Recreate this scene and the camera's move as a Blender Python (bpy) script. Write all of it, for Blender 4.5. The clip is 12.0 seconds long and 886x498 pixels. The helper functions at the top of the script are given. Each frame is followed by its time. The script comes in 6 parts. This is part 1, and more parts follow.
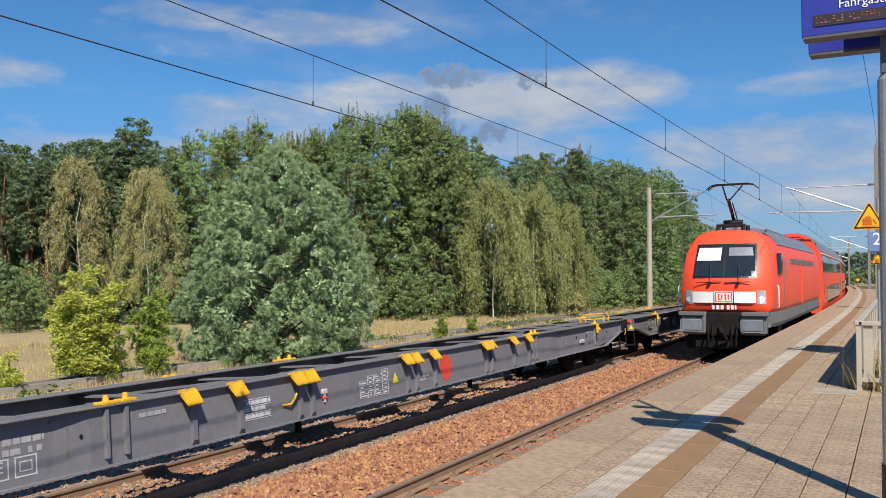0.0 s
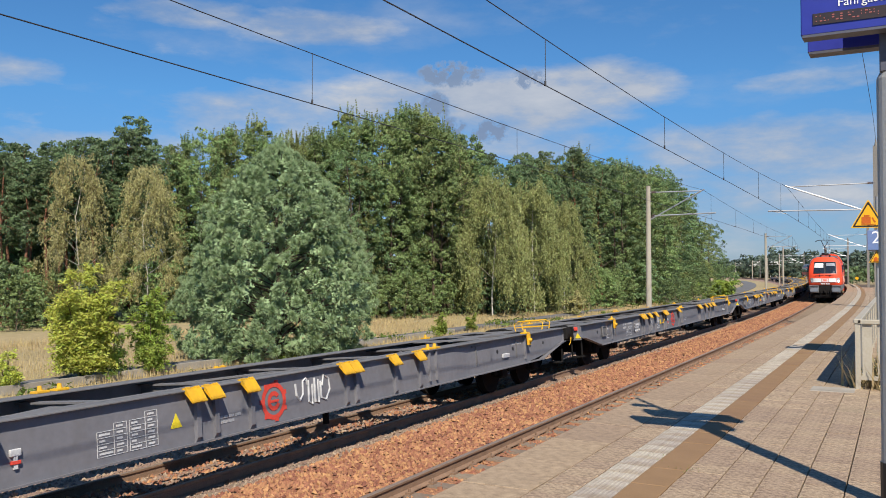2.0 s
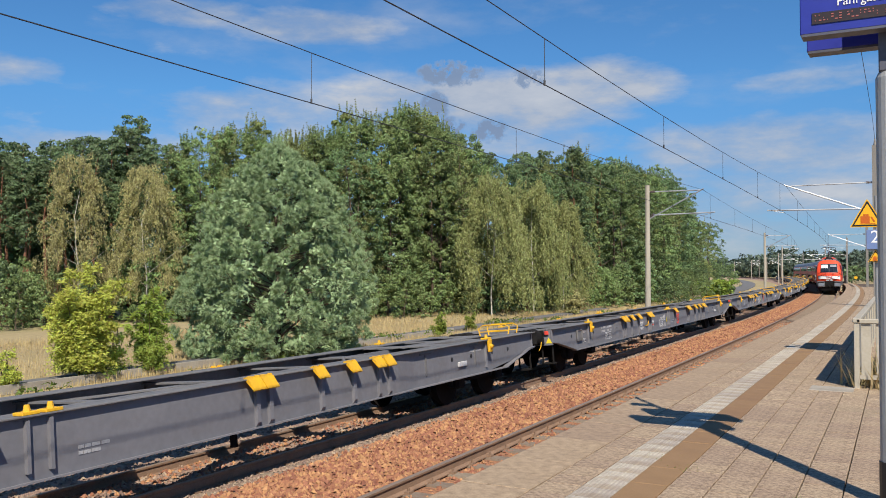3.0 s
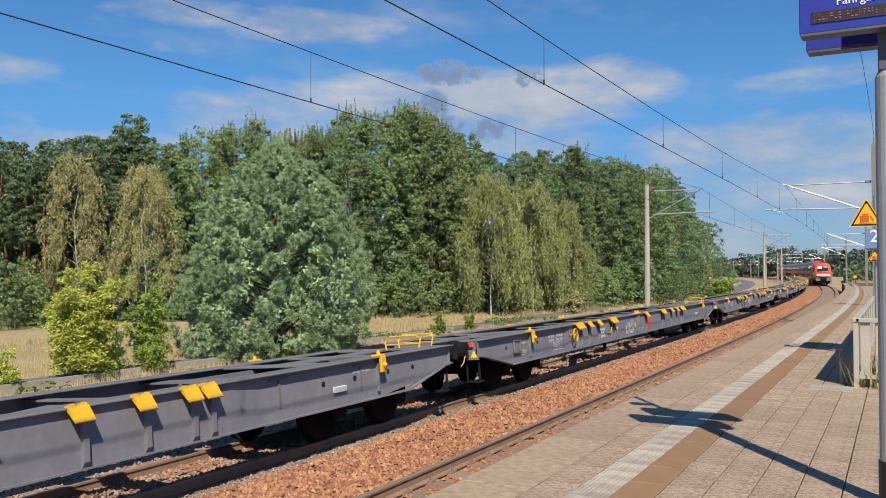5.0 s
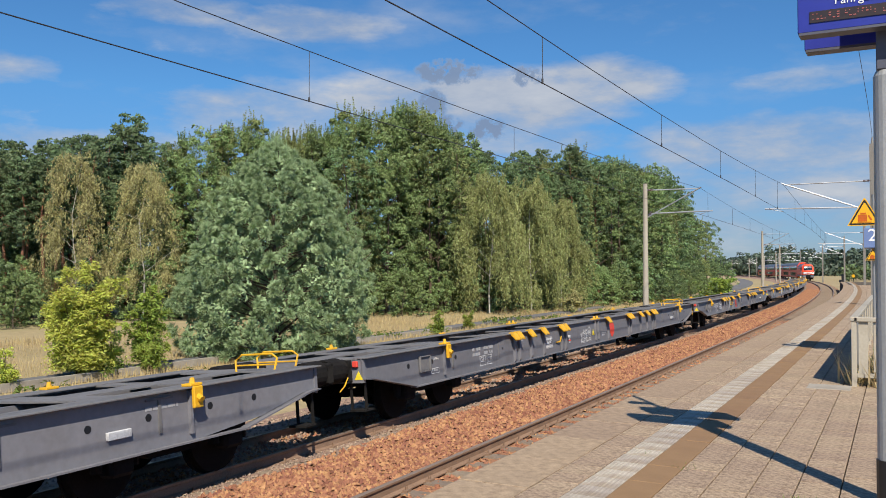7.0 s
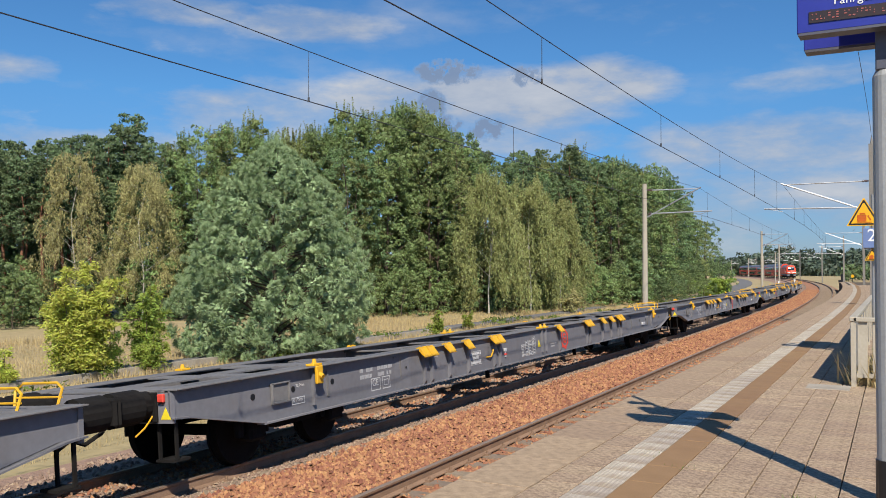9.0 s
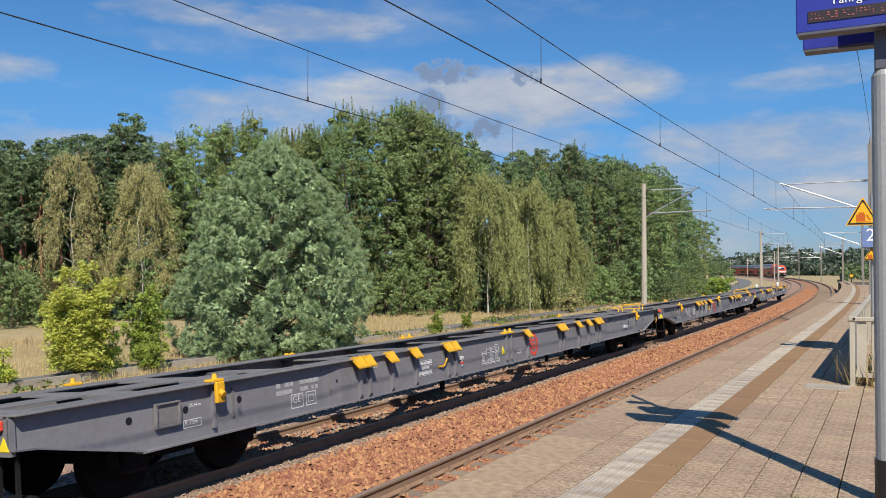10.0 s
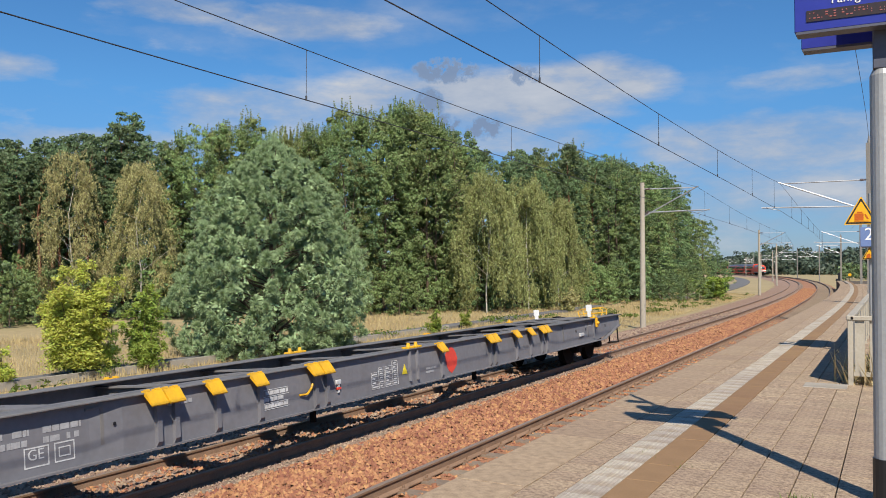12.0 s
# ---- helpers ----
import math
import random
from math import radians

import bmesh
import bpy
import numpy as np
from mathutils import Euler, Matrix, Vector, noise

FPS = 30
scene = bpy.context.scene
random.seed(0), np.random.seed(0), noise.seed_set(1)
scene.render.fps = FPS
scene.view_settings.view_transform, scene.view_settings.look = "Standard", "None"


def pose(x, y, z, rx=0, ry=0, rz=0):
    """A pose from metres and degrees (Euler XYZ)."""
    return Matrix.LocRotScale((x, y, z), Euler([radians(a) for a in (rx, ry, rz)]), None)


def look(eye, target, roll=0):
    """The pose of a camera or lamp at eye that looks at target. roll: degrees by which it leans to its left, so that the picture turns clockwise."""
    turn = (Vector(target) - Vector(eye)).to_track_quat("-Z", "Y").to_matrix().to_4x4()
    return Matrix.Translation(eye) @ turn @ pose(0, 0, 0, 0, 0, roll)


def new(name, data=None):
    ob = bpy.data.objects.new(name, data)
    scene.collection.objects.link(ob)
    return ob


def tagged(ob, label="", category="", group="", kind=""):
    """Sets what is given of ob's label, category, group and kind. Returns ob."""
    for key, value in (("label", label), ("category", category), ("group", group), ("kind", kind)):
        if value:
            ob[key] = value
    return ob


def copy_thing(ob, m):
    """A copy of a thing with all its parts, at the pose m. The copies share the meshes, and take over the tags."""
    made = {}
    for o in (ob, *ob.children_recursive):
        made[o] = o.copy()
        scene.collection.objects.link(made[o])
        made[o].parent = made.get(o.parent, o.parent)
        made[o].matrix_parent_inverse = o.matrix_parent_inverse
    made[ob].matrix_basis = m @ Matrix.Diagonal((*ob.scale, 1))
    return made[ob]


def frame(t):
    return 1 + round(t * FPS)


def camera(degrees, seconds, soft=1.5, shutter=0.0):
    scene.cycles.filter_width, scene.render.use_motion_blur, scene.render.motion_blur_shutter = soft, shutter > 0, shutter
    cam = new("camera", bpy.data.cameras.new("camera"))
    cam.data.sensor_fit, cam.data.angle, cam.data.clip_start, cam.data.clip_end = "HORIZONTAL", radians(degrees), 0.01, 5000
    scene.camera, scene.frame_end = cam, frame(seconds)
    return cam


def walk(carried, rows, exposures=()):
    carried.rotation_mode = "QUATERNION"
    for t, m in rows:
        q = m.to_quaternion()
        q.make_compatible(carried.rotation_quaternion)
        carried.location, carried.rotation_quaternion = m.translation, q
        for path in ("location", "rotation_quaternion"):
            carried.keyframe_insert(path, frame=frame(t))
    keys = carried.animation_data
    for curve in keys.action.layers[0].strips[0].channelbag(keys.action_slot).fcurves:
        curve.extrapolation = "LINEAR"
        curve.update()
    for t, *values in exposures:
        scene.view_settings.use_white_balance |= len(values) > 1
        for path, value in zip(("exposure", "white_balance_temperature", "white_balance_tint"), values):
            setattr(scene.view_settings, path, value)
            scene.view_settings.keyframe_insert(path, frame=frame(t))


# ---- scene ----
# Metres. y runs along the straight track, x to the right of it; z = 0 is the top of the rails.
cam = camera(55.19, 12.0, soft=0.92)
EYE = (0.0, 0.0, 2.61)
AIM = [(0, 28.330, 1.676), (0.5, 28.333, 1.648), (1, 28.320, 1.619), (1.5, 28.299, 1.593),
       (2, 28.275, 1.568), (2.5, 28.254, 1.549), (3, 28.222, 1.522), (5, 28.182, 1.477),
       (5.5, 28.154, 1.439), (6, 28.134, 1.429), (6.5, 28.112, 1.423), (7, 28.078, 1.415),
       (9, 28.039, 1.423), (9.5, 28.012, 1.422), (10, 27.983, 1.394), (10.5, 27.945, 1.369),
       (11, 27.917, 1.367), (11.5, 27.902, 1.363), (12, 27.887, 1.337)]
walk(cam, [(t, pose(*EYE, 90 + up, 0, turn)) for t, turn, up in AIM], [(0.0, 0.33, 6700, 10), (12.0, 0.33, 6700, 10)])

# ---- light ----
SUN_DIR = Vector((0.562, -0.796, 0.985)).normalized()  # towards the sun
sun_el = math.asin(SUN_DIR.z)
sun_az = math.atan2(SUN_DIR.x, SUN_DIR.y)
sun = new("sun", bpy.data.lights.new("sun", "SUN"))
sun.data.energy, sun.data.angle, sun.data.color = 5.0, radians(0.5), (1.0, 0.93, 0.82)
sun.matrix_world = look((0, 0, 60), Vector((0, 0, 60)) - SUN_DIR)


def build_world():
    w = bpy.data.worlds.new("sky")
    w.use_nodes = True
    scene.world = w
    nt = w.node_tree
    nt.nodes.clear()
    N, L = nt.nodes.new, nt.links.new

    def val(op, a, b=None, c=None, clamp=False):
        n = N("ShaderNodeMath")
        n.operation, n.use_clamp = op, clamp
        for i, v in enumerate((a, b, c)):
            if v is None:
                continue
            if isinstance(v, (int, float)):
                n.inputs[i].default_value = v
            else:
                L(v, n.inputs[i])
        return n.outputs[0]

    def dot(v, c):
        n = N("ShaderNodeVectorMath")
        n.operation = "DOT_PRODUCT"
        L(v, n.inputs[0])
        n.inputs[1].default_value = c
        return n.outputs["Value"]

    sky = N("ShaderNodeTexSky")
    sky.sky_type, sky.sun_disc = "NISHITA", False
    sky.sun_elevation, sky.sun_rotation = sun_el, sun_az
    sky.air_density, sky.dust_density, sky.ozone_density = 1.0, 0.1, 3.0
    tc = N("ShaderNodeTexCoord")
    d = tc.outputs["Generated"]
    # wisps: noise stretched sideways, since low clouds are seen edge on
    mp = N("ShaderNodeMapping")
    mp.inputs["Scale"].default_value = (3.0, 3.0, 9.0)
    L(d, mp.inputs["Vector"])
    n1 = N("ShaderNodeTexNoise")
    n1.inputs["Scale"].default_value, n1.inputs["Detail"].default_value, n1.inputs["Roughness"].default_value = 2.4, 9.0, 0.6
    L(mp.outputs[0], n1.inputs["Vector"])
    n2 = N("ShaderNodeTexNoise")
    n2.inputs["Scale"].default_value, n2.inputs["Detail"].default_value = 0.9, 4.0
    L(mp.outputs[0], n2.inputs["Vector"])
    # cloud banks: azimuth left of the track, height above the horizon, half sizes (degrees), thickness
    banks = [(26.0, 11.0, 9.0, 2.1, 1.0), (40.0, 10.3, 5.5, 1.8, 0.75), (37.0, 16.0, 4.5, 1.0, 1.0), (45.0, 16.5, 4.0, 0.8, 0.85),
             (18.0, 12.2, 4.5, 1.6, 0.9), (50.0, 7.5, 9.0, 1.0, 0.8), (7.5, 7.8, 8.0, 1.9, 0.85), (4.0, 11.7, 4.2, 0.6, 0.62),
             (57.0, 12.2, 3.5, 0.9, 0.7), (10.0, 4.6, 13.0, 2.4, 0.72), (23.0, 8.6, 6.0, 1.1, 0.8), (13.0, 5.0, 2.0, 0.5, 0.8), (-6.0, 8.0, 6.0, 1.0, 0.6)]
    total = None
    for az, el, wa, we, k in banks:
        a, e = radians(az), radians(el)
        c = Vector((-math.sin(a) * math.cos(e), math.cos(a) * math.cos(e), math.sin(e)))
        r = Vector((math.cos(a), math.sin(a), 0))
        u = r.cross(c)
        p = val("MULTIPLY", dot(d, r), 1 / radians(wa))
        q = val("MULTIPLY", dot(d, u), 1 / radians(we))
        s = val("ADD", val("MULTIPLY", p, p), val("MULTIPLY", q, q))
        m = val("MULTIPLY", val("SUBTRACT", 1.25, val("MULTIPLY", s, 0.55), clamp=True), k)
        m = val("MULTIPLY", m, val("GREATER_THAN", dot(d, c), 0.0))
        total = m if total is None else val("MAXIMUM", total, m)
    body = val("ADD", total, val("MULTIPLY", val("SUBTRACT", n1.outputs[0], 0.5), 2.6))
    cover = val("MULTIPLY", val("SUBTRACT", body, 0.26), 1.15, clamp=True)
    wisp = val("MULTIPLY", val("SUBTRACT", val("ADD", n1.outputs[0], n2.outputs[0]), 1.03), 1.0, clamp=True)
    cover = val("MULTIPLY", val("MAXIMUM", cover, wisp), 0.88, clamp=True)
    mixc = N("ShaderNodeMix")
    mixc.data_type = "RGBA"
    L(val("MULTIPLY", val("SUBTRACT", n1.outputs[0], 0.42), 3.0, clamp=True), mixc.inputs["Factor"])
    mixc.inputs["A"].default_value = (3.5, 4.2, 5.5, 1)
    mixc.inputs["B"].default_value = (6.0, 6.25, 6.7, 1)
    hsv = N("ShaderNodeMix")
    hsv.data_type, hsv.blend_type = "RGBA", "MULTIPLY"
    hsv.inputs["Factor"].default_value = 1.0
    haze = N("ShaderNodeMix")
    haze.data_type = "RGBA"
    L(val("MULTIPLY", dot(d, (0, 0, 1)), 5.0, clamp=True), haze.inputs["Factor"])
    haze.inputs["A"].default_value, haze.inputs["B"].default_value = (0.37, 0.48, 0.79, 1), (0.42, 0.82, 1.15, 1)
    L(haze.outputs["Result"], hsv.inputs["B"])
    L(sky.outputs[0], hsv.inputs["A"])
    # small grey-blue cloudlets that drift before the bright bank
    dark = None
    for az, el, wa, we in ((27.7, 13.2, 2.8, 1.1), (28.8, 11.0, 1.2, 1.5), (25.0, 9.4, 1.6, 1.0), (22.4, 12.9, 1.4, 0.9), (27.6, 9.7, 1.2, 0.9)):
        a, e = radians(az), radians(el)
        c = Vector((-math.sin(a) * math.cos(e), math.cos(a) * math.cos(e), math.sin(e)))
        r = Vector((math.cos(a), math.sin(a), 0))
        p = val("MULTIPLY", dot(d, r), 1 / radians(wa))
        q = val("MULTIPLY", dot(d, r.cross(c)), 1 / radians(we))
        m = val("SUBTRACT", 1.0, val("ADD", val("MULTIPLY", p, p), val("MULTIPLY", q, q)), clamp=True)
        m = val("MULTIPLY", m, val("GREATER_THAN", dot(d, c), 0.0))
        dark = m if dark is None else val("MAXIMUM", dark, m)
    n3 = N("ShaderNodeTexNoise")
    n3.inputs["Scale"].default_value, n3.inputs["Detail"].default_value, n3.inputs["Roughness"].default_value = 75.0, 6.0, 0.65
    L(d, n3.inputs["Vector"])
    dark = val("MULTIPLY", val("SUBTRACT", val("MULTIPLY", dark, val("ADD", val("MULTIPLY", val("SUBTRACT", n3.outputs[0], 0.5), 5.0), 1.0)), 0.30), 2.0, clamp=True)
    cloud = N("ShaderNodeMix")
    cloud.data_type = "RGBA"
    L(val("MULTIPLY", dark, 0.8), cloud.inputs["Factor"])
    L(mixc.outputs["Result"], cloud.inputs["A"])
    cloud.inputs["B"].default_value = (1.7, 2.7, 4.6, 1)
    mixc = cloud
    cover = val("MAXIMUM", cover, dark)
    mix = N("ShaderNodeMix")
    mix.data_type = "RGBA"
    L(cover, mix.inputs["Factor"])
    L(hsv.outputs["Result"], mix.inputs["A"])
    L(mixc.outputs["Result"], mix.inputs["B"])
    bg = N("ShaderNodeBackground")
    bg.inputs["Strength"].default_value = 0.079
    L(mix.outputs["Result"], bg.inputs["Color"])
    out = N("ShaderNodeOutputWorld")
    L(bg.outputs[0], out.inputs["Surface"])


build_world()


# ---- materials ----
def mat(name, a, b=None, rough=0.7, metal=0.0, scale=3.0, fine=40.0, bump=0.0, island=0.0, obrand=0.0, stain=None, stain_amount=0.5,
        stain_scale=0.8, leaf=0.0, coord="Object", bump_dist=0.01, stretch=(1, 1, 1), spec=0.5, band=0.35):
    """Two-scale noise between colours a and b, optional stains, bump, and variation per loose piece or per object."""
    m = bpy.data.materials.new(name)
    m.use_nodes = True
    nt = m.node_tree
    N, L = nt.nodes.new, nt.links.new
    bsdf = nt.nodes["Principled BSDF"]
    b = b or tuple(c * 0.75 for c in a)
    tc = N("ShaderNodeTexCoord")
    mp = N("ShaderNodeMapping")
    mp.inputs["Scale"].default_value = stretch
    L(tc.outputs[coord], mp.inputs["Vector"])
    big = N("ShaderNodeTexNoise")
    big.inputs["Scale"].default_value, big.inputs["Detail"].default_value = scale, 5.0
    L(mp.outputs[0], big.inputs["Vector"])
    small = N("ShaderNodeTexNoise")
    small.inputs["Scale"].default_value, small.inputs["Detail"].default_value = fine, 3.0
    L(mp.outputs[0], small.inputs["Vector"])
    add = N("ShaderNodeMath")
    add.operation = "ADD"
    L(big.outputs[0], add.inputs[0])
    L(small.outputs[0], add.inputs[1])
    rng = N("ShaderNodeMapRange")
    rng.inputs["From Min"].default_value, rng.inputs["From Max"].default_value = 1.0 - band, 1.0 + band
    L(add.outputs[0], rng.inputs["Value"])
    mix = N("ShaderNodeMix")
    mix.data_type = "RGBA"
    mix.inputs["A"].default_value, mix.inputs["B"].default_value = (*a, 1), (*b, 1)
    L(rng.outputs[0], mix.inputs["Factor"])
    col = mix.outputs["Result"]
    if stain:
        sn = N("ShaderNodeTexNoise")
        sn.inputs["Scale"].default_value, sn.inputs["Detail"].default_value, sn.inputs["Roughness"].default_value = stain_scale, 8.0, 0.65
        L(tc.outputs[coord], sn.inputs["Vector"])
        sr = N("ShaderNodeMapRange")
        sr.inputs["From Min"].default_value, sr.inputs["From Max"].default_value, sr.inputs["To Max"].default_value = 0.5, 0.68, stain_amount
        L(sn.outputs[0], sr.inputs["Value"])
        sm = N("ShaderNodeMix")
        sm.data_type = "RGBA"
        L(sr.outputs[0], sm.inputs["Factor"])
        L(col, sm.inputs["A"])
        sm.inputs["B"].default_value = (*stain, 1)
        col = sm.outputs["Result"]
    for amount, node, socket in ((island, "ShaderNodeNewGeometry", "Random Per Island"), (obrand, "ShaderNodeObjectInfo", "Random")):
        if amount:
            g = N(node)
            r2 = N("ShaderNodeMapRange")
            r2.inputs["To Min"].default_value, r2.inputs["To Max"].default_value = 1 - amount, 1 + amount
            L(g.outputs[socket], r2.inputs["Value"])
            h = N("ShaderNodeHueSaturation")
            L(r2.outputs[0], h.inputs["Value"])
            L(col, h.inputs["Color"])
            r3 = N("ShaderNodeMapRange")
            r3.inputs["To Min"].default_value, r3.inputs["To Max"].default_value = 0.5 - amount * 0.05, 0.5 + amount * 0.05
            L(g.outputs[socket], r3.inputs["Value"])
            L(r3.outputs[0], h.inputs["Hue"])
            col = h.outputs[0]
    L(col, bsdf.inputs["Base Color"])
    bsdf.inputs["Roughness"].default_value, bsdf.inputs["Metallic"].default_value = rough, metal
    bsdf.inputs["Specular IOR Level"].default_value = spec
    if bump:
        bp = N("ShaderNodeBump")
        bp.inputs["Strength"].default_value, bp.inputs["Distance"].default_value = bump, bump_dist
        L(add.outputs[0], bp.inputs["Height"])
        L(bp.outputs[0], bsdf.inputs["Normal"])
    if leaf:
        tr = N("ShaderNodeBsdfTranslucent")
        L(col, tr.inputs["Color"])
        ms = N("ShaderNodeMixShader")
        ms.inputs[0].default_value = leaf
        L(bsdf.outputs[0], ms.inputs[1])
        L(tr.outputs[0], ms.inputs[2])
        L(ms.outputs[0], nt.nodes["Material Output"].inputs["Surface"])
    return m


def glow(name, colour, strength, base=(0.1, 0.1, 0.1)):
    m = mat(name, base, rough=0.2)
    p = m.node_tree.nodes["Principled BSDF"]
    p.inputs["Emission Color"].default_value, p.inputs["Emission Strength"].default_value = (*colour, 1), strength
    return m


M_FIELD = mat("dry_grass_ground", (0.4, 0.31, 0.17), (0.27, 0.22, 0.11), 0.95, scale=0.15, fine=3.0, bump=0.6, bump_dist=0.1, stain=(0.17, 0.18, 0.07), stain_amount=0.3, stain_scale=0.05)
M_BLADE = mat("dry_grass_blades", (0.56, 0.44, 0.235), (0.42, 0.33, 0.17), 0.8, scale=0.3, fine=2.0, island=0.16, leaf=0.3)
M_WEED = mat("green_weeds", (0.17, 0.22, 0.04), (0.10, 0.15, 0.03), 0.7, scale=1.0, island=0.35, leaf=0.35)
M_ASPHALT = mat("asphalt_path", (0.16, 0.155, 0.15), (0.11, 0.11, 0.11), 0.9, scale=1.0, fine=60, bump=0.3)
M_BALLAST = mat("orange_ballast_bed", (0.38, 0.18, 0.095), (0.25, 0.118, 0.062), 0.95, scale=6.0, fine=25.0, bump=1.0, bump_dist=0.04)
M_STONE = mat("orange_ballast_stone", (0.395, 0.187, 0.099), (0.235, 0.104, 0.054), 0.9, scale=3.0, fine=30.0, island=0.36)
M_GRIT = mat("grey_ballast_bed", (0.36, 0.235, 0.17), (0.235, 0.15, 0.108), 0.95, scale=5.0, fine=30.0, bump=1.0, bump_dist=0.03)
M_GRITSTONE = mat("grey_ballast_stone", (0.31, 0.225, 0.17), (0.21, 0.145, 0.105), 0.9, scale=3.0, fine=30.0, island=0.35)
M_RAIL = mat("rusty_rail_side", (0.28, 0.18, 0.12), (0.17, 0.105, 0.068), 0.85, 0.0, scale=4.0, fine=60.0, bump=0.2)
M_RAILTOP = mat("worn_rail_head", (0.36, 0.27, 0.205), (0.26, 0.19, 0.14), 0.5, 0.35, scale=2.0, fine=50.0)
M_SLEEPER = mat("concrete_sleeper", (0.26, 0.2, 0.15), (0.17, 0.13, 0.09), 0.9, scale=3.0, fine=40.0, bump=0.3, obrand=0.12)
M_TILE = mat("exposed_concrete_paver", (0.46, 0.345, 0.235), (0.175, 0.118, 0.077), 0.85, scale=22.0, fine=75.0, band=0.2, bump=0.6, bump_dist=0.006, obrand=0.09, island=0.09, coord="Object", stain=(0.20, 0.15, 0.10), stain_amount=0.4, stain_scale=0.9)
M_EDGE = mat("platform_edge_slab", (0.41, 0.3, 0.2), (0.21, 0.147, 0.095), 0.85, scale=12.0, fine=80.0, band=0.25, bump=0.4, bump_dist=0.005, obrand=0.07, stain=(0.26, 0.19, 0.13), stain_amount=0.4, stain_scale=1.2)
M_TACTILE = mat("white_tactile_paver", (0.49, 0.435, 0.365), (0.27, 0.23, 0.18), 0.8, scale=5.0, fine=40.0, bump=0.2, obrand=0.13, island=0.13, stain=(0.29, 0.215, 0.14), stain_amount=0.85, stain_scale=1.5)
M_BROWN = mat("smooth_tan_paver", (0.265, 0.158, 0.078), (0.205, 0.12, 0.058), 0.85, scale=4.0, fine=70.0, bump=0.15, obrand=0.05, island=0.05)
M_JOINT = mat("dark_joint_sand", (0.11, 0.083, 0.058), (0.065, 0.05, 0.036), 1.0, scale=3.0, fine=50.0)
M_CONC = mat("weathered_concrete", (0.38, 0.35, 0.30), (0.28, 0.25, 0.21), 0.9, scale=1.5, fine=30.0, bump=0.3, stain=(0.2, 0.17, 0.13), stain_amount=0.5, stretch=(1, 1, 0.4))
M_MAST = mat("spun_concrete_mast", (0.42, 0.38, 0.31), (0.31, 0.28, 0.23), 0.9, scale=1.2, fine=25.0, bump=0.2, stretch=(1, 1, 0.3))
M_GALV = mat("galvanised_steel", (0.52, 0.54, 0.56), (0.40, 0.42, 0.44), 0.45, 0.7, scale=3.0, fine=30.0)
M_POLE = mat("grey_painted_steel", (0.40, 0.41, 0.41), (0.32, 0.33, 0.33), 0.5, 0.3, scale=4.0, fine=40.0, bump=0.1, stain=(0.24, 0.22, 0.2), stain_amount=0.4)
M_MASTSTEEL = mat("weathered_mast_steel", (0.24, 0.225, 0.205), (0.17, 0.16, 0.145), 0.7, 0.2, scale=1.5, fine=25.0, stretch=(1, 1, 0.4))
M_CABLE = mat("dark_copper_wire", (0.055, 0.055, 0.06), (0.035, 0.035, 0.04), 0.6, 0.4)
M_INSUL = mat("brown_insulator", (0.10, 0.05, 0.035), rough=0.3)
M_BLUE = mat("blue_sign_enamel", (0.028, 0.04, 0.30), (0.022, 0.032, 0.25), 0.35, scale=2.0, fine=10.0)
M_SIGNGREY = mat("sign_housing_grey", (0.10, 0.105, 0.14), (0.075, 0.08, 0.105), 0.5, 0.2)
M_BLACK = mat("black_plastic", (0.015, 0.015, 0.017), rough=0.4)
M_WHITE = mat("white_lettering", (0.8, 0.8, 0.8), (0.72, 0.72, 0.72), 0.5)
M_LEDBACK = mat("dull_brown_display_glass", (0.05, 0.035, 0.03), (0.035, 0.026, 0.024), 0.25)
M_PLATE = mat("faded_blue_plate", (0.15, 0.22, 0.42), (0.12, 0.18, 0.36), 0.5)
M_LED = glow("red_led_dots", (1.0, 0.13, 0.05), 0.3)
M_YSIGN = mat("yellow_warning_sheet", (0.80, 0.42, 0.015), (0.74, 0.38, 0.012), 0.4)
M_OSIGN = mat("orange_sign_print", (0.55, 0.12, 0.01), rough=0.4)
M_FENCE = mat("beige_painted_rail", (0.45, 0.41, 0.33), (0.36, 0.32, 0.25), 0.6, 0.1, scale=3.0, fine=30.0, bump=0.1)
M_MESH = mat("grey_infill_panel", (0.26, 0.25, 0.23), (0.2, 0.19, 0.17), 0.7)
M_BARK = mat("brown_bark", (0.13, 0.095, 0.065), (0.07, 0.05, 0.035), 0.95, scale=4.0, fine=20.0, bump=0.8, stretch=(1, 1, 0.3))
M_PINEBARK = mat("reddish_pine_bark", (0.27, 0.12, 0.065), (0.13, 0.065, 0.04), 0.95, scale=3.0, fine=15.0, bump=0.8, stretch=(1, 1, 0.3))
M_BIRCH = mat("white_birch_bark", (0.58, 0.56, 0.50), (0.30, 0.28, 0.24), 0.8, scale=6.0, fine=20.0, stretch=(0.4, 0.4, 2.5))


def foliage(name, a, b, island=0.42, obrand=0.2, leaf=0.22, rough=0.5):
    return mat(name, a, b, rough, scale=0.5, fine=1.8, island=island, obrand=obrand, leaf=leaf, spec=0.3)


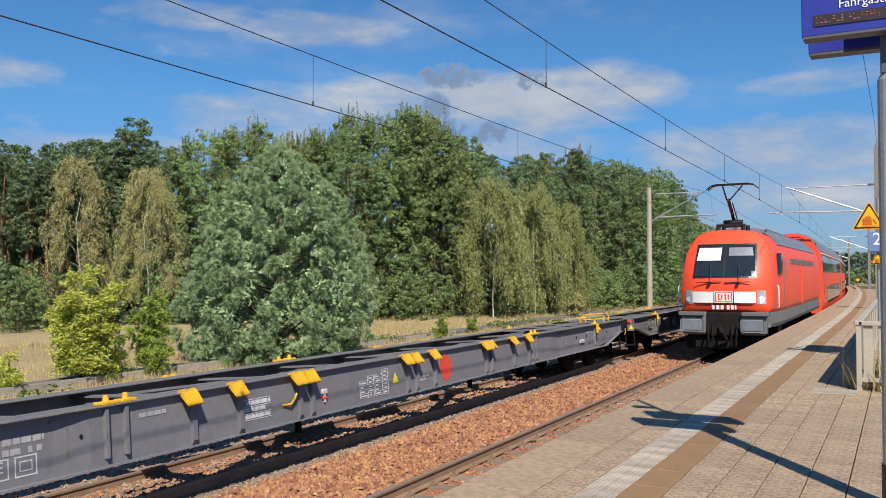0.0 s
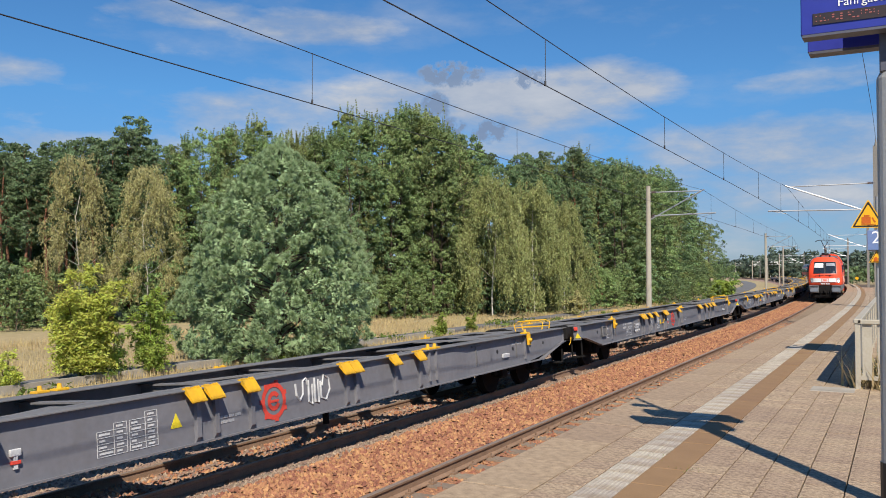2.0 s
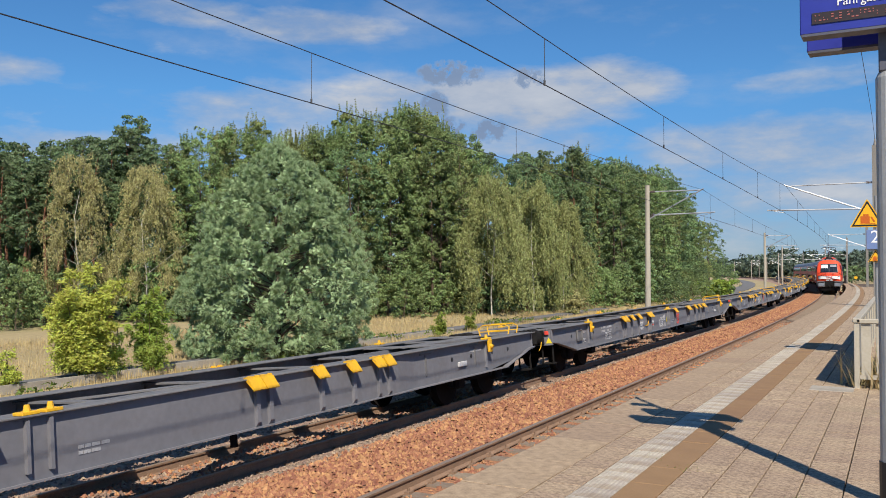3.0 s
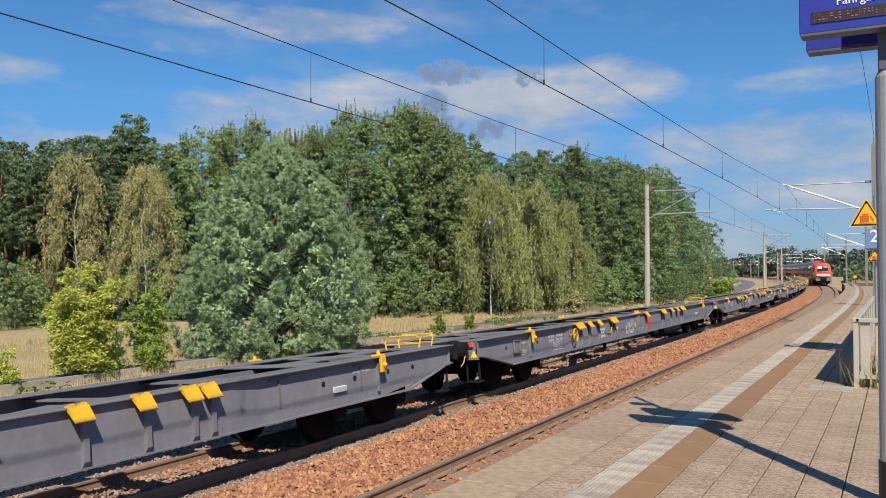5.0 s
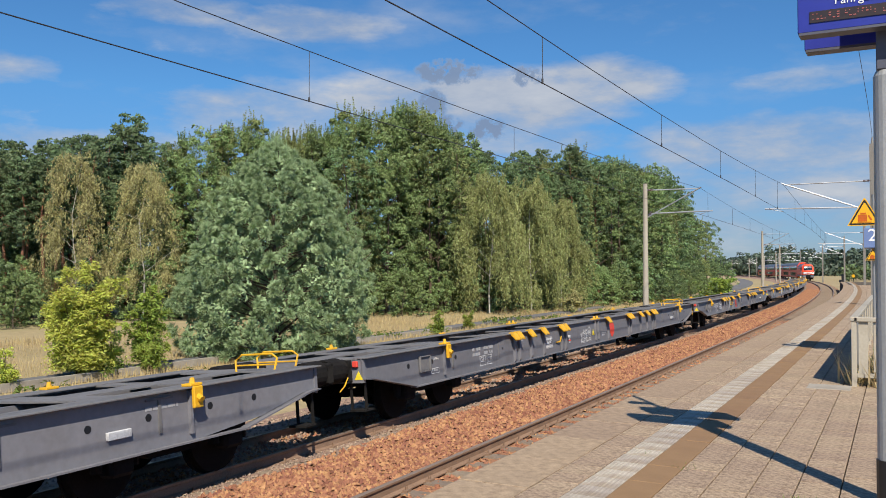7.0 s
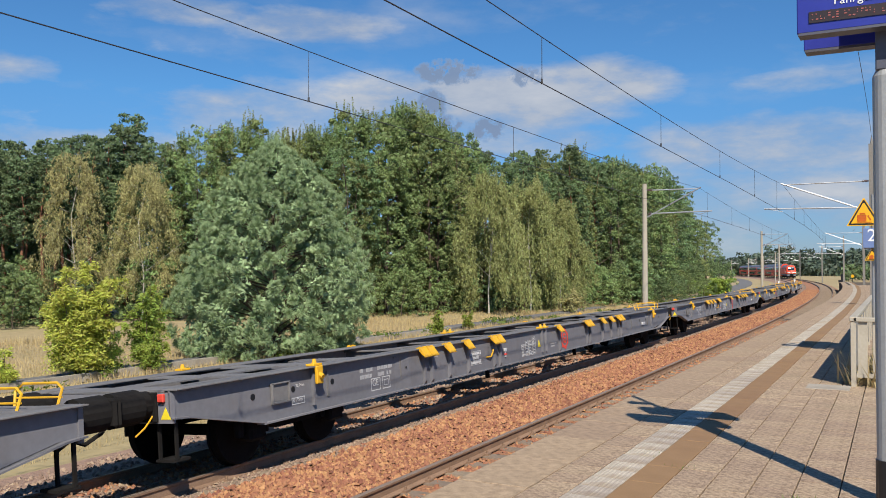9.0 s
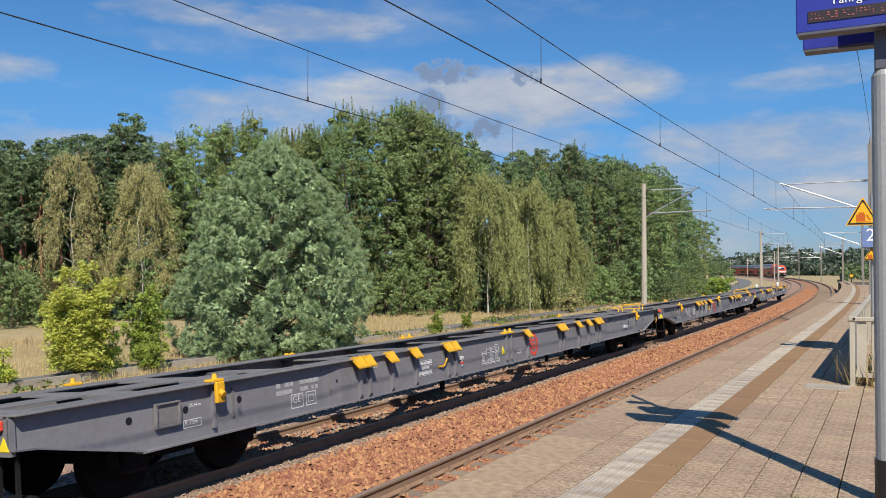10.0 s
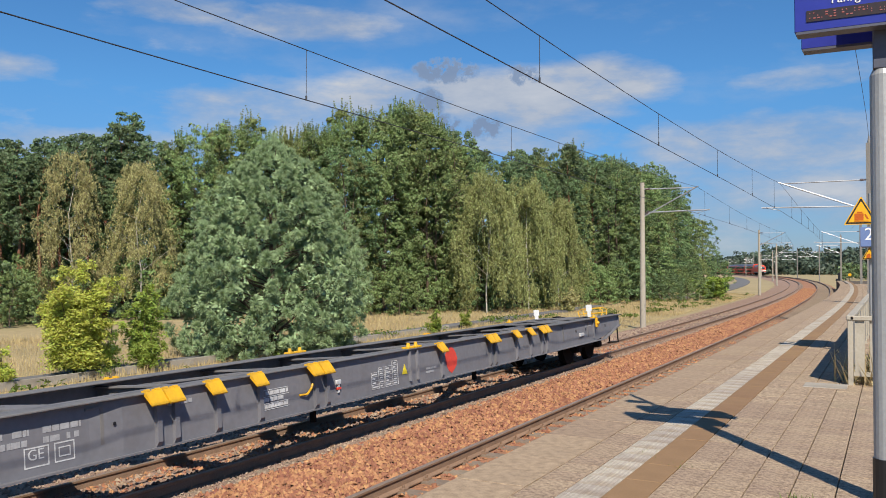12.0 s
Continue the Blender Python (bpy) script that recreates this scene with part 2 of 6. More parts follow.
M_LEAF = foliage("mid_green_leaves", (0.225, 0.30, 0.112), (0.14, 0.203, 0.073))
M_LEAF2 = foliage("olive_green_leaves", (0.27, 0.305, 0.112), (0.175, 0.21, 0.076))
M_LEAF3 = foliage("deep_green_leaves", (0.178, 0.258, 0.112), (0.112, 0.175, 0.074))
M_BIRCHLEAF = foliage("yellowing_birch_leaves", (0.315, 0.335, 0.13), (0.22, 0.245, 0.09), obrand=0.08)
M_AUTUMN = foliage("tan_autumn_leaves", (0.43, 0.395, 0.18), (0.31, 0.295, 0.13), obrand=0.07, leaf=0.28)
M_NEEDLE = foliage("blue_green_needles", (0.315, 0.42, 0.222), (0.22, 0.305, 0.157), island=0.25, obrand=0.05, leaf=0.1, rough=0.7)
M_FARWOOD = foliage("hazy_dark_green_foliage", (0.105, 0.145, 0.10), (0.075, 0.105, 0.075))
M_FARPINE = foliage("dark_pine_needles", (0.145, 0.205, 0.095), (0.09, 0.135, 0.062))
M_LIME = foliage("bright_yellow_green_leaves", (0.60, 0.64, 0.13), (0.43, 0.50, 0.09), leaf=0.4)
M_SHRUB = foliage("fresh_green_shrub_leaves", (0.32, 0.38, 0.07), (0.18, 0.26, 0.05), leaf=0.35)

M_WAGON = mat("grey_wagon_paint", (0.195, 0.194, 0.212), (0.152, 0.151, 0.166), 0.55, 0.0, scale=0.8, fine=12.0, bump=0.08, obrand=0.1, stain=(0.12, 0.105, 0.09), stain_amount=0.22, stain_scale=2.2)
M_WAGTOP = mat("dusty_wagon_deck", (0.18, 0.175, 0.176), (0.12, 0.117, 0.118), 0.7, 0.0, scale=1.2, fine=14.0, bump=0.1, stain=(0.19, 0.17, 0.15), stain_amount=0.5)
# Running gear and wheels: the deep shade under the vehicles is put into both colours.
M_UNDER = mat("black_shaded_running_gear", (0.018, 0.017, 0.016), (0.01, 0.009, 0.009), 0.95, spec=0.15, scale=3.0, fine=20.0)
M_WHEEL = mat("black_shaded_wheel_steel", (0.014, 0.012, 0.011), (0.008, 0.007, 0.007), 0.95, spec=0.15)
M_YELLOW = mat("safety_yellow_paint", (0.78, 0.43, 0.018), (0.62, 0.33, 0.015), 0.5, scale=3.0, fine=20.0, stain=(0.35, 0.22, 0.05), stain_amount=0.35, stain_scale=4.0)
M_WAGWHITE = mat("worn_white_stencil", (0.66, 0.66, 0.66), (0.42, 0.42, 0.42), 0.7, scale=6.0, fine=40.0)
M_FAINT = mat("faded_grey_stencil", (0.40, 0.40, 0.41), (0.27, 0.27, 0.28), 0.7, scale=6.0, fine=40.0)
M_MARK = mat("bright_yellow_mark", (0.82, 0.66, 0.03), (0.7, 0.55, 0.03), 0.6, scale=6.0, fine=30.0)
M_WAGRED = mat("red_wagon_emblem", (0.74, 0.07, 0.045), (0.58, 0.055, 0.035), 0.6, scale=3.0, fine=15.0)
M_RED = mat("traffic_red_paint", (0.82, 0.085, 0.035), (0.74, 0.07, 0.028), 0.42, spec=0.3, scale=0.6, fine=6.0, stain=(0.60, 0.055, 0.03), stain_amount=0.22)
M_TGREY = mat("grey_train_skirt", (0.15, 0.15, 0.155), (0.1, 0.1, 0.105), 0.5, scale=1.0, fine=10.0, stain=(0.1, 0.085, 0.07), stain_amount=0.5)
M_ROOF = mat("grey_train_roof", (0.22, 0.24, 0.275), (0.15, 0.165, 0.19), 0.5, 0.2, scale=0.8, fine=8.0)
M_GLASS = mat("dark_train_glass", (0.02, 0.025, 0.03), (0.015, 0.018, 0.022), 0.04, spec=1.0)
M_TWHITE = mat("white_train_stripe", (0.78, 0.78, 0.77), (0.70, 0.70, 0.69), 0.35)
M_LAMP = glow("lit_headlamp", (1.0, 0.95, 0.85), 6.0, (0.8, 0.8, 0.8))
M_LENS = mat("clear_lamp_lens", (0.35, 0.37, 0.40), rough=0.1, spec=1.0)


# ---- building helpers ----
def part(name, bm, material, parent=None, label="", smooth=False):
    """Links a bmesh as one mesh object, under parent if given."""
    me = bpy.data.meshes.new(name)
    bmesh.ops.recalc_face_normals(bm, faces=bm.faces)
    bm.to_mesh(me)
    bm.free()
    if smooth:
        me.shade_smooth()
    me.materials.append(material)
    ob = new(name, me)
    if parent:
        ob.parent = parent
    if label:
        tagged(ob, label)
    return ob


def from_arrays(name, verts, faces, material, parent=None, smooth=False, label=""):
    me = bpy.data.meshes.new(name)
    me.from_pydata(verts, [], faces)
    if smooth:
        me.shade_smooth()
    me.materials.append(material)
    ob = new(name, me)
    if parent:
        ob.parent = parent
    if label:
        tagged(ob, label)
    return ob


def quads(name, verts, per, material, parent=None):
    """A mesh of many loose polygons with the same number of corners, from one array of corners."""
    n = len(verts) // per
    me = bpy.data.meshes.new(name)
    me.vertices.add(len(verts))
    me.vertices.foreach_set("co", np.ascontiguousarray(verts, dtype=np.float32).ravel())
    me.loops.add(len(verts))
    me.loops.foreach_set("vertex_index", np.arange(len(verts), dtype=np.int32))
    me.polygons.add(n)
    me.polygons.foreach_set("loop_start", np.arange(0, len(verts), per, dtype=np.int32))
    me.update(calc_edges=True)
    me.materials.append(material)
    ob = new(name, me)
    if parent:
        ob.parent = parent
    return ob


def box(bm, lo, hi, bevel=0.0):
    r = bmesh.ops.create_cube(bm, size=1.0, matrix=Matrix.LocRotScale(
        [(a + b) / 2 for a, b in zip(lo, hi)], None, [abs(b - a) for a, b in zip(lo, hi)]))
    if bevel:
        es = list({e for v in r["verts"] for e in v.link_edges})
        bmesh.ops.bevel(bm, geom=es, offset=bevel, segments=1, affect="EDGES")
    return r["verts"]


def tube(bm, p, q, r0, r1=None, seg=8, caps=True):
    p, q = Vector(p), Vector(q)
    d = q - p
    m = Matrix.Translation((p + q) / 2) @ d.to_track_quat("Z", "Y").to_matrix().to_4x4()
    bmesh.ops.create_cone(bm, cap_ends=caps, segments=seg, radius1=r0, radius2=r0 if r1 is None else r1, depth=d.length, matrix=m)


def polytube(bm, pts, r, seg=6):
    """One tube bent through the points."""
    pts = [Vector(p) for p in pts]
    rings = []
    for i, p in enumerate(pts):
        d = (pts[min(i + 1, len(pts) - 1)] - pts[max(i - 1, 0)]).normalized()
        u = d.cross(Vector((0.31, 0.17, 0.93)))
        u = u.normalized() if u.length > 1e-4 else Vector((1, 0, 0))
        v = d.cross(u)
        rings.append([bm.verts.new(p + (u * math.cos(6.28319 * k / seg) + v * math.sin(6.28319 * k / seg)) * r) for k in range(seg)])
    for a, b in zip(rings, rings[1:]):
        for k in range(seg):
            bm.faces.new((a[k], a[(k + 1) % seg], b[(k + 1) % seg], b[k]))
    bm.faces.new(rings[0][::-1])
    bm.faces.new(rings[-1])


def prism(bm, pts, axis, lo, hi):
    """A polygon pulled along an axis: axis x takes points (y, z), axis y (x, z), axis z (x, y)."""
    def at(p, w):
        return {"x": (w, p[0], p[1]), "y": (p[0], w, p[1]), "z": (p[0], p[1], w)}[axis]
    a = [bm.verts.new(at(p, lo)) for p in pts]
    b = [bm.verts.new(at(p, hi)) for p in pts]
    bm.faces.new(a)
    bm.faces.new(b[::-1])
    n = len(pts)
    for i in range(n):
        bm.faces.new((a[i], b[i], b[(i + 1) % n], a[(i + 1) % n]))


def thing(name, label, category, m=None, group="", kind=""):
    e = new(name)
    if m is not None:
        e.matrix_basis = m
    return tagged(e, label, category, group, kind)


# ---- the line: straight to Y0, then a left-hand curve ----
Y0, RADIUS = 29.0, 1350.0
X_NEAR, X_FREIGHT = -4.76, -8.665
CANT = {X_NEAR: radians(0.4), X_FREIGHT: radians(4.7)}  # the outer rail lies higher, most on the freight track
LIFT = {X_NEAR: 0.005, X_FREIGHT: -0.085}       # height of each track's middle


def canted(xc, x, z):
    """A point x beside and z above the middle of a track, tilted with it."""
    return xc + x * math.cos(CANT[xc]) - z * math.sin(CANT[xc]), LIFT[xc] + x * math.sin(CANT[xc]) + z * math.cos(CANT[xc])


def on_line(s, x, z=0.0):
    """The place at length s along the line (taken at x = 0) and x beside it."""
    if s <= Y0:
        return Vector((x, s, z))
    a = (s - Y0) / RADIUS
    r = RADIUS + x
    return Vector((x - r * (1 - math.cos(a)), Y0 + r * math.sin(a), z))


def heading(s):
    return max(0.0, (s - Y0) / RADIUS)


def own_pose(s, x):
    """The pose of a vehicle whose middle is at length s along its own track."""
    a = max(0.0, (s - Y0) / (RADIUS + x))
    p = on_line(Y0 + a * RADIUS if s > Y0 else s, x)
    return pose(p.x, p.y, LIFT[x], 0, 0, math.degrees(a)) @ Matrix.Rotation(-CANT[x], 4, "Y")


def lengths(lo, hi, step=8.0):
    out = [lo]
    if lo < Y0 < hi:
        out.append(Y0)
        lo = Y0
    elif hi <= Y0:
        return [out[0], hi]
    n = max(1, int((hi - lo) / step))
    return out + [lo + (hi - lo) * (i + 1) / n for i in range(n)]


def sweep(name, profile, lo, hi, material, parent=None, closed=True, step=8.0, label=""):
    """A profile of (x, z) drawn along the line."""
    ss = lengths(lo, hi, step)
    n = len(profile)
    verts = [on_line(s, x, z) for s in ss for x, z in profile]
    faces = []
    for i in range(len(ss) - 1):
        for j in range(n if closed else n - 1):
            k = (j + 1) % n
            faces.append((i * n + j, i * n + k, (i + 1) * n + k, (i + 1) * n + j))
    if closed:
        faces += [tuple(range(n))[::-1], tuple((len(ss) - 1) * n + j for j in range(n))]
    return from_arrays(name, verts, faces, material, parent, label=label)

# ---- ground, path, track bed ----
def build_ground():
    rng = np.random.default_rng(3)
    # one sheet, fine near the place and coarse to the horizon
    xs = np.concatenate([[-4000, -1500, -600, -250], np.arange(-120, 41, 2.5), [120, 400, 1500, 4000]])
    ys = np.concatenate([[-4000, -1500, -500, -100], np.arange(-30, 181, 3.0), [230, 320, 450, 700, 1500, 4000]])
    verts, faces = [], []
    for y in ys:
        for x in xs:
            near = -118 < x < -13 and -28 < y < 178
            z = -0.6 + (0.12 * noise.noise(Vector((x * 0.12, y * 0.12, 0))) if near else 0.0)
            verts.append((x, y, z))
    n = len(xs)
    for j in range(len(ys) - 1):
        for i in range(n - 1):
            faces.append((j * n + i, j * n + i + 1, (j + 1) * n + i + 1, (j + 1) * n + i))
    g = from_arrays("ground", verts, faces, M_FIELD, smooth=True)
    tagged(g, "dry straw-coloured meadow ground beside the railway", "ground", kind="structure")


build_ground()
p = sweep("path", [(-21.9, -0.62), (-21.9, -0.47), (-21.8, -0.46), (-20.9, -0.46), (-20.8, -0.47), (-20.8, -0.62)], -60, 70, M_ASPHALT)
tagged(p, "narrow grey asphalt path along the meadow", "path", kind="structure")
p = sweep("road", [(-20.2, -0.62), (-20.2, -0.50), (-20.05, -0.47), (-17.3, -0.47), (-17.15, -0.50), (-17.15, -0.62)], 88, 330, M_ASPHALT)
tagged(p, "grey asphalt lane curving away behind the line", "road", kind="structure")
p = sweep("verge_kerb", [(-20.78, -0.62), (-20.78, -0.38), (-20.66, -0.38), (-20.66, -0.62)], -60, 40, M_CONC)
tagged(p, "low pale concrete kerb along the path", "kerb", kind="structure")

bed = sweep("track_bed", [(-12.3, -0.62), (-10.35, -0.36), (-7.45, -0.155), (-7.35, -0.15), (-7.35, -0.62)], -420, 640, M_GRIT, step=10)
tagged(bed, "grey-brown ballast bed under the freight track", "ballast", kind="structure")
bed2 = sweep("ballast_bed", [(-7.35, -0.62), (-7.35, -0.15), (-6.9, -0.13), (-5.75, -0.15), (-5.45, -0.19), (-3.1, -0.21), (-2.9, -0.62)], -420, 640, M_BALLAST, step=10)
tagged(bed2, "orange-brown ballast between and under the tracks", "ballast", kind="structure")


def stones(name, x0, x1, y0, y1, count, size, material, parent, zfun, seed):
    rng = np.random.default_rng(seed)
    # denser towards the near end
    u = rng.random(count)
    y = y0 + (y1 - y0) * u ** (1.6 if y1 < 100 else 2.3)
    x = rng.uniform(x0, x1, count)
    s = size * rng.uniform(0.55, 1.25, count) * (1 + 0.011 * (y - y0))
    base = np.array([(1, 0, -0.25), (0, 1, -0.25), (-1, 0, -0.25), (0, -1, -0.25), (0, 0, 1)], float)
    tri = np.array([(0, 1, 4), (1, 2, 4), (2, 3, 4), (3, 0, 4)])
    v = base[None] * rng.uniform(0.55, 1.15, (count, 5, 1))
    v += rng.uniform(-0.25, 0.25, v.shape)
    a = rng.uniform(0, 6.28, count)
    ca, sa = np.cos(a), np.sin(a)
    t = rng.uniform(-0.6, 0.6, count)
    ct, st = np.cos(t), np.sin(t)
    X, Y, Z = v[..., 0], v[..., 1], v[..., 2] * 0.75
    Y, Z = Y * ct[:, None] - Z * st[:, None], Y * st[:, None] + Z * ct[:, None]
    X, Y = X * ca[:, None] - Y * sa[:, None], X * sa[:, None] + Y * ca[:, None]
    v = np.stack([X, Y, Z], -1) * s[:, None, None]
    off = np.stack([x - np.where(y > Y0, (y - Y0) ** 2 / (2 * RADIUS), 0), y, zfun(x) + s * rng.uniform(-0.1, 0.5, count)], -1)
    v += off[:, None]
    verts = v.reshape(-1, 3)
    faces = (tri[None] + (np.arange(count) * 5)[:, None, None]).reshape(-1, 3)
    ob = from_arrays(name, verts.tolist(), faces.tolist(), material, parent)
    ob["kind"] = "stuff"
    return ob


def mid_z(x):
    return np.interp(x, [-7.35, -6.9, -5.75, -5.45, -3.1], [-0.15, -0.13, -0.15, -0.19, -0.21])


def bed_z(x):
    return np.interp(x, [-12.3, -10.35, -7.45, -7.35], [-0.62, -0.36, -0.155, -0.15])


stones("ballast_stones", -7.45, -5.58, 3.0, 125.0, 50000, 0.044, M_STONE, bed2, mid_z, 5)
stones("ballast_stones", -5.42, -3.5, 3.0, 50.0, 9000, 0.040, M_STONE, bed2, lambda x: mid_z(x), 6)
stones("gravel", -8.0, -7.3, 3.0, 50.0, 9000, 0.026, M_GRITSTONE, bed, bed_z, 7)
stones("gravel", -11.6, -8.05, 3.0, 60.0, 12000, 0.042, M_GRITSTONE, bed, bed_z, 8)
stones("ballast_stones", -9.4, -8.1, 3.0, 40.0, 4500, 0.042, M_STONE, bed, bed_z, 9)


def build_track(name, xc, label):
    t = thing(name, label, "railway track", kind="structure")
    for side in (-0.7525, 0.7525):
        x = side
        prof = [(x - 0.07, -0.165), (x - 0.07, -0.15), (x - 0.012, -0.13), (x - 0.012, -0.045), (x - 0.034, -0.03), (x - 0.036, -0.006),
                (x + 0.036, -0.006), (x + 0.034, -0.03), (x + 0.012, -0.045), (x + 0.012, -0.13), (x + 0.07, -0.15), (x + 0.07, -0.165)]
        rail = sweep("rail", [canted(xc, *q) for q in prof], -420, 640, M_RAIL, t, step=6)
        sweep("rail_head", [canted(xc, x + a, z) for a, z in ((-0.034, -0.006), (-0.030, 0.0), (0.030, 0.0), (0.034, -0.006))], -420, 640, M_RAILTOP, rail, step=6,
              label="rail head polished by wheels")
    # sleepers: trapezoid blocks with a lower middle
    bm = bmesh.new()
    prism(bm, [(-0.13, -0.33), (-0.11, -0.165), (0.11, -0.165), (0.13, -0.33)], "x", -1.3, 1.3)
    sl = part("sleeper", bm, M_SLEEPER, t)
    me = sl.data
    bm = bmesh.new()
    for side in (-0.7525, 0.7525):
        for e in (-1, 1):
            box(bm, (side + e * 0.09 - 0.035, -0.06, -0.165), (side + e * 0.09 + 0.035, 0.06, -0.135))
            tube(bm, (side + e * 0.085, 0, -0.15), (side + e * 0.085, 0, -0.095), 0.016, seg=6)
    clip = part("rail_clip", bm, M_RAIL, t)
    cme = clip.data
    y, i = 2.0, 0
    rest = []
    while y < 300:
        p = on_line(y, xc)
        m = pose(p.x, p.y, LIFT[xc], 0, 0, math.degrees(heading(y))) @ Matrix.Rotation(-CANT[xc], 4, "Y")
        if y < 60:
            if i == 0:
                sl.matrix_basis, clip.matrix_basis = m, m
            else:
                for nm, d in (("sleeper", me), ("rail_clip", cme)):
                    o = new(nm, d)
                    o.parent, o.matrix_basis = t, m
        else:
            rest.append(m)
        y, i = y + 0.6, i + 1
    bm = bmesh.new()
    for m in rest:
        k = len(bm.verts)
        prism(bm, [(-0.13, -0.33), (-0.11, -0.165), (0.11, -0.165), (0.13, -0.33)], "x", -1.3, 1.3)
        bm.verts.ensure_lookup_table()
        bmesh.ops.transform(bm, matrix=m, verts=bm.verts[k:])
    o = part("far_sleepers", bm, M_SLEEPER, t)
    o["kind"] = "stuff"
    return t


build_track("track_1", X_NEAR, "rusty-sided rails on concrete sleepers beside the platform")
build_track("track_2", X_FREIGHT, "rusty-sided rails on concrete sleepers of the freight track")

# ---- platform ----
Z_P = 0.96
platform = sweep("platform", [(-3.02, -0.62), (-3.02, Z_P - 0.14), (-2.98, Z_P - 0.045), (7.0, Z_P - 0.045), (7.0, -0.62)], -60, 131, M_JOINT)
tagged(platform, "raised station platform of concrete pavers", "platform", kind="structure")


def slab_mesh(name, w, l, h, material, bevel=0.006, ribs=0):
    bm = bmesh.new()
    b = bevel
    rings = [[(-w / 2, -l / 2), (w / 2, -l / 2), (w / 2, l / 2), (-w / 2, l / 2)],
             [(-w / 2 + b, -l / 2 + b), (w / 2 - b, -l / 2 + b), (w / 2 - b, l / 2 - b), (-w / 2 + b, l / 2 - b)]]
    lo = [bm.verts.new((x, y, -h)) for x, y in rings[0]]
    mi = [bm.verts.new((x, y, -b)) for x, y in rings[0]]
    hi = [bm.verts.new((x, y, 0)) for x, y in rings[1]]
    for a, c in ((lo, mi), (mi, hi)):
        for i in range(4):
            bm.faces.new((a[i], a[(i + 1) % 4], c[(i + 1) % 4], c[i]))
    bm.faces.new(hi)
    for i in range(ribs):
        x = -w / 2 + w * (i + 0.5) / ribs
        r = w / ribs * 0.28
        a = [bm.verts.new((x - r, -l / 2 + b, 0)), bm.verts.new((x, -l / 2 + b, 0.0035)), bm.verts.new((x + r, -l / 2 + b, 0)),
             bm.verts.new((x - r, l / 2 - b, 0)), bm.verts.new((x, l / 2 - b, 0.0035)), bm.verts.new((x + r, l / 2 - b, 0))]
        bm.faces.new((a[0], a[1], a[4], a[3]))
        bm.faces.new((a[1], a[2], a[5], a[4]))
    me = bpy.data.meshes.new(name)
    bmesh.ops.recalc_face_normals(bm, faces=bm.faces)
    bm.to_mesh(me)
    bm.free()
    me.materials.append(material)
    return me


COLUMNS = [(-3.06, 0.585, 1.0, "edge_slab", M_EDGE, 0), (-2.465, 0.290, 0.3, "paver", M_TILE, 0), (-2.168, 0.288, 0.3, "tactile_paver", M_TACTILE, 9),
           (-1.876, 0.293, 0.6, "tan_paver", M_BROWN, 0)]
COLUMNS += [(-1.574 + 0.3 * i, 0.287, 0.3, "paver", M_TILE, 0) for i in range(8)]


def build_paving():
    rng = random.Random(8)
    single = {"edge_slab": 30, "paver": 175, "tactile_paver": 45, "tan_paver": 30}
    meshes = {}
    jobs = []
    for x, w, l, nm, m, ribs in COLUMNS:
        if nm not in meshes:
            meshes[nm] = slab_mesh(nm, w, l - 0.0025, 0.05, m, 0.0035, ribs)
        n = int((130 if nm != "paver" else 100) / l)
        for k in range(n):
            s = 3.0 + l * (k + 0.5)
            jobs.append((s, nm, x + w / 2))
        for k in range(int(20 / l)):
            jobs.append((3.0 - l * (k + 0.5), nm, x + w / 2))
    jobs.sort(key=lambda j: abs(j[0] - 8.0) + 0.4 * abs(j[2] + 1.2))
    joined = {}
    for s, nm, x in jobs:
        p = on_line(s, x, Z_P + rng.uniform(-0.0025, 0.0025))
        if s > 129:
            continue
        m = pose(p.x, p.y, p.z, rng.uniform(-0.25, 0.25), rng.uniform(-0.25, 0.25), math.degrees(heading(s)) + rng.uniform(-0.25, 0.25))
        if single[nm] > 0:
            single[nm] -= 1
            o = new(nm, meshes[nm])
            o.parent, o.matrix_basis = platform, m
        else:
            joined.setdefault(nm, []).append(m)
    for nm, ms in joined.items():
        me = meshes[nm]
        co = np.array([v.co for v in me.vertices])
        fs = [tuple(q.vertices) for q in me.polygons]
        verts, faces = [], []
        for i, m in enumerate(ms):
            a = np.array(m)
            verts.append(co @ a[:3, :3].T + a[:3, 3])
            faces += [tuple(v + i * len(co) for v in f) for f in fs]
        o = from_arrays("further_" + nm + "s", np.concatenate(verts).tolist(), faces, me.materials[0], platform)
        o["kind"] = "stuff"


# weeds in the joints
def tuft(name, x, y, z, n, h, material, seed, spread=0.12, label="", category="weed"):
    rng = np.random.default_rng(seed)
    a = rng.uniform(0, 6.28, n)
    lean = rng.uniform(0.1, 0.8, n) * h
    hh = h * rng.uniform(0.4, 1.0, n)
    bx, by = rng.normal(0, spread * 0.4, n), rng.normal(0, spread * 0.4, n)
    w = 0.02 * h + 0.006
    v = np.zeros((n, 3, 3))
    v[:, 0] = np.stack([bx - np.sin(a) * w, by + np.cos(a) * w, 0 * a], -1)
    v[:, 1] = np.stack([bx + np.sin(a) * w, by - np.cos(a) * w, 0 * a], -1)
    v[:, 2] = np.stack([bx + np.cos(a) * lean, by + np.sin(a) * lean, hh], -1)
    o = quads(name, v.reshape(-1, 3), 3, material)
    o.location = (x, y, z)
    return tagged(o, label, category, kind="stuff")


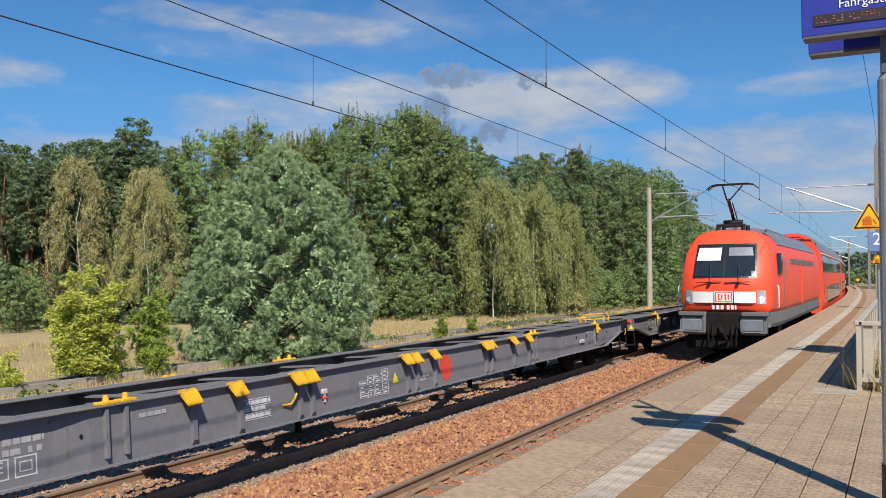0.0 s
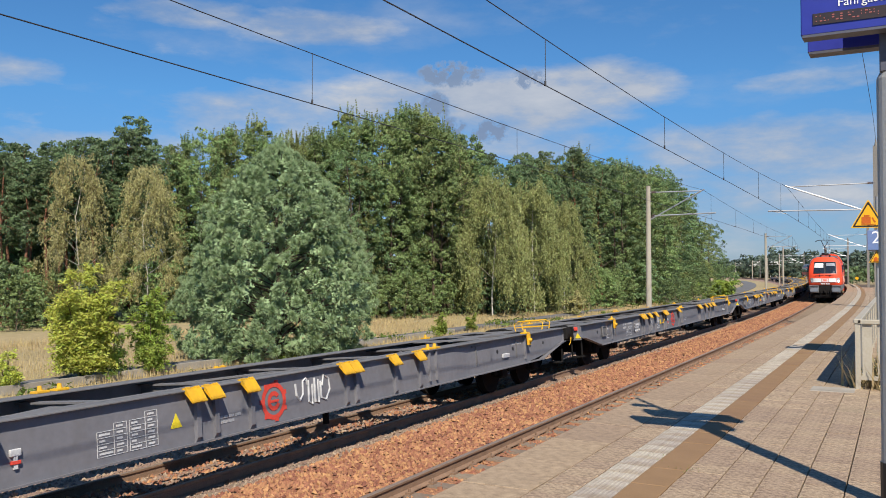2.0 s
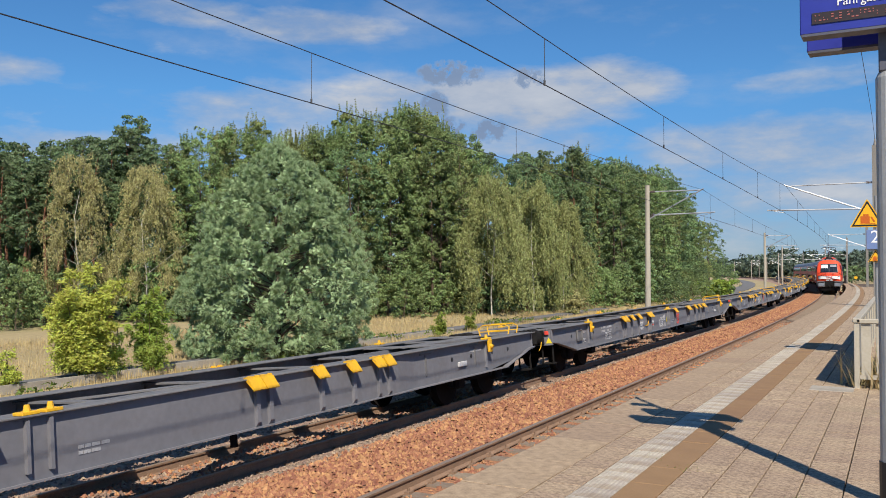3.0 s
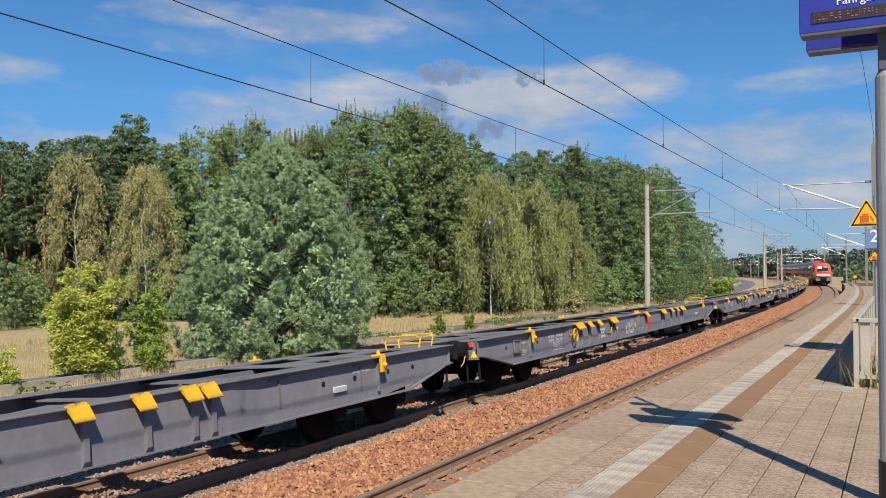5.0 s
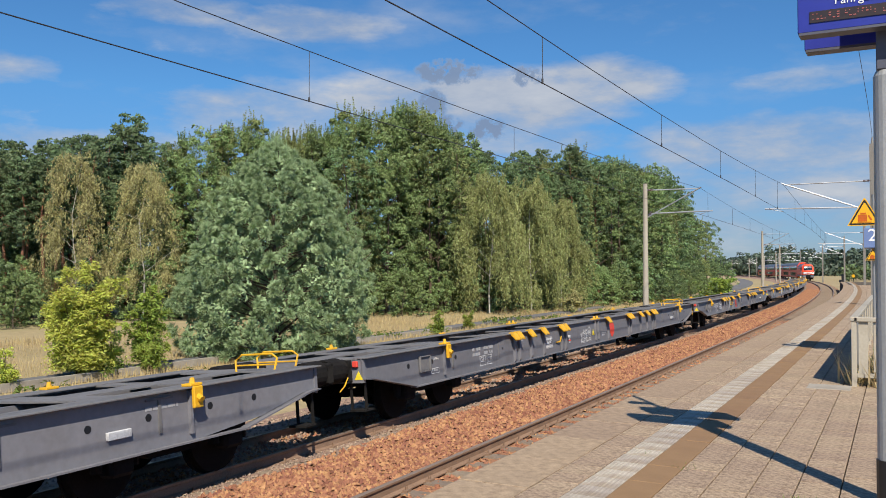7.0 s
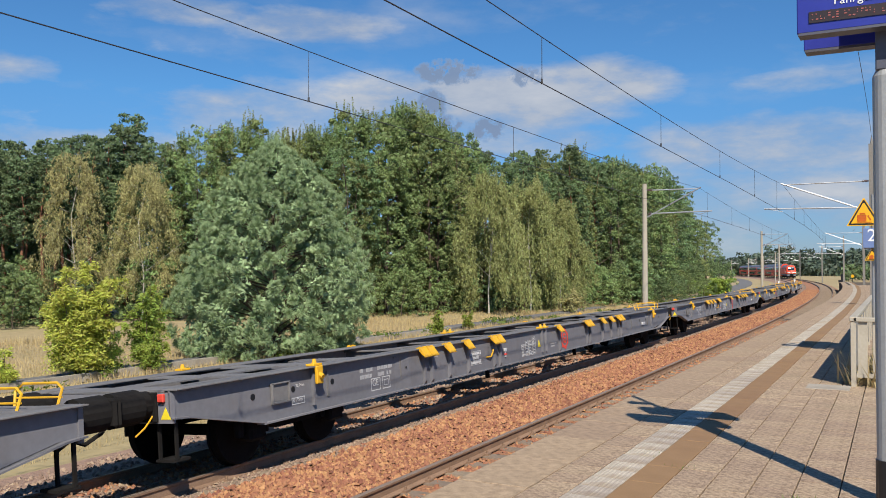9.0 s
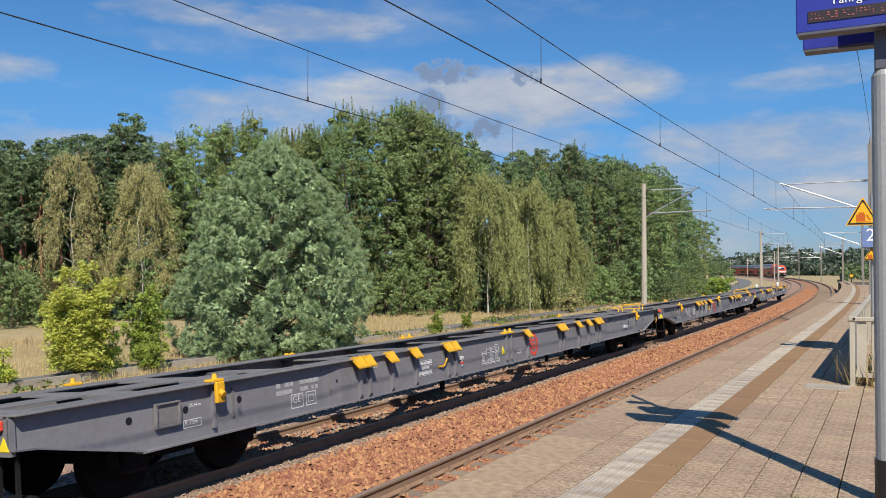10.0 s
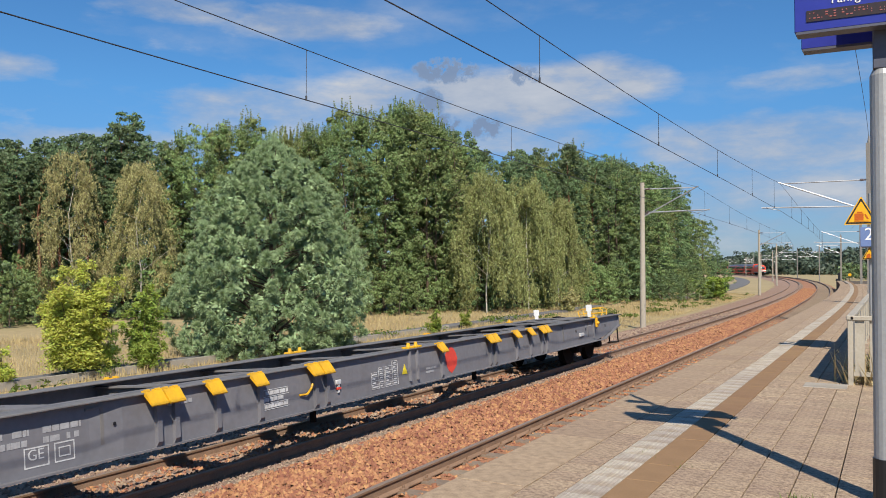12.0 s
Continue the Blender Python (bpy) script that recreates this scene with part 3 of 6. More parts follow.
# ---- overhead line ----
def mast_pair(s, right):
    """A concrete mast beside the freight track, and the platform-side mast, each with a hinged cantilever."""
    for x, xt, sign, base in ((-11.62, -8.77, 1, -0.6), (right, X_NEAR, -1, 0.9 if s < 128 else -0.6)):
        p = on_line(s, x)
        top = 7.2 if sign > 0 else 8.6
        t = thing("catenary_mast", "tall pale concrete catenary mast with tubular steel cantilever" if sign > 0 else "tall grey catenary mast with silver tubular cantilever over the platform track",
                  "catenary mast", pose(p.x, p.y, 0, 0, 0, math.degrees(heading(s))), group="catenary masts along the line")
        d = xt - x
        bm = bmesh.new()
        if sign > 0:
            tube(bm, (0, 0, base), (0, 0, top), 0.16, 0.115, 12)
        else:
            for e in (-1, 1):
                box(bm, (-0.13, e * 0.11 - 0.02, base), (0.13, e * 0.11 + 0.02, top))
            for k in range(9):
                box(bm, (-0.12, -0.1, base + 0.6 + k * 0.85), (0.12, 0.1, base + 0.7 + k * 0.85))
            tube(bm, (0, 0, top), (0, 0, top + 0.35), 0.07, 0.02)
        part("mast", bm, M_MAST if sign > 0 else M_MASTSTEEL, t)
        bm = bmesh.new()
        zt, zl, zm = 6.85, 5.35, 6.55
        tube(bm, (0, 0, zt), (d * 0.98, 0, zt - 0.02), 0.03)
        part("top_tube", bm, M_GALV, t)
        bm = bmesh.new()
        tube(bm, (0, 0, zl), (d * 1.02, 0, zt + 0.05), 0.035)
        part("cantilever_tube", bm, M_GALV, t)
        bm = bmesh.new()
        tube(bm, (d * 0.10, 0, 5.60), (d * 1.22, 0, 5.66), 0.035)
        tube(bm, (d * 1.2, 0, 5.66), (d * 1.0, 0, 5.50), 0.014)
        part("registration_tube", bm, M_GALV, t)
        for a, b in (((0.16, zt), (0.42, zt)), ((0.16, zl + 0.16), (0.36, zl + 0.33))):
            bm = bmesh.new()
            for k in range(5):
                f = k / 5
                q0 = (d / abs(d) * (a[0] + (b[0] - a[0]) * f), 0, a[1] + (b[1] - a[1]) * f)
                q1 = (d / abs(d) * (a[0] + (b[0] - a[0]) * (f + 0.12)), 0, a[1] + (b[1] - a[1]) * (f + 0.12))
                tube(bm, q0, q1, 0.06, seg=8)
            part("insulator", bm, M_INSUL, t)


X_WIRE = -8.77       # overhead line of the freight track
MASTS = [-17.0, 45.0, 107.0, 169.0, 231.0, 293.0, 355.0, 417.0]
for s in MASTS:
    mast_pair(s, -0.80)


def build_wires():
    for xt, low, sag in ((X_NEAR, 5.485, 6.195), (X_WIRE, 5.48, 6.33)):
        t = thing("overhead_wires", "dark overhead contact wire hung from a messenger wire by droppers", "overhead wire", group="overhead lines over the tracks")
        for s0, s1 in zip(MASTS, MASTS[1:]):
            zz = 0.009
            n = 12
            bm = bmesh.new()
            polytube(bm, [on_line(s0 + (s1 - s0) * i / 4, xt, low) for i in range(5)], zz, 5)
            part("contact_wire", bm, M_CABLE, t)

            def mess(s):
                u = 2 * (s - s0) / (s1 - s0) - 1
                return sag + (6.85 - sag) * u * u
            bm = bmesh.new()
            polytube(bm, [on_line(s0 + (s1 - s0) * i / n, xt, mess(s0 + (s1 - s0) * i / n)) for i in range(n + 1)], zz * 0.9, 5)
            part("messenger_wire", bm, M_CABLE, t)
            k = s0 + (6.53 if xt == X_NEAR else 2.2)
            while k < s1 - 2:
                bm = bmesh.new()
                tube(bm, on_line(k, xt, low), on_line(k, xt, mess(k)), 0.006, seg=4)
                tube(bm, on_line(k, xt, low - 0.01), on_line(k, xt, low + 0.07), 0.018, seg=5)
                part("dropper", bm, M_CABLE, t)
                k += 7.55 if xt == X_NEAR else 8.8


build_wires()
t = thing("feeder_line", "dark feeder wire strung along the tops of the platform-side masts", "overhead wire")
for s0, s1 in zip(MASTS[:4], MASTS[1:]):
    bm = bmesh.new()
    polytube(bm, [on_line(s0 + (s1 - s0) * i / 8, -0.80, 8.95 - 0.5 * (1 - (i / 4 - 1) ** 2)) for i in range(9)], 0.008, 5)
    part("feeder_wire", bm, M_CABLE, t)

# ---- trees ----
def leaf_cloud(rng, centres, radii, per, size, squash=0.8, long=1.25):
    """Small three-cornered leaves on the shells of many clumps. Returns corners."""
    k = len(centres)
    n = k * per
    c = np.repeat(centres, per, 0)
    r = np.repeat(radii, per)
    d = rng.normal(size=(n, 3))
    d /= np.linalg.norm(d, axis=1)[:, None]
    rad = r * rng.uniform(0.45, 1.08, n)
    p = c + d * rad[:, None] * np.array([1, 1, squash])
    nrm = d + rng.normal(0, 0.42, (n, 3)) + np.array([0, 0, 0.35])
    nrm /= np.linalg.norm(nrm, axis=1)[:, None]
    ref = rng.normal(size=(n, 3))
    t = np.cross(nrm, ref)
    t /= np.linalg.norm(t, axis=1)[:, None] + 1e-9
    b = np.cross(nrm, t)
    s = (size * rng.uniform(0.6, 1.3, n))[:, None]
    v = np.stack([p - b * s * 0.4 * long - t * s * 0.45, p - b * s * 0.4 * long + t * s * 0.45, p + b * s * 0.6 * long], 1)
    return v.reshape(-1, 3)


def limb_mesh(rng, height, r0, bend, limbs, start=0.25, reach=0.22):
    bm = bmesh.new()
    pts = [Vector((bend * math.sin(k * 1.3) * k / 6, bend * math.cos(k * 0.9) * k / 6, height * k / 6)) for k in range(7)]
    for k in range(6):
        tube(bm, pts[k], pts[k + 1], r0 * (1 - k / 6.5), r0 * (1 - (k + 1) / 6.5), 7, False)
    for i in range(limbs):
        f = start + (0.92 - start) * (i + 0.5) / limbs
        q = pts[int(f * 6)].lerp(pts[min(6, int(f * 6) + 1)], f * 6 % 1)
        a = rng.uniform(0, 6.28)
        l = height * reach * (1.15 - f) * rng.uniform(0.7, 1.3) * 1.6
        e = q + Vector((math.cos(a) * l, math.sin(a) * l, l * rng.uniform(0.4, 0.9)))
        tube(bm, q, e, r0 * 0.35 * (1.1 - f), r0 * 0.08, 5, False)
    return bm


def domes(rng, centres, outs, radii, per, size, flat=0.7, long=1.25, noise_=0.4):
    """Leaves on the outer and upper side of many clumps, each clump open towards the trunk. Returns corners."""
    n = len(centres) * per
    c, o, r = np.repeat(centres, per, 0), np.repeat(outs, per, 0), np.repeat(radii, per)
    d = rng.normal(size=(n, 3)) + 0.75 * o + np.array([0, 0, 0.35])
    d /= np.linalg.norm(d, axis=1)[:, None]
    p = c + d * (r * rng.uniform(0.55, 1.1, n))[:, None] * np.array([1, 1, flat])
    nrm = d + rng.normal(0, noise_, (n, 3))
    nrm /= np.linalg.norm(nrm, axis=1)[:, None]
    t = np.cross(nrm, rng.normal(size=(n, 3)))
    t /= np.linalg.norm(t, axis=1)[:, None] + 1e-9
    b = np.cross(nrm, t)
    s = (size * rng.uniform(0.6, 1.35, n))[:, None]
    v = np.stack([p - b * s * 0.4 * long - t * s * 0.45, p - b * s * 0.4 * long + t * s * 0.45, p + b * s * 0.6 * long], 1)
    return v.reshape(-1, 3)


def boughs(rng, centres, outs, radii, clumps, spread=1.0):
    """Clump centres over the outer and upper side of each bough."""
    n = len(centres) * clumps
    c, o, r = np.repeat(centres, clumps, 0), np.repeat(outs, clumps, 0), np.repeat(radii, clumps)
    d = rng.normal(size=(n, 3)) + 0.9 * o + np.array([0, 0, 0.45])
    d /= np.linalg.norm(d, axis=1)[:, None]
    return c + d * (r * rng.uniform(0.5, 1.0, n) * spread)[:, None], d, r


def top_shoots(rng, count, height, width, size):
    """Fine upright leafy twigs that break the outline at the top."""
    zz = height * rng.uniform(0.84, 0.93, count)
    w = width * 0.42 * (1 - zz / height) ** 0.6
    cc = np.stack([rng.normal(0, w), rng.normal(0, w), zz], -1)
    lean = rng.normal(0, 0.02, (count, 3)) * np.array([1, 1, 0])
    l = rng.uniform(0.5, 1.0, (count, 1))
    sh = np.concatenate([cc + (np.array([0, 0, 0.15]) + lean) * l * j for j in range(9)])
    return leaf_cloud(rng, sh, np.repeat(np.linspace(0.2, 0.03, 9), count), 6, size * 0.6, long=1.9)


def broadleaf(name, label, height, width, leaf_mat, bark, seed, count=42, clumps=12, per=26, size=0.118, low=0.05, spire=0.0, shoots=5, category="tree"):
    """Boughs round a trunk, each with clumps of leaves; dark gaps stay open between the boughs."""
    rng = np.random.default_rng(seed)
    t = thing(name, label, category, group="trees at the wood's edge")
    part("trunk", limb_mesh(rng, height * 0.92, 0.011 * height, 0.25, 12, 0.25, 0.17), bark, t, smooth=True)
    f = (np.arange(count) + rng.random(count)) / count * 0.96
    z = height * (low + (0.95 - low) * f ** 0.92)
    g = z / height
    prof = np.sqrt(np.clip(1 - (np.clip(g - 0.4, -0.4, 1) / np.where(g > 0.4, 0.64, 0.8)) ** 2, 0.03, 1))
    if spire:
        prof = prof * (1 - spire) + spire * np.clip(1.02 - g, 0, 1) ** 0.75
    ang = np.arange(count) * 2.39996 + rng.uniform(-0.5, 0.5, count)
    rb = width * rng.uniform(0.13, 0.2, count) * (0.45 + 0.55 * prof)
    rr = np.clip(width / 2 * prof * rng.uniform(0.7, 1.1, count) - rb * 0.6, 0.05, None)
    c = np.stack([rr * np.cos(ang), rr * np.sin(ang), np.minimum(z, height - rb)], -1)
    up = 0.1 + 1.2 * np.clip(g - 0.3, 0, 1) + spire * 0.8
    out = np.stack([np.cos(ang), np.sin(ang), up], -1)
    out /= np.linalg.norm(out, axis=1)[:, None]
    cc, dd, r = boughs(rng, c, out, rb, clumps)
    v = [domes(rng, cc, dd, r * rng.uniform(0.25, 0.42, len(r)), per, size)]
    if shoots:
        v.append(top_shoots(rng, shoots, height, width, size))
    quads("crown", np.concatenate(v), 3, leaf_mat, t)
    return t


def weeping(name, label, height, width, leaf_mat, seed, strands=620, size=0.10, droop=1.0):
    """A birch: fine leafy strands that hang from arching limbs, a white trunk between them."""
    rng = np.random.default_rng(seed)
    t = thing(name, label, "tree", group="trees at the wood's edge")
    part("trunk", limb_mesh(rng, height * 0.93, 0.006 * height, 0.5, 16, 0.22, 0.16), M_BIRCH, t, smooth=True)
    k = 46
    f = 0.20 + 0.78 * (np.arange(k) + rng.random(k)) / k
    ang = np.arange(k) * 2.39996 + rng.uniform(-0.6, 0.6, k)
    rr = width / 2 * np.clip(np.sin(np.clip(1.02 - f, 0, 1) * 1.7 + 0.25), 0.06, 1) * rng.uniform(0.55, 1.05, k)
    tip = np.stack([rr * np.cos(ang), rr * np.sin(ang), f * height], -1)
    pick = rng.integers(0, k, strands)
    s0 = tip[pick] * np.array([1, 1, 1]) * (1 - 0.25 * rng.random((strands, 1)) * np.array([1, 1, 0])) + rng.normal(0, 0.28, (strands, 3))
    length = droop * rng.uniform(0.8, 2.4, strands) * (0.45 + 0.55 * (1.1 - f[pick]))
    per = 26
    u = rng.random((strands, per))
    p = s0[:, None] + np.stack([np.cos(ang[pick])[:, None] * 0.25 * u, np.sin(ang[pick])[:, None] * 0.25 * u, -length[:, None] * u], -1) + rng.normal(0, 0.06, (strands, per, 3))
    p = p.reshape(-1, 3)
    n = len(p)
    axis = np.array([0, 0, -1.0]) + rng.normal(0, 0.45, (n, 3))
    axis /= np.linalg.norm(axis, axis=1)[:, None]
    side = np.cross(axis, rng.normal(size=(n, 3)))
    side /= np.linalg.norm(side, axis=1)[:, None] + 1e-9
    s = (size * rng.uniform(0.6, 1.3, n))[:, None]
    quads("crown", np.stack([p - side * s * 0.4, p + side * s * 0.4, p + axis * s * 1.7], 1).reshape(-1, 3), 3, leaf_mat, t)
    return t


def needles(rng, tips, dirs, length, blades, width, spread):
    """Tufts of needles: thin blades that fan out round each shoot."""
    n = len(tips) * blades
    p, d = np.repeat(tips, blades, 0), np.repeat(dirs, blades, 0)
    o = rng.normal(0, spread, (n, 3))
    e = d + o
    e /= np.linalg.norm(e, axis=1)[:, None]
    start = p - d * length * rng.uniform(0.0, 1.0, n)[:, None]
    side = np.cross(e, rng.normal(size=(n, 3)))
    side /= np.linalg.norm(side, axis=1)[:, None] + 1e-9
    l = length * rng.uniform(0.55, 1.0, n)[:, None]
    v = np.stack([start - side * width, start + side * width, start + e * l], 1)
    return v.reshape(-1, 3)


def big_pine(m):
    """The broad blue-green pine that stands alone before the wood: brushes of needles at the branch ends, dark gaps between."""
    rng = np.random.default_rng(21)
    H, W = 8.15, 7.3
    t = thing("pine_tree", "broad bushy blue-green pine standing alone in the meadow", "tree", m)
    part("trunk", limb_mesh(rng, H * 0.95, 0.14, 0.1, 34, 0.05, 0.25), M_BARK, t, smooth=True)
    n = 680
    f = ((np.arange(n) + rng.random(n)) / n) ** 1.12
    prof = np.interp(f, [0.0, 0.06, 0.22, 0.37, 0.5, 0.62, 0.75, 0.88, 0.96, 1.0], [0.84, 0.93, 1.0, 0.96, 0.88, 0.78, 0.64, 0.40, 0.17, 0.03])
    ang = np.arange(n) * 2.39996 + rng.uniform(-0.35, 0.35, n)
    deep = rng.random(n) < 0.3
    rr = W / 2 * prof * (1 + 0.05 * np.sin(5 * ang + 7 * f) + 0.05 * np.sin(9 * ang - 15 * f)) * np.where(deep, rng.uniform(0.6, 0.82, n), rng.uniform(0.88, 1.0, n))
    c = np.stack([rr * np.cos(ang), rr * np.sin(ang), 0.15 + (H - 0.45) * f], -1)
    up = np.interp(f, [0, 0.3, 0.7, 1.0], [0.15, 0.5, 1.3, 3.0])
    out = np.stack([np.cos(ang), np.sin(ang), up], -1)
    out /= np.linalg.norm(out, axis=1)[:, None]
    # each branch end carries a round brush of needles
    blades = 210
    nb = n * blades
    d = rng.normal(size=(nb, 3)) + 0.75 * np.repeat(out, blades, 0)
    d /= np.linalg.norm(d, axis=1)[:, None]
    r = np.repeat(rng.uniform(0.21, 0.33, n), blades)
    cb = np.repeat(c, blades, 0)
    p0 = cb + d * (r * rng.uniform(0.15, 0.5, nb))[:, None]
    p1 = cb + d * (r * rng.uniform(0.75, 1.1, nb))[:, None]
    side = np.cross(d, rng.normal(size=(nb, 3)))
    side *= 0.0125 / (np.linalg.norm(side, axis=1)[:, None] + 1e-9)
    quads("needle_brush", np.stack([p0 - side, p0 + side, p1], 1).reshape(-1, 3), 3, M_NEEDLE, t)
    # older, denser needles further in along the branches
    c2 = c * np.array([0.80, 0.80, 0.97])
    quads("crown", domes(rng, c2, out, np.full(n, 0.36), 40, 0.10, 0.9, 1.8, 0.7), 3, M_NEEDLE, t)
    bm = bmesh.new()
    for i in range(0, n, 5):
        q = Vector(c[i]) - Vector(out[i]) * 0.1
        tube(bm, (q.x * 0.12, q.y * 0.12, max(0.2, q.z - 0.5 * (1 - f[i]) - 0.25)), q, 0.028, 0.008, 4, False)
    part("branchwork", bm, M_BARK, t)
    # the leader shoots
    k = 46
    hz = np.abs(rng.normal(0, 0.5, k))
    cc = np.stack([rng.normal(0, 0.06 + 0.5 * hz, k), rng.normal(0, 0.06 + 0.5 * hz, k), H - hz], -1)
    quads("leader", needles(rng, cc, np.tile([[0, 0, 1.0]], (k, 1)) + rng.normal(0, 0.1, (k, 3)), 0.4, 34, 0.009, 0.25), 3, M_NEEDLE, t)
    return t


def forest_pine(label, height, width, seed, bare=0.52):
    rng = np.random.default_rng(seed)
    t = thing("forest_pine", label, "tree", group="trees at the wood's edge")
    part("trunk", limb_mesh(rng, height * 0.96, 0.015 * height, 0.3, 14, bare, 0.12), M_PINEBARK, t, smooth=True)
    k = 30
    f = bare + (0.99 - bare) * (np.arange(k) + rng.random(k)) / k
    ang = np.arange(k) * 2.39996 + rng.uniform(-0.6, 0.6, k)
    rr = width / 2 * np.clip((1.04 - f) / (1.04 - bare), 0.08, 1) ** 0.6 * rng.uniform(0.3, 1.0, k)
    c = np.stack([rr * np.cos(ang), rr * np.sin(ang), f * height - 0.3], -1)
    out = np.stack([np.cos(ang), np.sin(ang), np.full(k, 0.9)], -1) / 1.35
    cc, dd, r = boughs(rng, c, out, width * rng.uniform(0.11, 0.17, k), 8)
    v = domes(rng, cc, dd, r * rng.uniform(0.35, 0.55, len(r)), 20, 0.12, 0.6, 1.9, 0.6)
    quads("crown", v, 3, M_FARPINE, t)
    return t


def shrub(name, label, m, height, width, leaf_mat, seed, stems=9, sprays=16, per=60, size=0.05):
    """A many-stemmed shrub: arching stems with layered, drooping feathery sprays."""
    rng = np.random.default_rng(seed)
    t = thing(name, label, "shrub", m)
    bm = bmesh.new()
    cs, os_, ls = [], [], []
    for i in range(stems):
        a = i * 2.39996 + rng.uniform(-0.4, 0.4)
        reach = width * (0.12 if i == 0 else rng.uniform(0.2, 0.42))
        top = height * (0.97 if i == 0 else rng.uniform(0.45, 0.92))
        pts = [Vector((math.cos(a) * reach * q ** 1.4, math.sin(a) * reach * q ** 1.4, top * q)) for q in (0, 0.33, 0.66, 1.0)]
        for p, q, r0, r1 in zip(pts, pts[1:], (0.028, 0.02, 0.013), (0.02, 0.013, 0.005)):
            tube(bm, p, q, r0, r1, 5, False)
        for j in range(sprays):
            q = rng.uniform(0.16, 1.0)
            p = np.array([math.cos(a) * reach * q ** 1.4, math.sin(a) * reach * q ** 1.4, top * q])
            b = rng.uniform(0, 6.28)
            l = width * rng.uniform(0.10, 0.24) * (1.15 - 0.7 * q)
            o = np.array([math.cos(b), math.sin(b), 0.25])
            cs.append(p + o * l * 0.6)
            os_.append(o)
            ls.append(l)
    part("stem", bm, M_BARK, t)
    c, o, l = np.repeat(cs, per, 0), np.repeat(os_, per, 0), np.repeat(ls, per)
    n = len(c)
    u = rng.uniform(-0.6, 1.0, n)
    side = np.cross(o, [0, 0, 1.0])
    p = c + o * (u * l)[:, None] + side * (rng.normal(0, 0.28, n) * l)[:, None]
    p[:, 2] += rng.normal(0, 0.06, n) - 0.35 * l * np.clip(u, 0, 1) ** 2
    axis = o * 0.5 + side * np.sign(rng.normal(size=n))[:, None] + rng.normal(0, 0.5, (n, 3)) + np.array([0, 0, -0.35])
    axis /= np.linalg.norm(axis, axis=1)[:, None]
    across = np.cross(axis, np.array([0.4, -0.5, 0.7]) + rng.normal(0, 0.55, (n, 3)))
    across /= np.linalg.norm(across, axis=1)[:, None] + 1e-9
    s = (size * rng.uniform(0.7, 1.3, n))[:, None]
    quads("leaves", np.stack([p - across * s * 0.4, p + across * s * 0.4, p + axis * s * 1.8], 1).reshape(-1, 3), 3, leaf_mat, t)
    return t


# height of the canopy's outline by bearing: degrees left of the track, degrees above the eye
CANOPY = [(9.8, 1.2), (11.2, 3.0), (11.7, 4.5), (12.8, 6.2), (14.6, 7.2), (16.8, 7.2), (19.0, 7.8), (23.1, 7.8), (25.8, 8.4), (27.7, 9.6), (29.2, 10.9), (30.8, 10.7), (32.3, 11.4),
          (33.8, 10.2), (38.0, 10.0), (41.7, 10.1), (45.2, 9.4), (46.6, 8.8), (48.5, 9.5), (50.3, 7.8), (51.3, 8.6), (52.9, 7.6), (54.2, 7.3), (56.0, 7.8)]


def canopy_height(x, y):
    el = np.interp(math.degrees(math.atan2(-x, y)), [c[0] for c in CANOPY], [c[1] for c in CANOPY])
    return math.hypot(x, y) * math.tan(radians(el)) + EYE[2] + 0.62


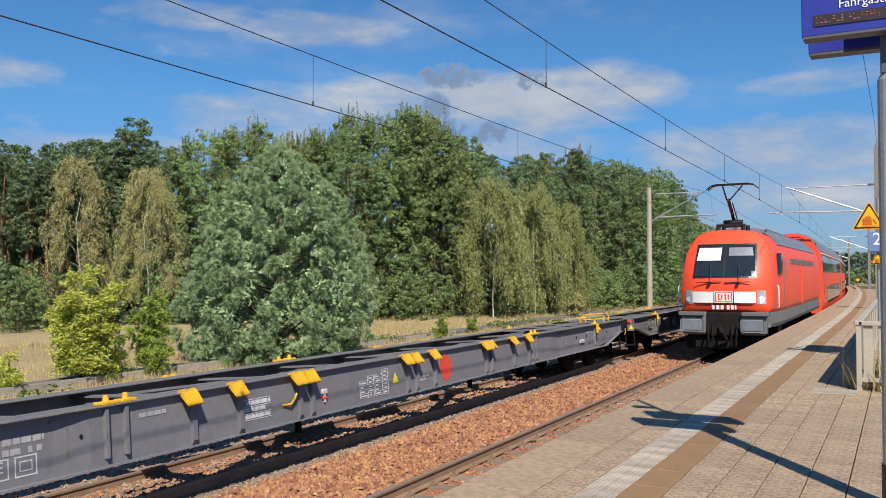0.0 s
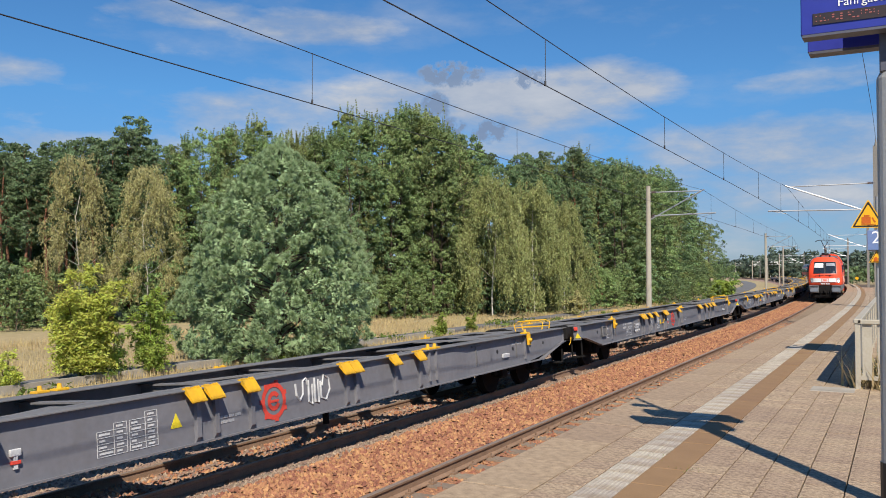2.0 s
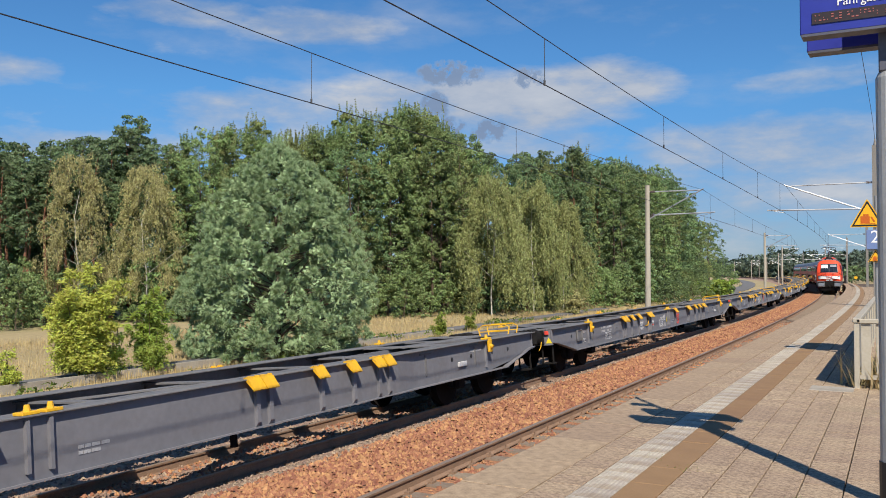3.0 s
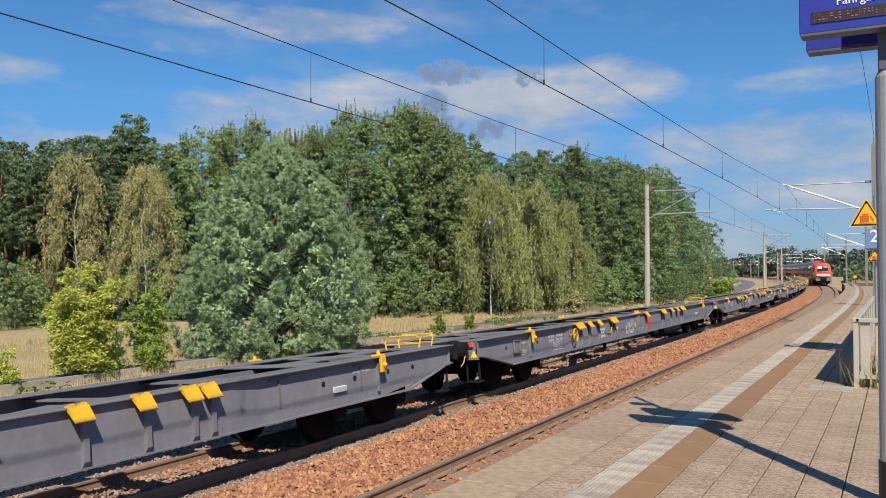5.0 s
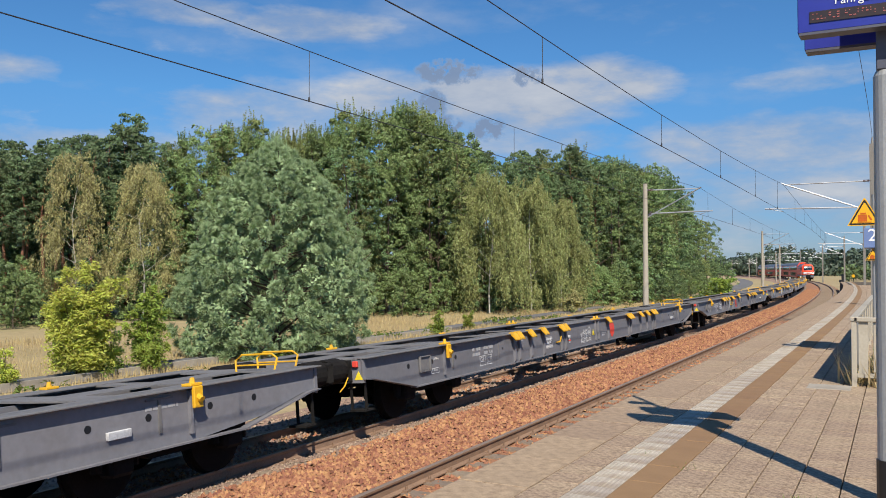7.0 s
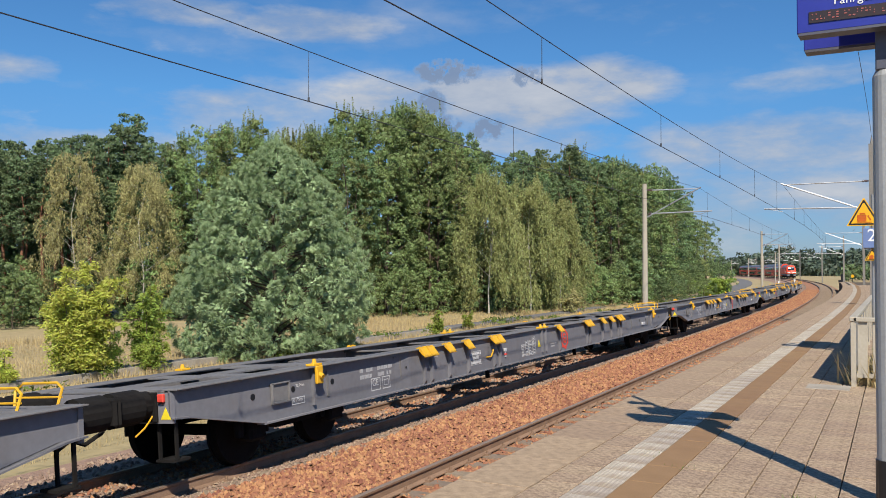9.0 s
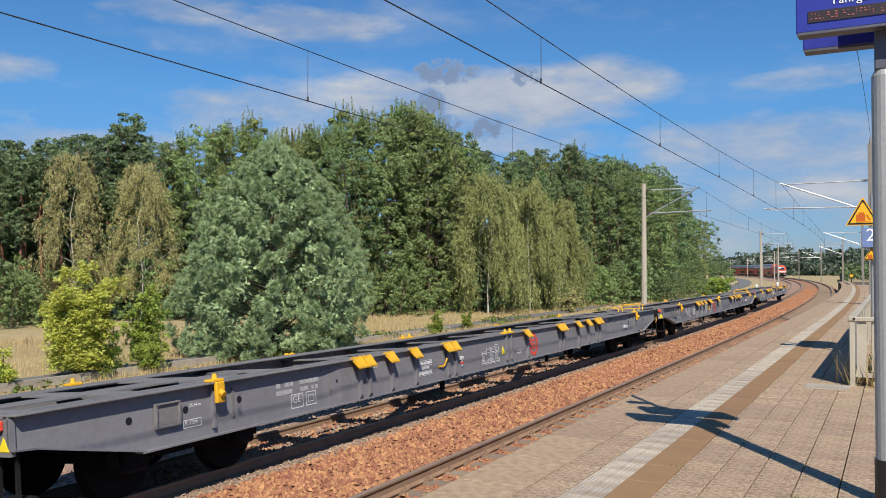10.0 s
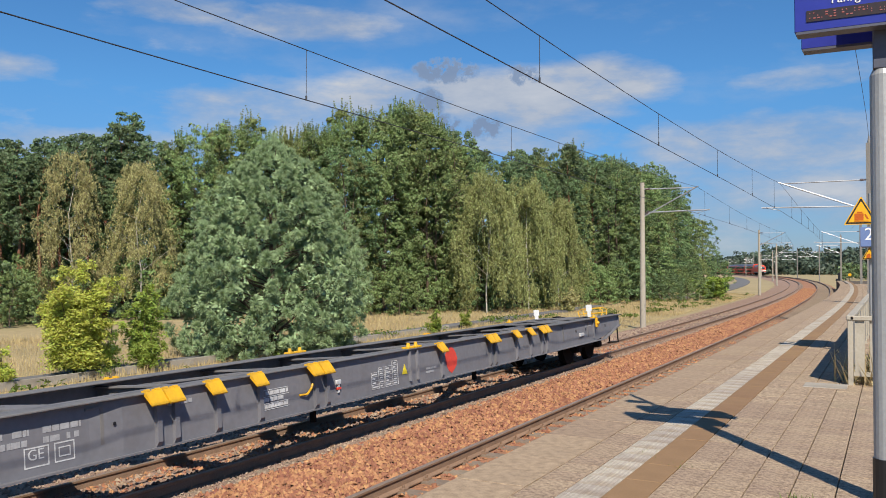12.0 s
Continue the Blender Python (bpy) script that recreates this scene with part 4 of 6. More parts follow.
def build_wood():
    rnd = random.Random(14)
    kinds = {
        "a": broadleaf("broadleaf_tree", "mid-green broadleaf tree at the wood's edge", 13.0, 5.8, M_LEAF, M_BARK, 1),
        "b": broadleaf("broadleaf_tree", "olive-green broadleaf tree at the wood's edge", 12.5, 5.2, M_LEAF2, M_BARK, 2),
        "c": broadleaf("broadleaf_tree", "dark green dense broadleaf tree in the wood", 13.0, 6.2, M_LEAF3, M_BARK, 3),
        "p": broadleaf("poplar_tree", "slender upright green poplar with ragged top shoots", 14.5, 4.0, M_LEAF, M_BARK, 4, count=46, clumps=9, spire=0.9, shoots=34),
        "q": broadleaf("poplar_tree", "slender olive poplar with ragged top shoots", 14.0, 3.7, M_LEAF2, M_BARK, 5, count=44, clumps=9, spire=0.92, shoots=34),
        "f": broadleaf("broadleaf_tree", "dark green tree inside the wood with a high crown", 13.0, 6.0, M_LEAF3, M_BARK, 13, count=26, low=0.36, shoots=4),
        "d": broadleaf("broadleaf_tree", "green tree inside the wood with a high crown", 13.0, 5.6, M_LEAF, M_BARK, 11, count=20, low=0.5, shoots=8),
        "e": broadleaf("broadleaf_tree", "olive tree inside the wood with a high crown", 13.0, 5.0, M_LEAF2, M_BARK, 12, count=20, low=0.5, spire=0.7, shoots=26),
        "w": weeping("weeping_birch", "weeping birch with yellowing hanging foliage and white trunk", 11.0, 6.6, M_BIRCHLEAF, 6, strands=1200, droop=1.2),
        "y": weeping("birch_tree", "tan autumn-coloured birch with thin white trunk", 11.5, 5.6, M_AUTUMN, 7, strands=900, size=0.08, droop=0.6),
        "u": broadleaf("undergrowth", "dense green undergrowth bush at the foot of the wood", 4.6, 5.0, M_LEAF3, M_BARK, 8, count=24, clumps=8, per=22, size=0.13, low=0.03, shoots=4, category="bush"),
        "v": broadleaf("undergrowth", "green bush at the foot of the wood", 4.0, 4.4, M_LEAF, M_BARK, 9, count=22, clumps=8, per=22, size=0.12, low=0.03, shoots=4, category="bush"),
        "n": forest_pine("tall forest pine with bare reddish trunk and dark crown", 13.5, 4.6, 10),
    }
    tall = {"a": 13.0, "b": 12.5, "c": 13.0, "d": 13.0, "e": 13.0, "f": 13.0, "p": 14.5, "q": 14.0, "n": 13.4}
    used = set()

    def put(kind, x, y, scale=1.0):
        src = kinds[kind]
        m = pose(x, y, -0.62, 0, 0, rnd.uniform(0, 360)) @ Matrix.Diagonal((scale, scale, scale * rnd.uniform(0.95, 1.06), 1))
        if kind in used:
            o = copy_thing(src, m)
        else:
            used.add(kind)
            o = src
        o.matrix_basis = m

    # front edge of the wood, from the far left round to where the line curves away
    edge = [(-78, 22), (-60, 27), (-46, 33), (-37, 41), (-29.5, 50), (-25.5, 60), (-22.5, 72), (-22.0, 84), (-22.5, 95), (-24.0, 112), (-26.0, 130), (-32, 148)]
    def along(f):
        k = f * (len(edge) - 1)
        i = min(int(k), len(edge) - 2)
        a, b = Vector(edge[i]), Vector(edge[i + 1])
        t = (b - a).normalized()
        return a.lerp(b, k - i), Vector((-t.y, t.x))

    for row, (depth, count, mix) in enumerate(((0.6, 46, "uvuvuuv"), (2.8, 42, "abcabqpa"), (6.0, 40, "fdeefqdp"), (8.5, 34, "u"), (10.5, 32, "denpned"), (15.0, 24, "nenndnpe"), (21.0, 12, "nnnd"))):
        for i in range(count):
            f = (i + rnd.uniform(0.1, 0.9)) / count
            p, nrm = along(f)
            p = p + nrm * (depth + rnd.uniform(-1.2, 1.2))
            bearing = math.degrees(math.atan2(-p.x, p.y))
            k = mix[rnd.randrange(len(mix))]
            if bearing > 61:
                continue
            # pines and birches to the far left, young poplars in the middle
            if row >= 2 and bearing > 47 and k in "abpqef":
                k = "n"
            if row >= 2 and 27 < bearing < 46 and k in "bcnf":
                k = "pqe"[rnd.randrange(3)]
            if row < 3 and (p - Vector((-47.0, 34.4))).length < 4.0:
                continue
            if k in "uv":
                s = rnd.uniform(0.55, 1.05) if row == 0 else rnd.uniform(1.5, 1.9)
            elif row == 1:
                s = canopy_height(p.x, p.y) / tall[k] * rnd.uniform(0.68, 0.92)
            else:
                s = canopy_height(p.x, p.y) / tall[k] * rnd.uniform(0.90, 1.03)
            put(k, p.x, p.y, min(s, 1.5))
    # trees that stand out singly
    for kind, x, y, s in (("w", -25.8, 55.5, 0.95), ("w", -24.6, 60.5, 0.92), ("w", -24.2, 66.0, 0.85), ("y", -43.6, 34.6, 0.88), ("y", -43.8, 40.4, 0.95), ("y", -41.0, 37.5, 0.85), ("n", -46.5, 34.6, 0.76), ("n", -47.6, 33.9, 0.8), ("n", -45.9, 35.6, 0.78),
                          ("n", -48.5, 34.8, 0.75), ("n", -47.3, 36.2, 0.8), ("n", -49.5, 33.6, 0.78), ("n", -50.6, 34.9, 0.8), ("n", -44.9, 36.8, 0.78),
                          ("c", -50.5, 40.5, 0.85), ("a", -53.5, 38.0, 0.85), ("c", -47.5, 42.0, 0.88), ("c", -56.0, 36.0, 0.82), ("u", -50.5, 37.5, 1.1), ("u", -48.5, 38.5, 1.15), ("u", -53.0, 35.0, 1.1), ("u", -46.8, 38.6, 1.1),
                          ("v", -43.0, 30.2, 0.75), ("u", -45.2, 29.9, 0.85), ("v", -46.3, 31.6, 1.05), ("u", -48.8, 31.4, 1.0), ("v", -43.6, 33.0, 0.85), ("u", -51.5, 31.5, 1.0), ("u", -54.5, 32.0, 1.1), ("b", -52.5, 40.0, 0.8), ("u", -45.0, 37.6, 0.9), ("u", -46.0, 48.0, 1.2), ("u", -60.0, 41.0, 1.2),
                          ("c", -46.0, 44.0, 0.9), ("c", -50.0, 47.0, 0.9), ("c", -43.5, 46.5, 0.9), ("d", -52.0, 55.0, 1.0), ("d", -49.0, 50.0, 0.95), ("c", -62.0, 45.2, 1.0), ("c", -59.5, 42.5, 0.9), ("a", -32.0, 51.5, 0.92), ("c", -33.5, 48.5, 0.9),
                          ("c", -22.3, 92.0, 1.1), ("a", -22.8, 87.0, 1.08), ("c", -23.6, 97.0, 1.06), ("c", -24.0, 82.0, 1.06),
                          ("c", -25.6, 134.0, 0.85), ("a", -27.0, 141.0, 0.75), ("u", -24.6, 139.0, 1.0), ("v", -26.2, 150.0, 1.1), ("b", -24.8, 124.0, 0.85), ("v", -17.6, 84.0, 0.7), ("v", -17.2, 88.5, 0.62), ("u", -18.6, 81.0, 0.6)):
        put(kind, x, y, s)
    # the tallest, which make the outline
    for kind, x, y, k in (("p", -36.5, 50.5, 0.97), ("p", -34.2, 51.8, 1.0), ("q", -37.4, 49.4, 0.95), ("q", -32.2, 56.3, 0.99), ("p", -39.8, 46.8, 0.97), ("q", -41.5, 45.0, 0.98), ("q", -35.0, 53.0, 1.0), ("p", -33.0, 55.0, 1.0),
                          ("q", -38.5, 48.5, 0.97), ("p", -31.0, 58.0, 0.97), ("p", -33.6, 57.5, 1.0), ("p", -30.2, 56.0, 0.95), ("n", -46.5, 41.0, 1.0), ("n", -47.5, 42.0, 0.97), ("n", -49.5, 39.6, 1.0), ("n", -44.5, 41.5, 0.95),
                          ("n", -52.5, 37.0, 0.98), ("n", -54.0, 38.5, 1.0), ("n", -27.5, 66.0, 0.99), ("n", -26.5, 75.0, 1.0), ("n", -25.6, 80.0, 1.0)):
        put(kind, x, y, canopy_height(x, y) / tall[kind] * k)
    for k, o in kinds.items():
        if k not in used:
            o.matrix_basis = pose(-60, 70, -0.62)


build_wood()
big_pine(pose(-20.5, 25.1, -0.6))
shrub("shrub", "bright yellow-green feathery shrub at the meadow's edge", pose(-21.2, 17.0, -0.6), 3.45, 2.5, M_LIME, 31, 16, 30, 84, 0.058)
shrub("shrub", "small fresh green shrub with layered leaves", pose(-21.2, 19.6, -0.6), 2.8, 1.7, M_SHRUB, 32, 9, 18, 70, 0.058)
shrub("shrub", "low green shrub beside the path", pose(-20.4, 19.0, -0.6), 1.4, 1.5, M_SHRUB, 33, 6, 10, 50, 0.05)
shrub("shrub", "low yellow-green shrub beside the path", pose(-21.0, 14.5, -0.6), 1.1, 1.3, M_LIME, 34, 6, 8, 40, 0.05)
shrub("shrub", "thin yellow-green shrub with open stems", pose(-21.3, 18.3, -0.6), 1.9, 1.3, M_LIME, 39, 6, 8, 44, 0.05)
shrub("shrub", "low yellow-green weed bush in the meadow", pose(-19.5, 36.0, -0.6), 1.3, 1.1, M_SHRUB, 35, 6, 8, 40, 0.06)
shrub("shrub", "small weed bush in the dry grass", pose(-20.3, 41.0, -0.6), 1.1, 1.0, M_SHRUB, 40, 5, 8, 36, 0.06)
shrub("shrub", "reddish-brown dry shrub at the wood's edge", pose(-21.3, 60.0, -0.6), 1.9, 2.2, M_AUTUMN, 36, 8, 10, 44, 0.09)
shrub("shrub", "green shrub on the railway verge", pose(-16.8, 92.0, -0.6), 2.6, 4.4, M_SHRUB, 37, 12, 14, 60, 0.14)
shrub("shrub", "small dark shrub on the far verge", pose(-19.2, 112.0, -0.6), 2.2, 2.4, M_LEAF3, 38, 8, 10, 50, 0.15)


def build_meadow():
    rng = np.random.default_rng(44)
    n = 150000
    u = rng.random(n)
    y = 8 + 105 * u ** 1.5
    x = -12.6 - rng.random(n) * 22
    curve = np.where(y > Y0, (y - Y0) ** 2 / (2 * RADIUS), 0)
    keep = ~((x < -20.6) & (x > -22.1))
    y, x, curve = y[keep], x[keep] , curve[keep]
    n = len(x)
    patch = np.array([noise.noise(Vector((a * 0.25, b * 0.25, 3.0))) for a, b in zip(x, y)])
    h = (0.15 + 0.2 * np.clip(patch + 0.2, 0, 1)) * rng.uniform(0.5, 1.3, n) * np.where(x > -14.5, 0.6, 1.0)
    a = rng.uniform(0, 6.28, n)
    lean = h * rng.uniform(0.1, 0.6, n)
    w = 0.005 + 0.0004 * y
    v = np.zeros((n, 3, 3))
    x = x - curve
    v[:, 0] = np.stack([x - np.sin(a) * w, y + np.cos(a) * w, np.full(n, -0.68)], -1)
    v[:, 1] = np.stack([x + np.sin(a) * w, y - np.cos(a) * w, np.full(n, -0.68)], -1)
    v[:, 2] = np.stack([x + np.cos(a) * lean, y + np.sin(a) * lean, -0.6 + h], -1)
    o = quads("meadow_grass", v.reshape(-1, 3), 3, M_BLADE)
    tagged(o, "dry straw-coloured tall meadow grass", "grass", kind="stuff")
    n = 9000
    y = 10 + 100 * rng.random(n) ** 1.3
    x = -13 - rng.random(n) ** 1.5 * 9 - np.where(y > Y0, (y - Y0) ** 2 / (2 * RADIUS), 0)
    cl = np.array([noise.noise(Vector((p * 0.5, q * 0.5, 9.0))) for p, q in zip(x, y)]) > 0.30
    x, y = x[cl], y[cl]
    n = len(x)
    c = np.stack([x, y, np.full(n, -0.35)], -1)
    o = quads("green_weeds", leaf_cloud(rng, c, np.full(n, 0.16), 5, 0.11), 3, M_WEED)
    tagged(o, "patches of green weeds among the dry grass", "weeds", kind="stuff")


build_meadow()


def build_far_woods():
    rng = np.random.default_rng(51)
    n = 3200
    a = np.radians(rng.uniform(-12, 30, n))
    r = rng.uniform(480, 640, n)
    x, y = -np.sin(a) * r, np.cos(a) * r
    h = (13.5 + 3 * np.sin(a * 21) + 2 * np.sin(a * 57 + 1)) * rng.uniform(0.5, 1.0, n) * (0.75 + 0.5 * (r - 480) / 160)
    c = np.stack([x, y, h * rng.uniform(0.05, 1.0, n)], -1)
    o = quads("far_woods", leaf_cloud(rng, c, rng.uniform(1.8, 3.6, n), 26, 1.8), 3, M_FARWOOD)
    tagged(o, "distant dark green wooded rise on the horizon", "woods", kind="stuff")
    n = 700
    a = np.radians(rng.uniform(-12, 22, n))
    r = rng.uniform(330, 420, n)
    x, y = -np.sin(a) * r - 30, np.cos(a) * r + 40
    keep = x < -110
    keep |= x > -8
    x, y = np.concatenate([x[keep], rng.uniform(-14, 75, 500)]), np.concatenate([y[keep], rng.uniform(255, 330, 500)])
    c = np.stack([x, y, rng.uniform(0.2, 3.6, len(x))], -1)
    o = quads("far_hedge", leaf_cloud(rng, c, rng.uniform(0.9, 1.7, len(x)), 36, 0.7), 3, M_LEAF3)
    tagged(o, "distant green hedgerow trees beside the line", "hedge", kind="stuff")


build_far_woods()


# ---- platform furniture ----
def text_part(name, body, size, m, material, parent, label=""):
    c = bpy.data.curves.new(name, "FONT")
    c.body, c.size, c.align_x, c.align_y, c.extrude = body, size, "LEFT", "BOTTOM", 0.001
    o = new(name + "_curve", c)
    me = bpy.data.meshes.new_from_object(o.evaluated_get(bpy.context.evaluated_depsgraph_get()))
    bpy.data.objects.remove(o)
    me.materials.clear()
    me.materials.append(material)
    o = new(name, me)
    o.parent, o.matrix_basis = parent, m
    if label:
        tagged(o, label)
    return o


def build_display():
    t = thing("passenger_display", "blue passenger information display on a grey steel pole", "information display", pose(-0.038, 6.75, 0))
    bm = bmesh.new()
    tube(bm, (0, 0, Z_P), (0, 0, 3.98), 0.088, seg=20)
    tube(bm, (0, 0, 3.98), (0, 0, 4.02), 0.088, 0.07, seg=20)
    part("pole", bm, M_POLE, t, smooth=False)
    bm = bmesh.new()
    box(bm, (-0.065, -0.07, 4.02), (0.065, 0.07, 5.3), 0.008)
    tube(bm, (0, 0, 5.3), (0, 0, 6.35), 0.035, 0.03)
    part("upper_post", bm, M_SIGNGREY, t)
    bm = bmesh.new()
    tube(bm, (0, 0, Z_P), (0, 0, Z_P + 0.32), 0.096, seg=20)
    part("pole_sleeve", bm, M_BLACK, t)
    for y, face in ((-0.16, -1), (0.36, 1)):
        bm = bmesh.new()
        box(bm, (-0.56, y - 0.07, 4.30), (0.42, y + 0.07, 4.71), 0.006)
        pan = part("display_panel", bm, M_BLUE, t)
        bm = bmesh.new()
        box(bm, (-0.55, y - 0.068, 4.285), (0.41, y + 0.068, 4.303))
        part("bottom_plate", bm, M_SIGNGREY, pan)
        bm = bmesh.new()
        yy = y + face * 0.073
        box(bm, (-0.48, yy - 0.004, 4.365), (0.34, yy + 0.004, 4.445))
        part("led_strip", bm, M_LEDBACK, pan)
        if face < 0:
            bm = bmesh.new()
            rnd = random.Random(4)
            for k in range(30):
                x = -0.46 + 0.0262 * k
                for j in range(3):
                    if rnd.random() < 0.5:
                        box(bm, (x, yy - 0.007, 4.385 + 0.018 * j), (x + rnd.choice((0.006, 0.016)), yy - 0.004, 4.392 + 0.018 * j))
            part("led_text", bm, M_LED, pan, "red running LED marks, unreadable")["kind"] = "stuff"
            text_part("lettering", "Fahrgastinformation", 0.085, pose(-0.32, yy - 0.001, 4.462, 90), M_WHITE, pan, "white lettering")
        bm = bmesh.new()
        box(bm, (-0.07, min(0, y), 4.45), (0.07, max(0, y), 4.6))
        part("bracket", bm, M_SIGNGREY, t)
    # loudspeaker arm above
    bm = bmesh.new()
    tube(bm, (-0.02, 0.0, 5.55), (-0.28, 0.05, 5.5), 0.05, 0.09)
    part("loudspeaker", bm, M_SIGNGREY, t)


build_display()


def warning_sign(x, y, z, w, m2=None, parent=None):
    """A yellow triangle with a black border and an orange train pictogram."""
    h = w * 0.866
    for k, (s, mt, d, nm) in enumerate(((1.0, M_YSIGN, 0.0, "sign_plate"), (0.9, M_BLACK, 0.004, "sign_border"), (0.74, M_YSIGN, 0.008, "sign_face"))):
        bm = bmesh.new()
        cz = z + h / 3
        prism(bm, [(x - w / 2 * s, cz - h / 3 * s), (x + w / 2 * s, cz - h / 3 * s), (x + 0.02 * w, cz + 2 * h / 3 * s), (x - 0.02 * w, cz + 2 * h / 3 * s)], "y", y - d - 0.004, y - d + (0.01 if k == 0 else 0.0))
        part(nm, bm, mt, parent)
    bm = bmesh.new()
    box(bm, (x - w * 0.19, y - 0.016, z + h * 0.15), (x + w * 0.07, y - 0.011, z + h * 0.40), 0.002)
    box(bm, (x - w * 0.12, y - 0.016, z + h * 0.41), (x + w * 0.04, y - 0.011, z + h * 0.47), 0.002)
    box(bm, (x - w * 0.2, y - 0.016, z + h * 0.11), (x + w * 0.22, y - 0.011, z + h * 0.135))
    prism(bm, [(x + w * 0.09, z + h * 0.36), (x + w * 0.13, z + h * 0.38), (x + w * 0.22, z + h * 0.2), (x + w * 0.17, z + h * 0.19)], "y", y - 0.016, y - 0.011)
    part("pictogram", bm, M_OSIGN, parent)


def sign_post(x, y, scale, label, digit):
    t = thing("platform_sign", label, "sign", pose(x, y, 0))
    bm = bmesh.new()
    tube(bm, (0.03, 0, Z_P - 0.02), (0.03, 0, 4.05), 0.045 * scale, seg=12)
    part("post", bm, M_POLE, t)
    warning_sign(-0.13, -0.20, 3.45, 0.60 * scale, parent=t)
    # number plate in front; hidden width and depth are added to enlarge its shadow
    bm = bmesh.new()
    box(bm, (-0.15, -0.19, 3.03), (0.42, 1.3, 3.40), 0.004)
    pl = part("number_plate", bm, M_PLATE, t)
    if digit:
        text_part("digit", "2", 0.33, pose(-0.085, -0.192, 3.09, 90), M_WHITE, pl)
    warning_sign(0.0, -0.12, 2.79, 0.26, parent=t)


sign_post(-0.37, 18.1, 1.0, "yellow train warning triangle over a blue platform number plate", True)


def build_fence():
    """The beige steel railing round the underpass stair, with infill panels."""
    t = thing("stair_railing", "beige steel railing with upright infill panels round a stairway", "railing")
    x0, y0 = -0.53, 13.4
    bar = None
    for k in range(9):
        y = y0 + k * 1.5
        bm = bmesh.new()
        box(bm, (x0 - 0.035, y - 0.035, Z_P - 0.05), (x0 + 0.035, y + 0.035, Z_P + 0.97), 0.006)
        part("post", bm, M_FENCE, t)
        if k < 8:
            bm = bmesh.new()
            box(bm, (x0 - 0.014, y + 0.05, Z_P + 0.10), (x0 + 0.014, y + 1.45, Z_P + 0.14))
            panel = part("infill_panel", bm, M_MESH, t)
            for q in range(14):
                if bar is None:
                    bm = bmesh.new()
                    box(bm, (-0.012, -0.035, 0.14), (0.012, 0.035, 0.90))
                    o = part("bar", bm, M_MESH, panel)
                    bar = o.data
                else:
                    o = new("bar", bar)
                    o.parent = panel
                o.matrix_basis = pose(x0, y + 0.105 + 0.1 * q, Z_P)
    bm = bmesh.new()
    box(bm, (x0 - 0.05, y0 - 0.05, Z_P + 0.92), (x0 + 0.05, y0 + 12.05, Z_P + 0.985), 0.01)
    part("handrail", bm, M_FENCE, t)
    for k in range(3):
        x = x0 + 0.9 * (k + 1)
        bm = bmesh.new()
        box(bm, (x - 0.035, y0 - 0.035, Z_P - 0.05), (x + 0.035, y0 + 0.035, Z_P + 0.97), 0.006)
        part("post", bm, M_FENCE, t)
    bm = bmesh.new()
    box(bm, (x0, y0 - 0.05, Z_P + 0.915), (x0 + 2.75, y0 + 0.05, Z_P + 0.98), 0.01)
    part("handrail", bm, M_FENCE, t)
    bm = bmesh.new()
    box(bm, (x0 + 0.04, y0 - 0.03, Z_P + 0.13), (x0 + 2.75, y0 + 0.03, Z_P + 0.19))
    part("bottom_rail", bm, M_FENCE, t)
    for k in range(14):
        x = x0 + 0.12 + 0.19 * k
        if k < 2:
            bm = bmesh.new()
            box(bm, (x - 0.06, y0 - 0.012, Z_P + 0.19), (x + 0.06, y0 + 0.012, Z_P + 0.92))
            part("slat", bm, M_FENCE, t)


build_fence()
tuft("weed_clump", -0.18, 13.75, Z_P - 0.04, 260, 0.62, M_BLADE, 61, 0.5, "tall dry yellow-green weeds behind the railing")
tuft("weed_clump", 0.1, 13.9, Z_P - 0.04, 160, 0.55, M_WEED, 62, 0.5, "tall green weeds behind the railing")
tuft("weed_clump", -0.58, 6.55, Z_P - 0.03, 40, 0.09, M_WEED, 63, 0.14, "small weed tuft in a paving joint")
tuft("weed_clump", -1.60, 7.25, Z_P - 0.03, 30, 0.06, M_WEED, 64, 0.2, "small weed tuft in a paving joint")
tuft("weed_clump", -1.88, 7.6, Z_P - 0.03, 34, 0.05, M_WEED, 65, 0.25, "small weed tuft in a paving joint")
bm = bmesh.new()
box(bm, (-1.12, 12.86, Z_P - 0.04), (-0.56, 13.36, Z_P + 0.008), 0.006)
tagged(part("drain_cover", bm, M_CONC), "pale concrete cover slab let into the paving", "cover slab")

# things at the platform's far end
def small_signal(x, s, h, label, nm):
    p = on_line(s, x)
    t = thing(nm, label, "sign", pose(p.x, p.y, 0))
    return t


far = small_signal(1.1, 60.0, 3, "white plate with dark marks on a slim platform post", "post_sign")
bm = bmesh.new()
tube(bm, (0, 0, 0.9), (0, 0, 4.3), 0.05)
part("post", bm, M_POLE, far)
bm = bmesh.new()
box(bm, (-0.22, -0.06, 3.2), (0.16, -0.04, 3.75))
pl = part("plate", bm, M_TWHITE, far)
bm = bmesh.new()
for k in (0, 1):
    box(bm, (-0.1, -0.066, 3.3 + 0.2 * k), (0.06, -0.061, 3.42 + 0.2 * k))
part("dark_marks", bm, M_BLACK, pl)
t = thing("warning_sign", "small yellow warning triangle on a platform post", "sign", pose(*on_line(52, 0.2)))
bm = bmesh.new()
tube(bm, (0, 0, 0.9), (0, 0, 4.2), 0.045)
part("post", bm, M_POLE, t)
warning_sign(0.0, -0.06, 3.15, 0.55, parent=t)
t = thing("round_signal", "small round yellow signal disc on a short post", "signal", pose(*on_line(134, -1.2)))
bm = bmesh.new()
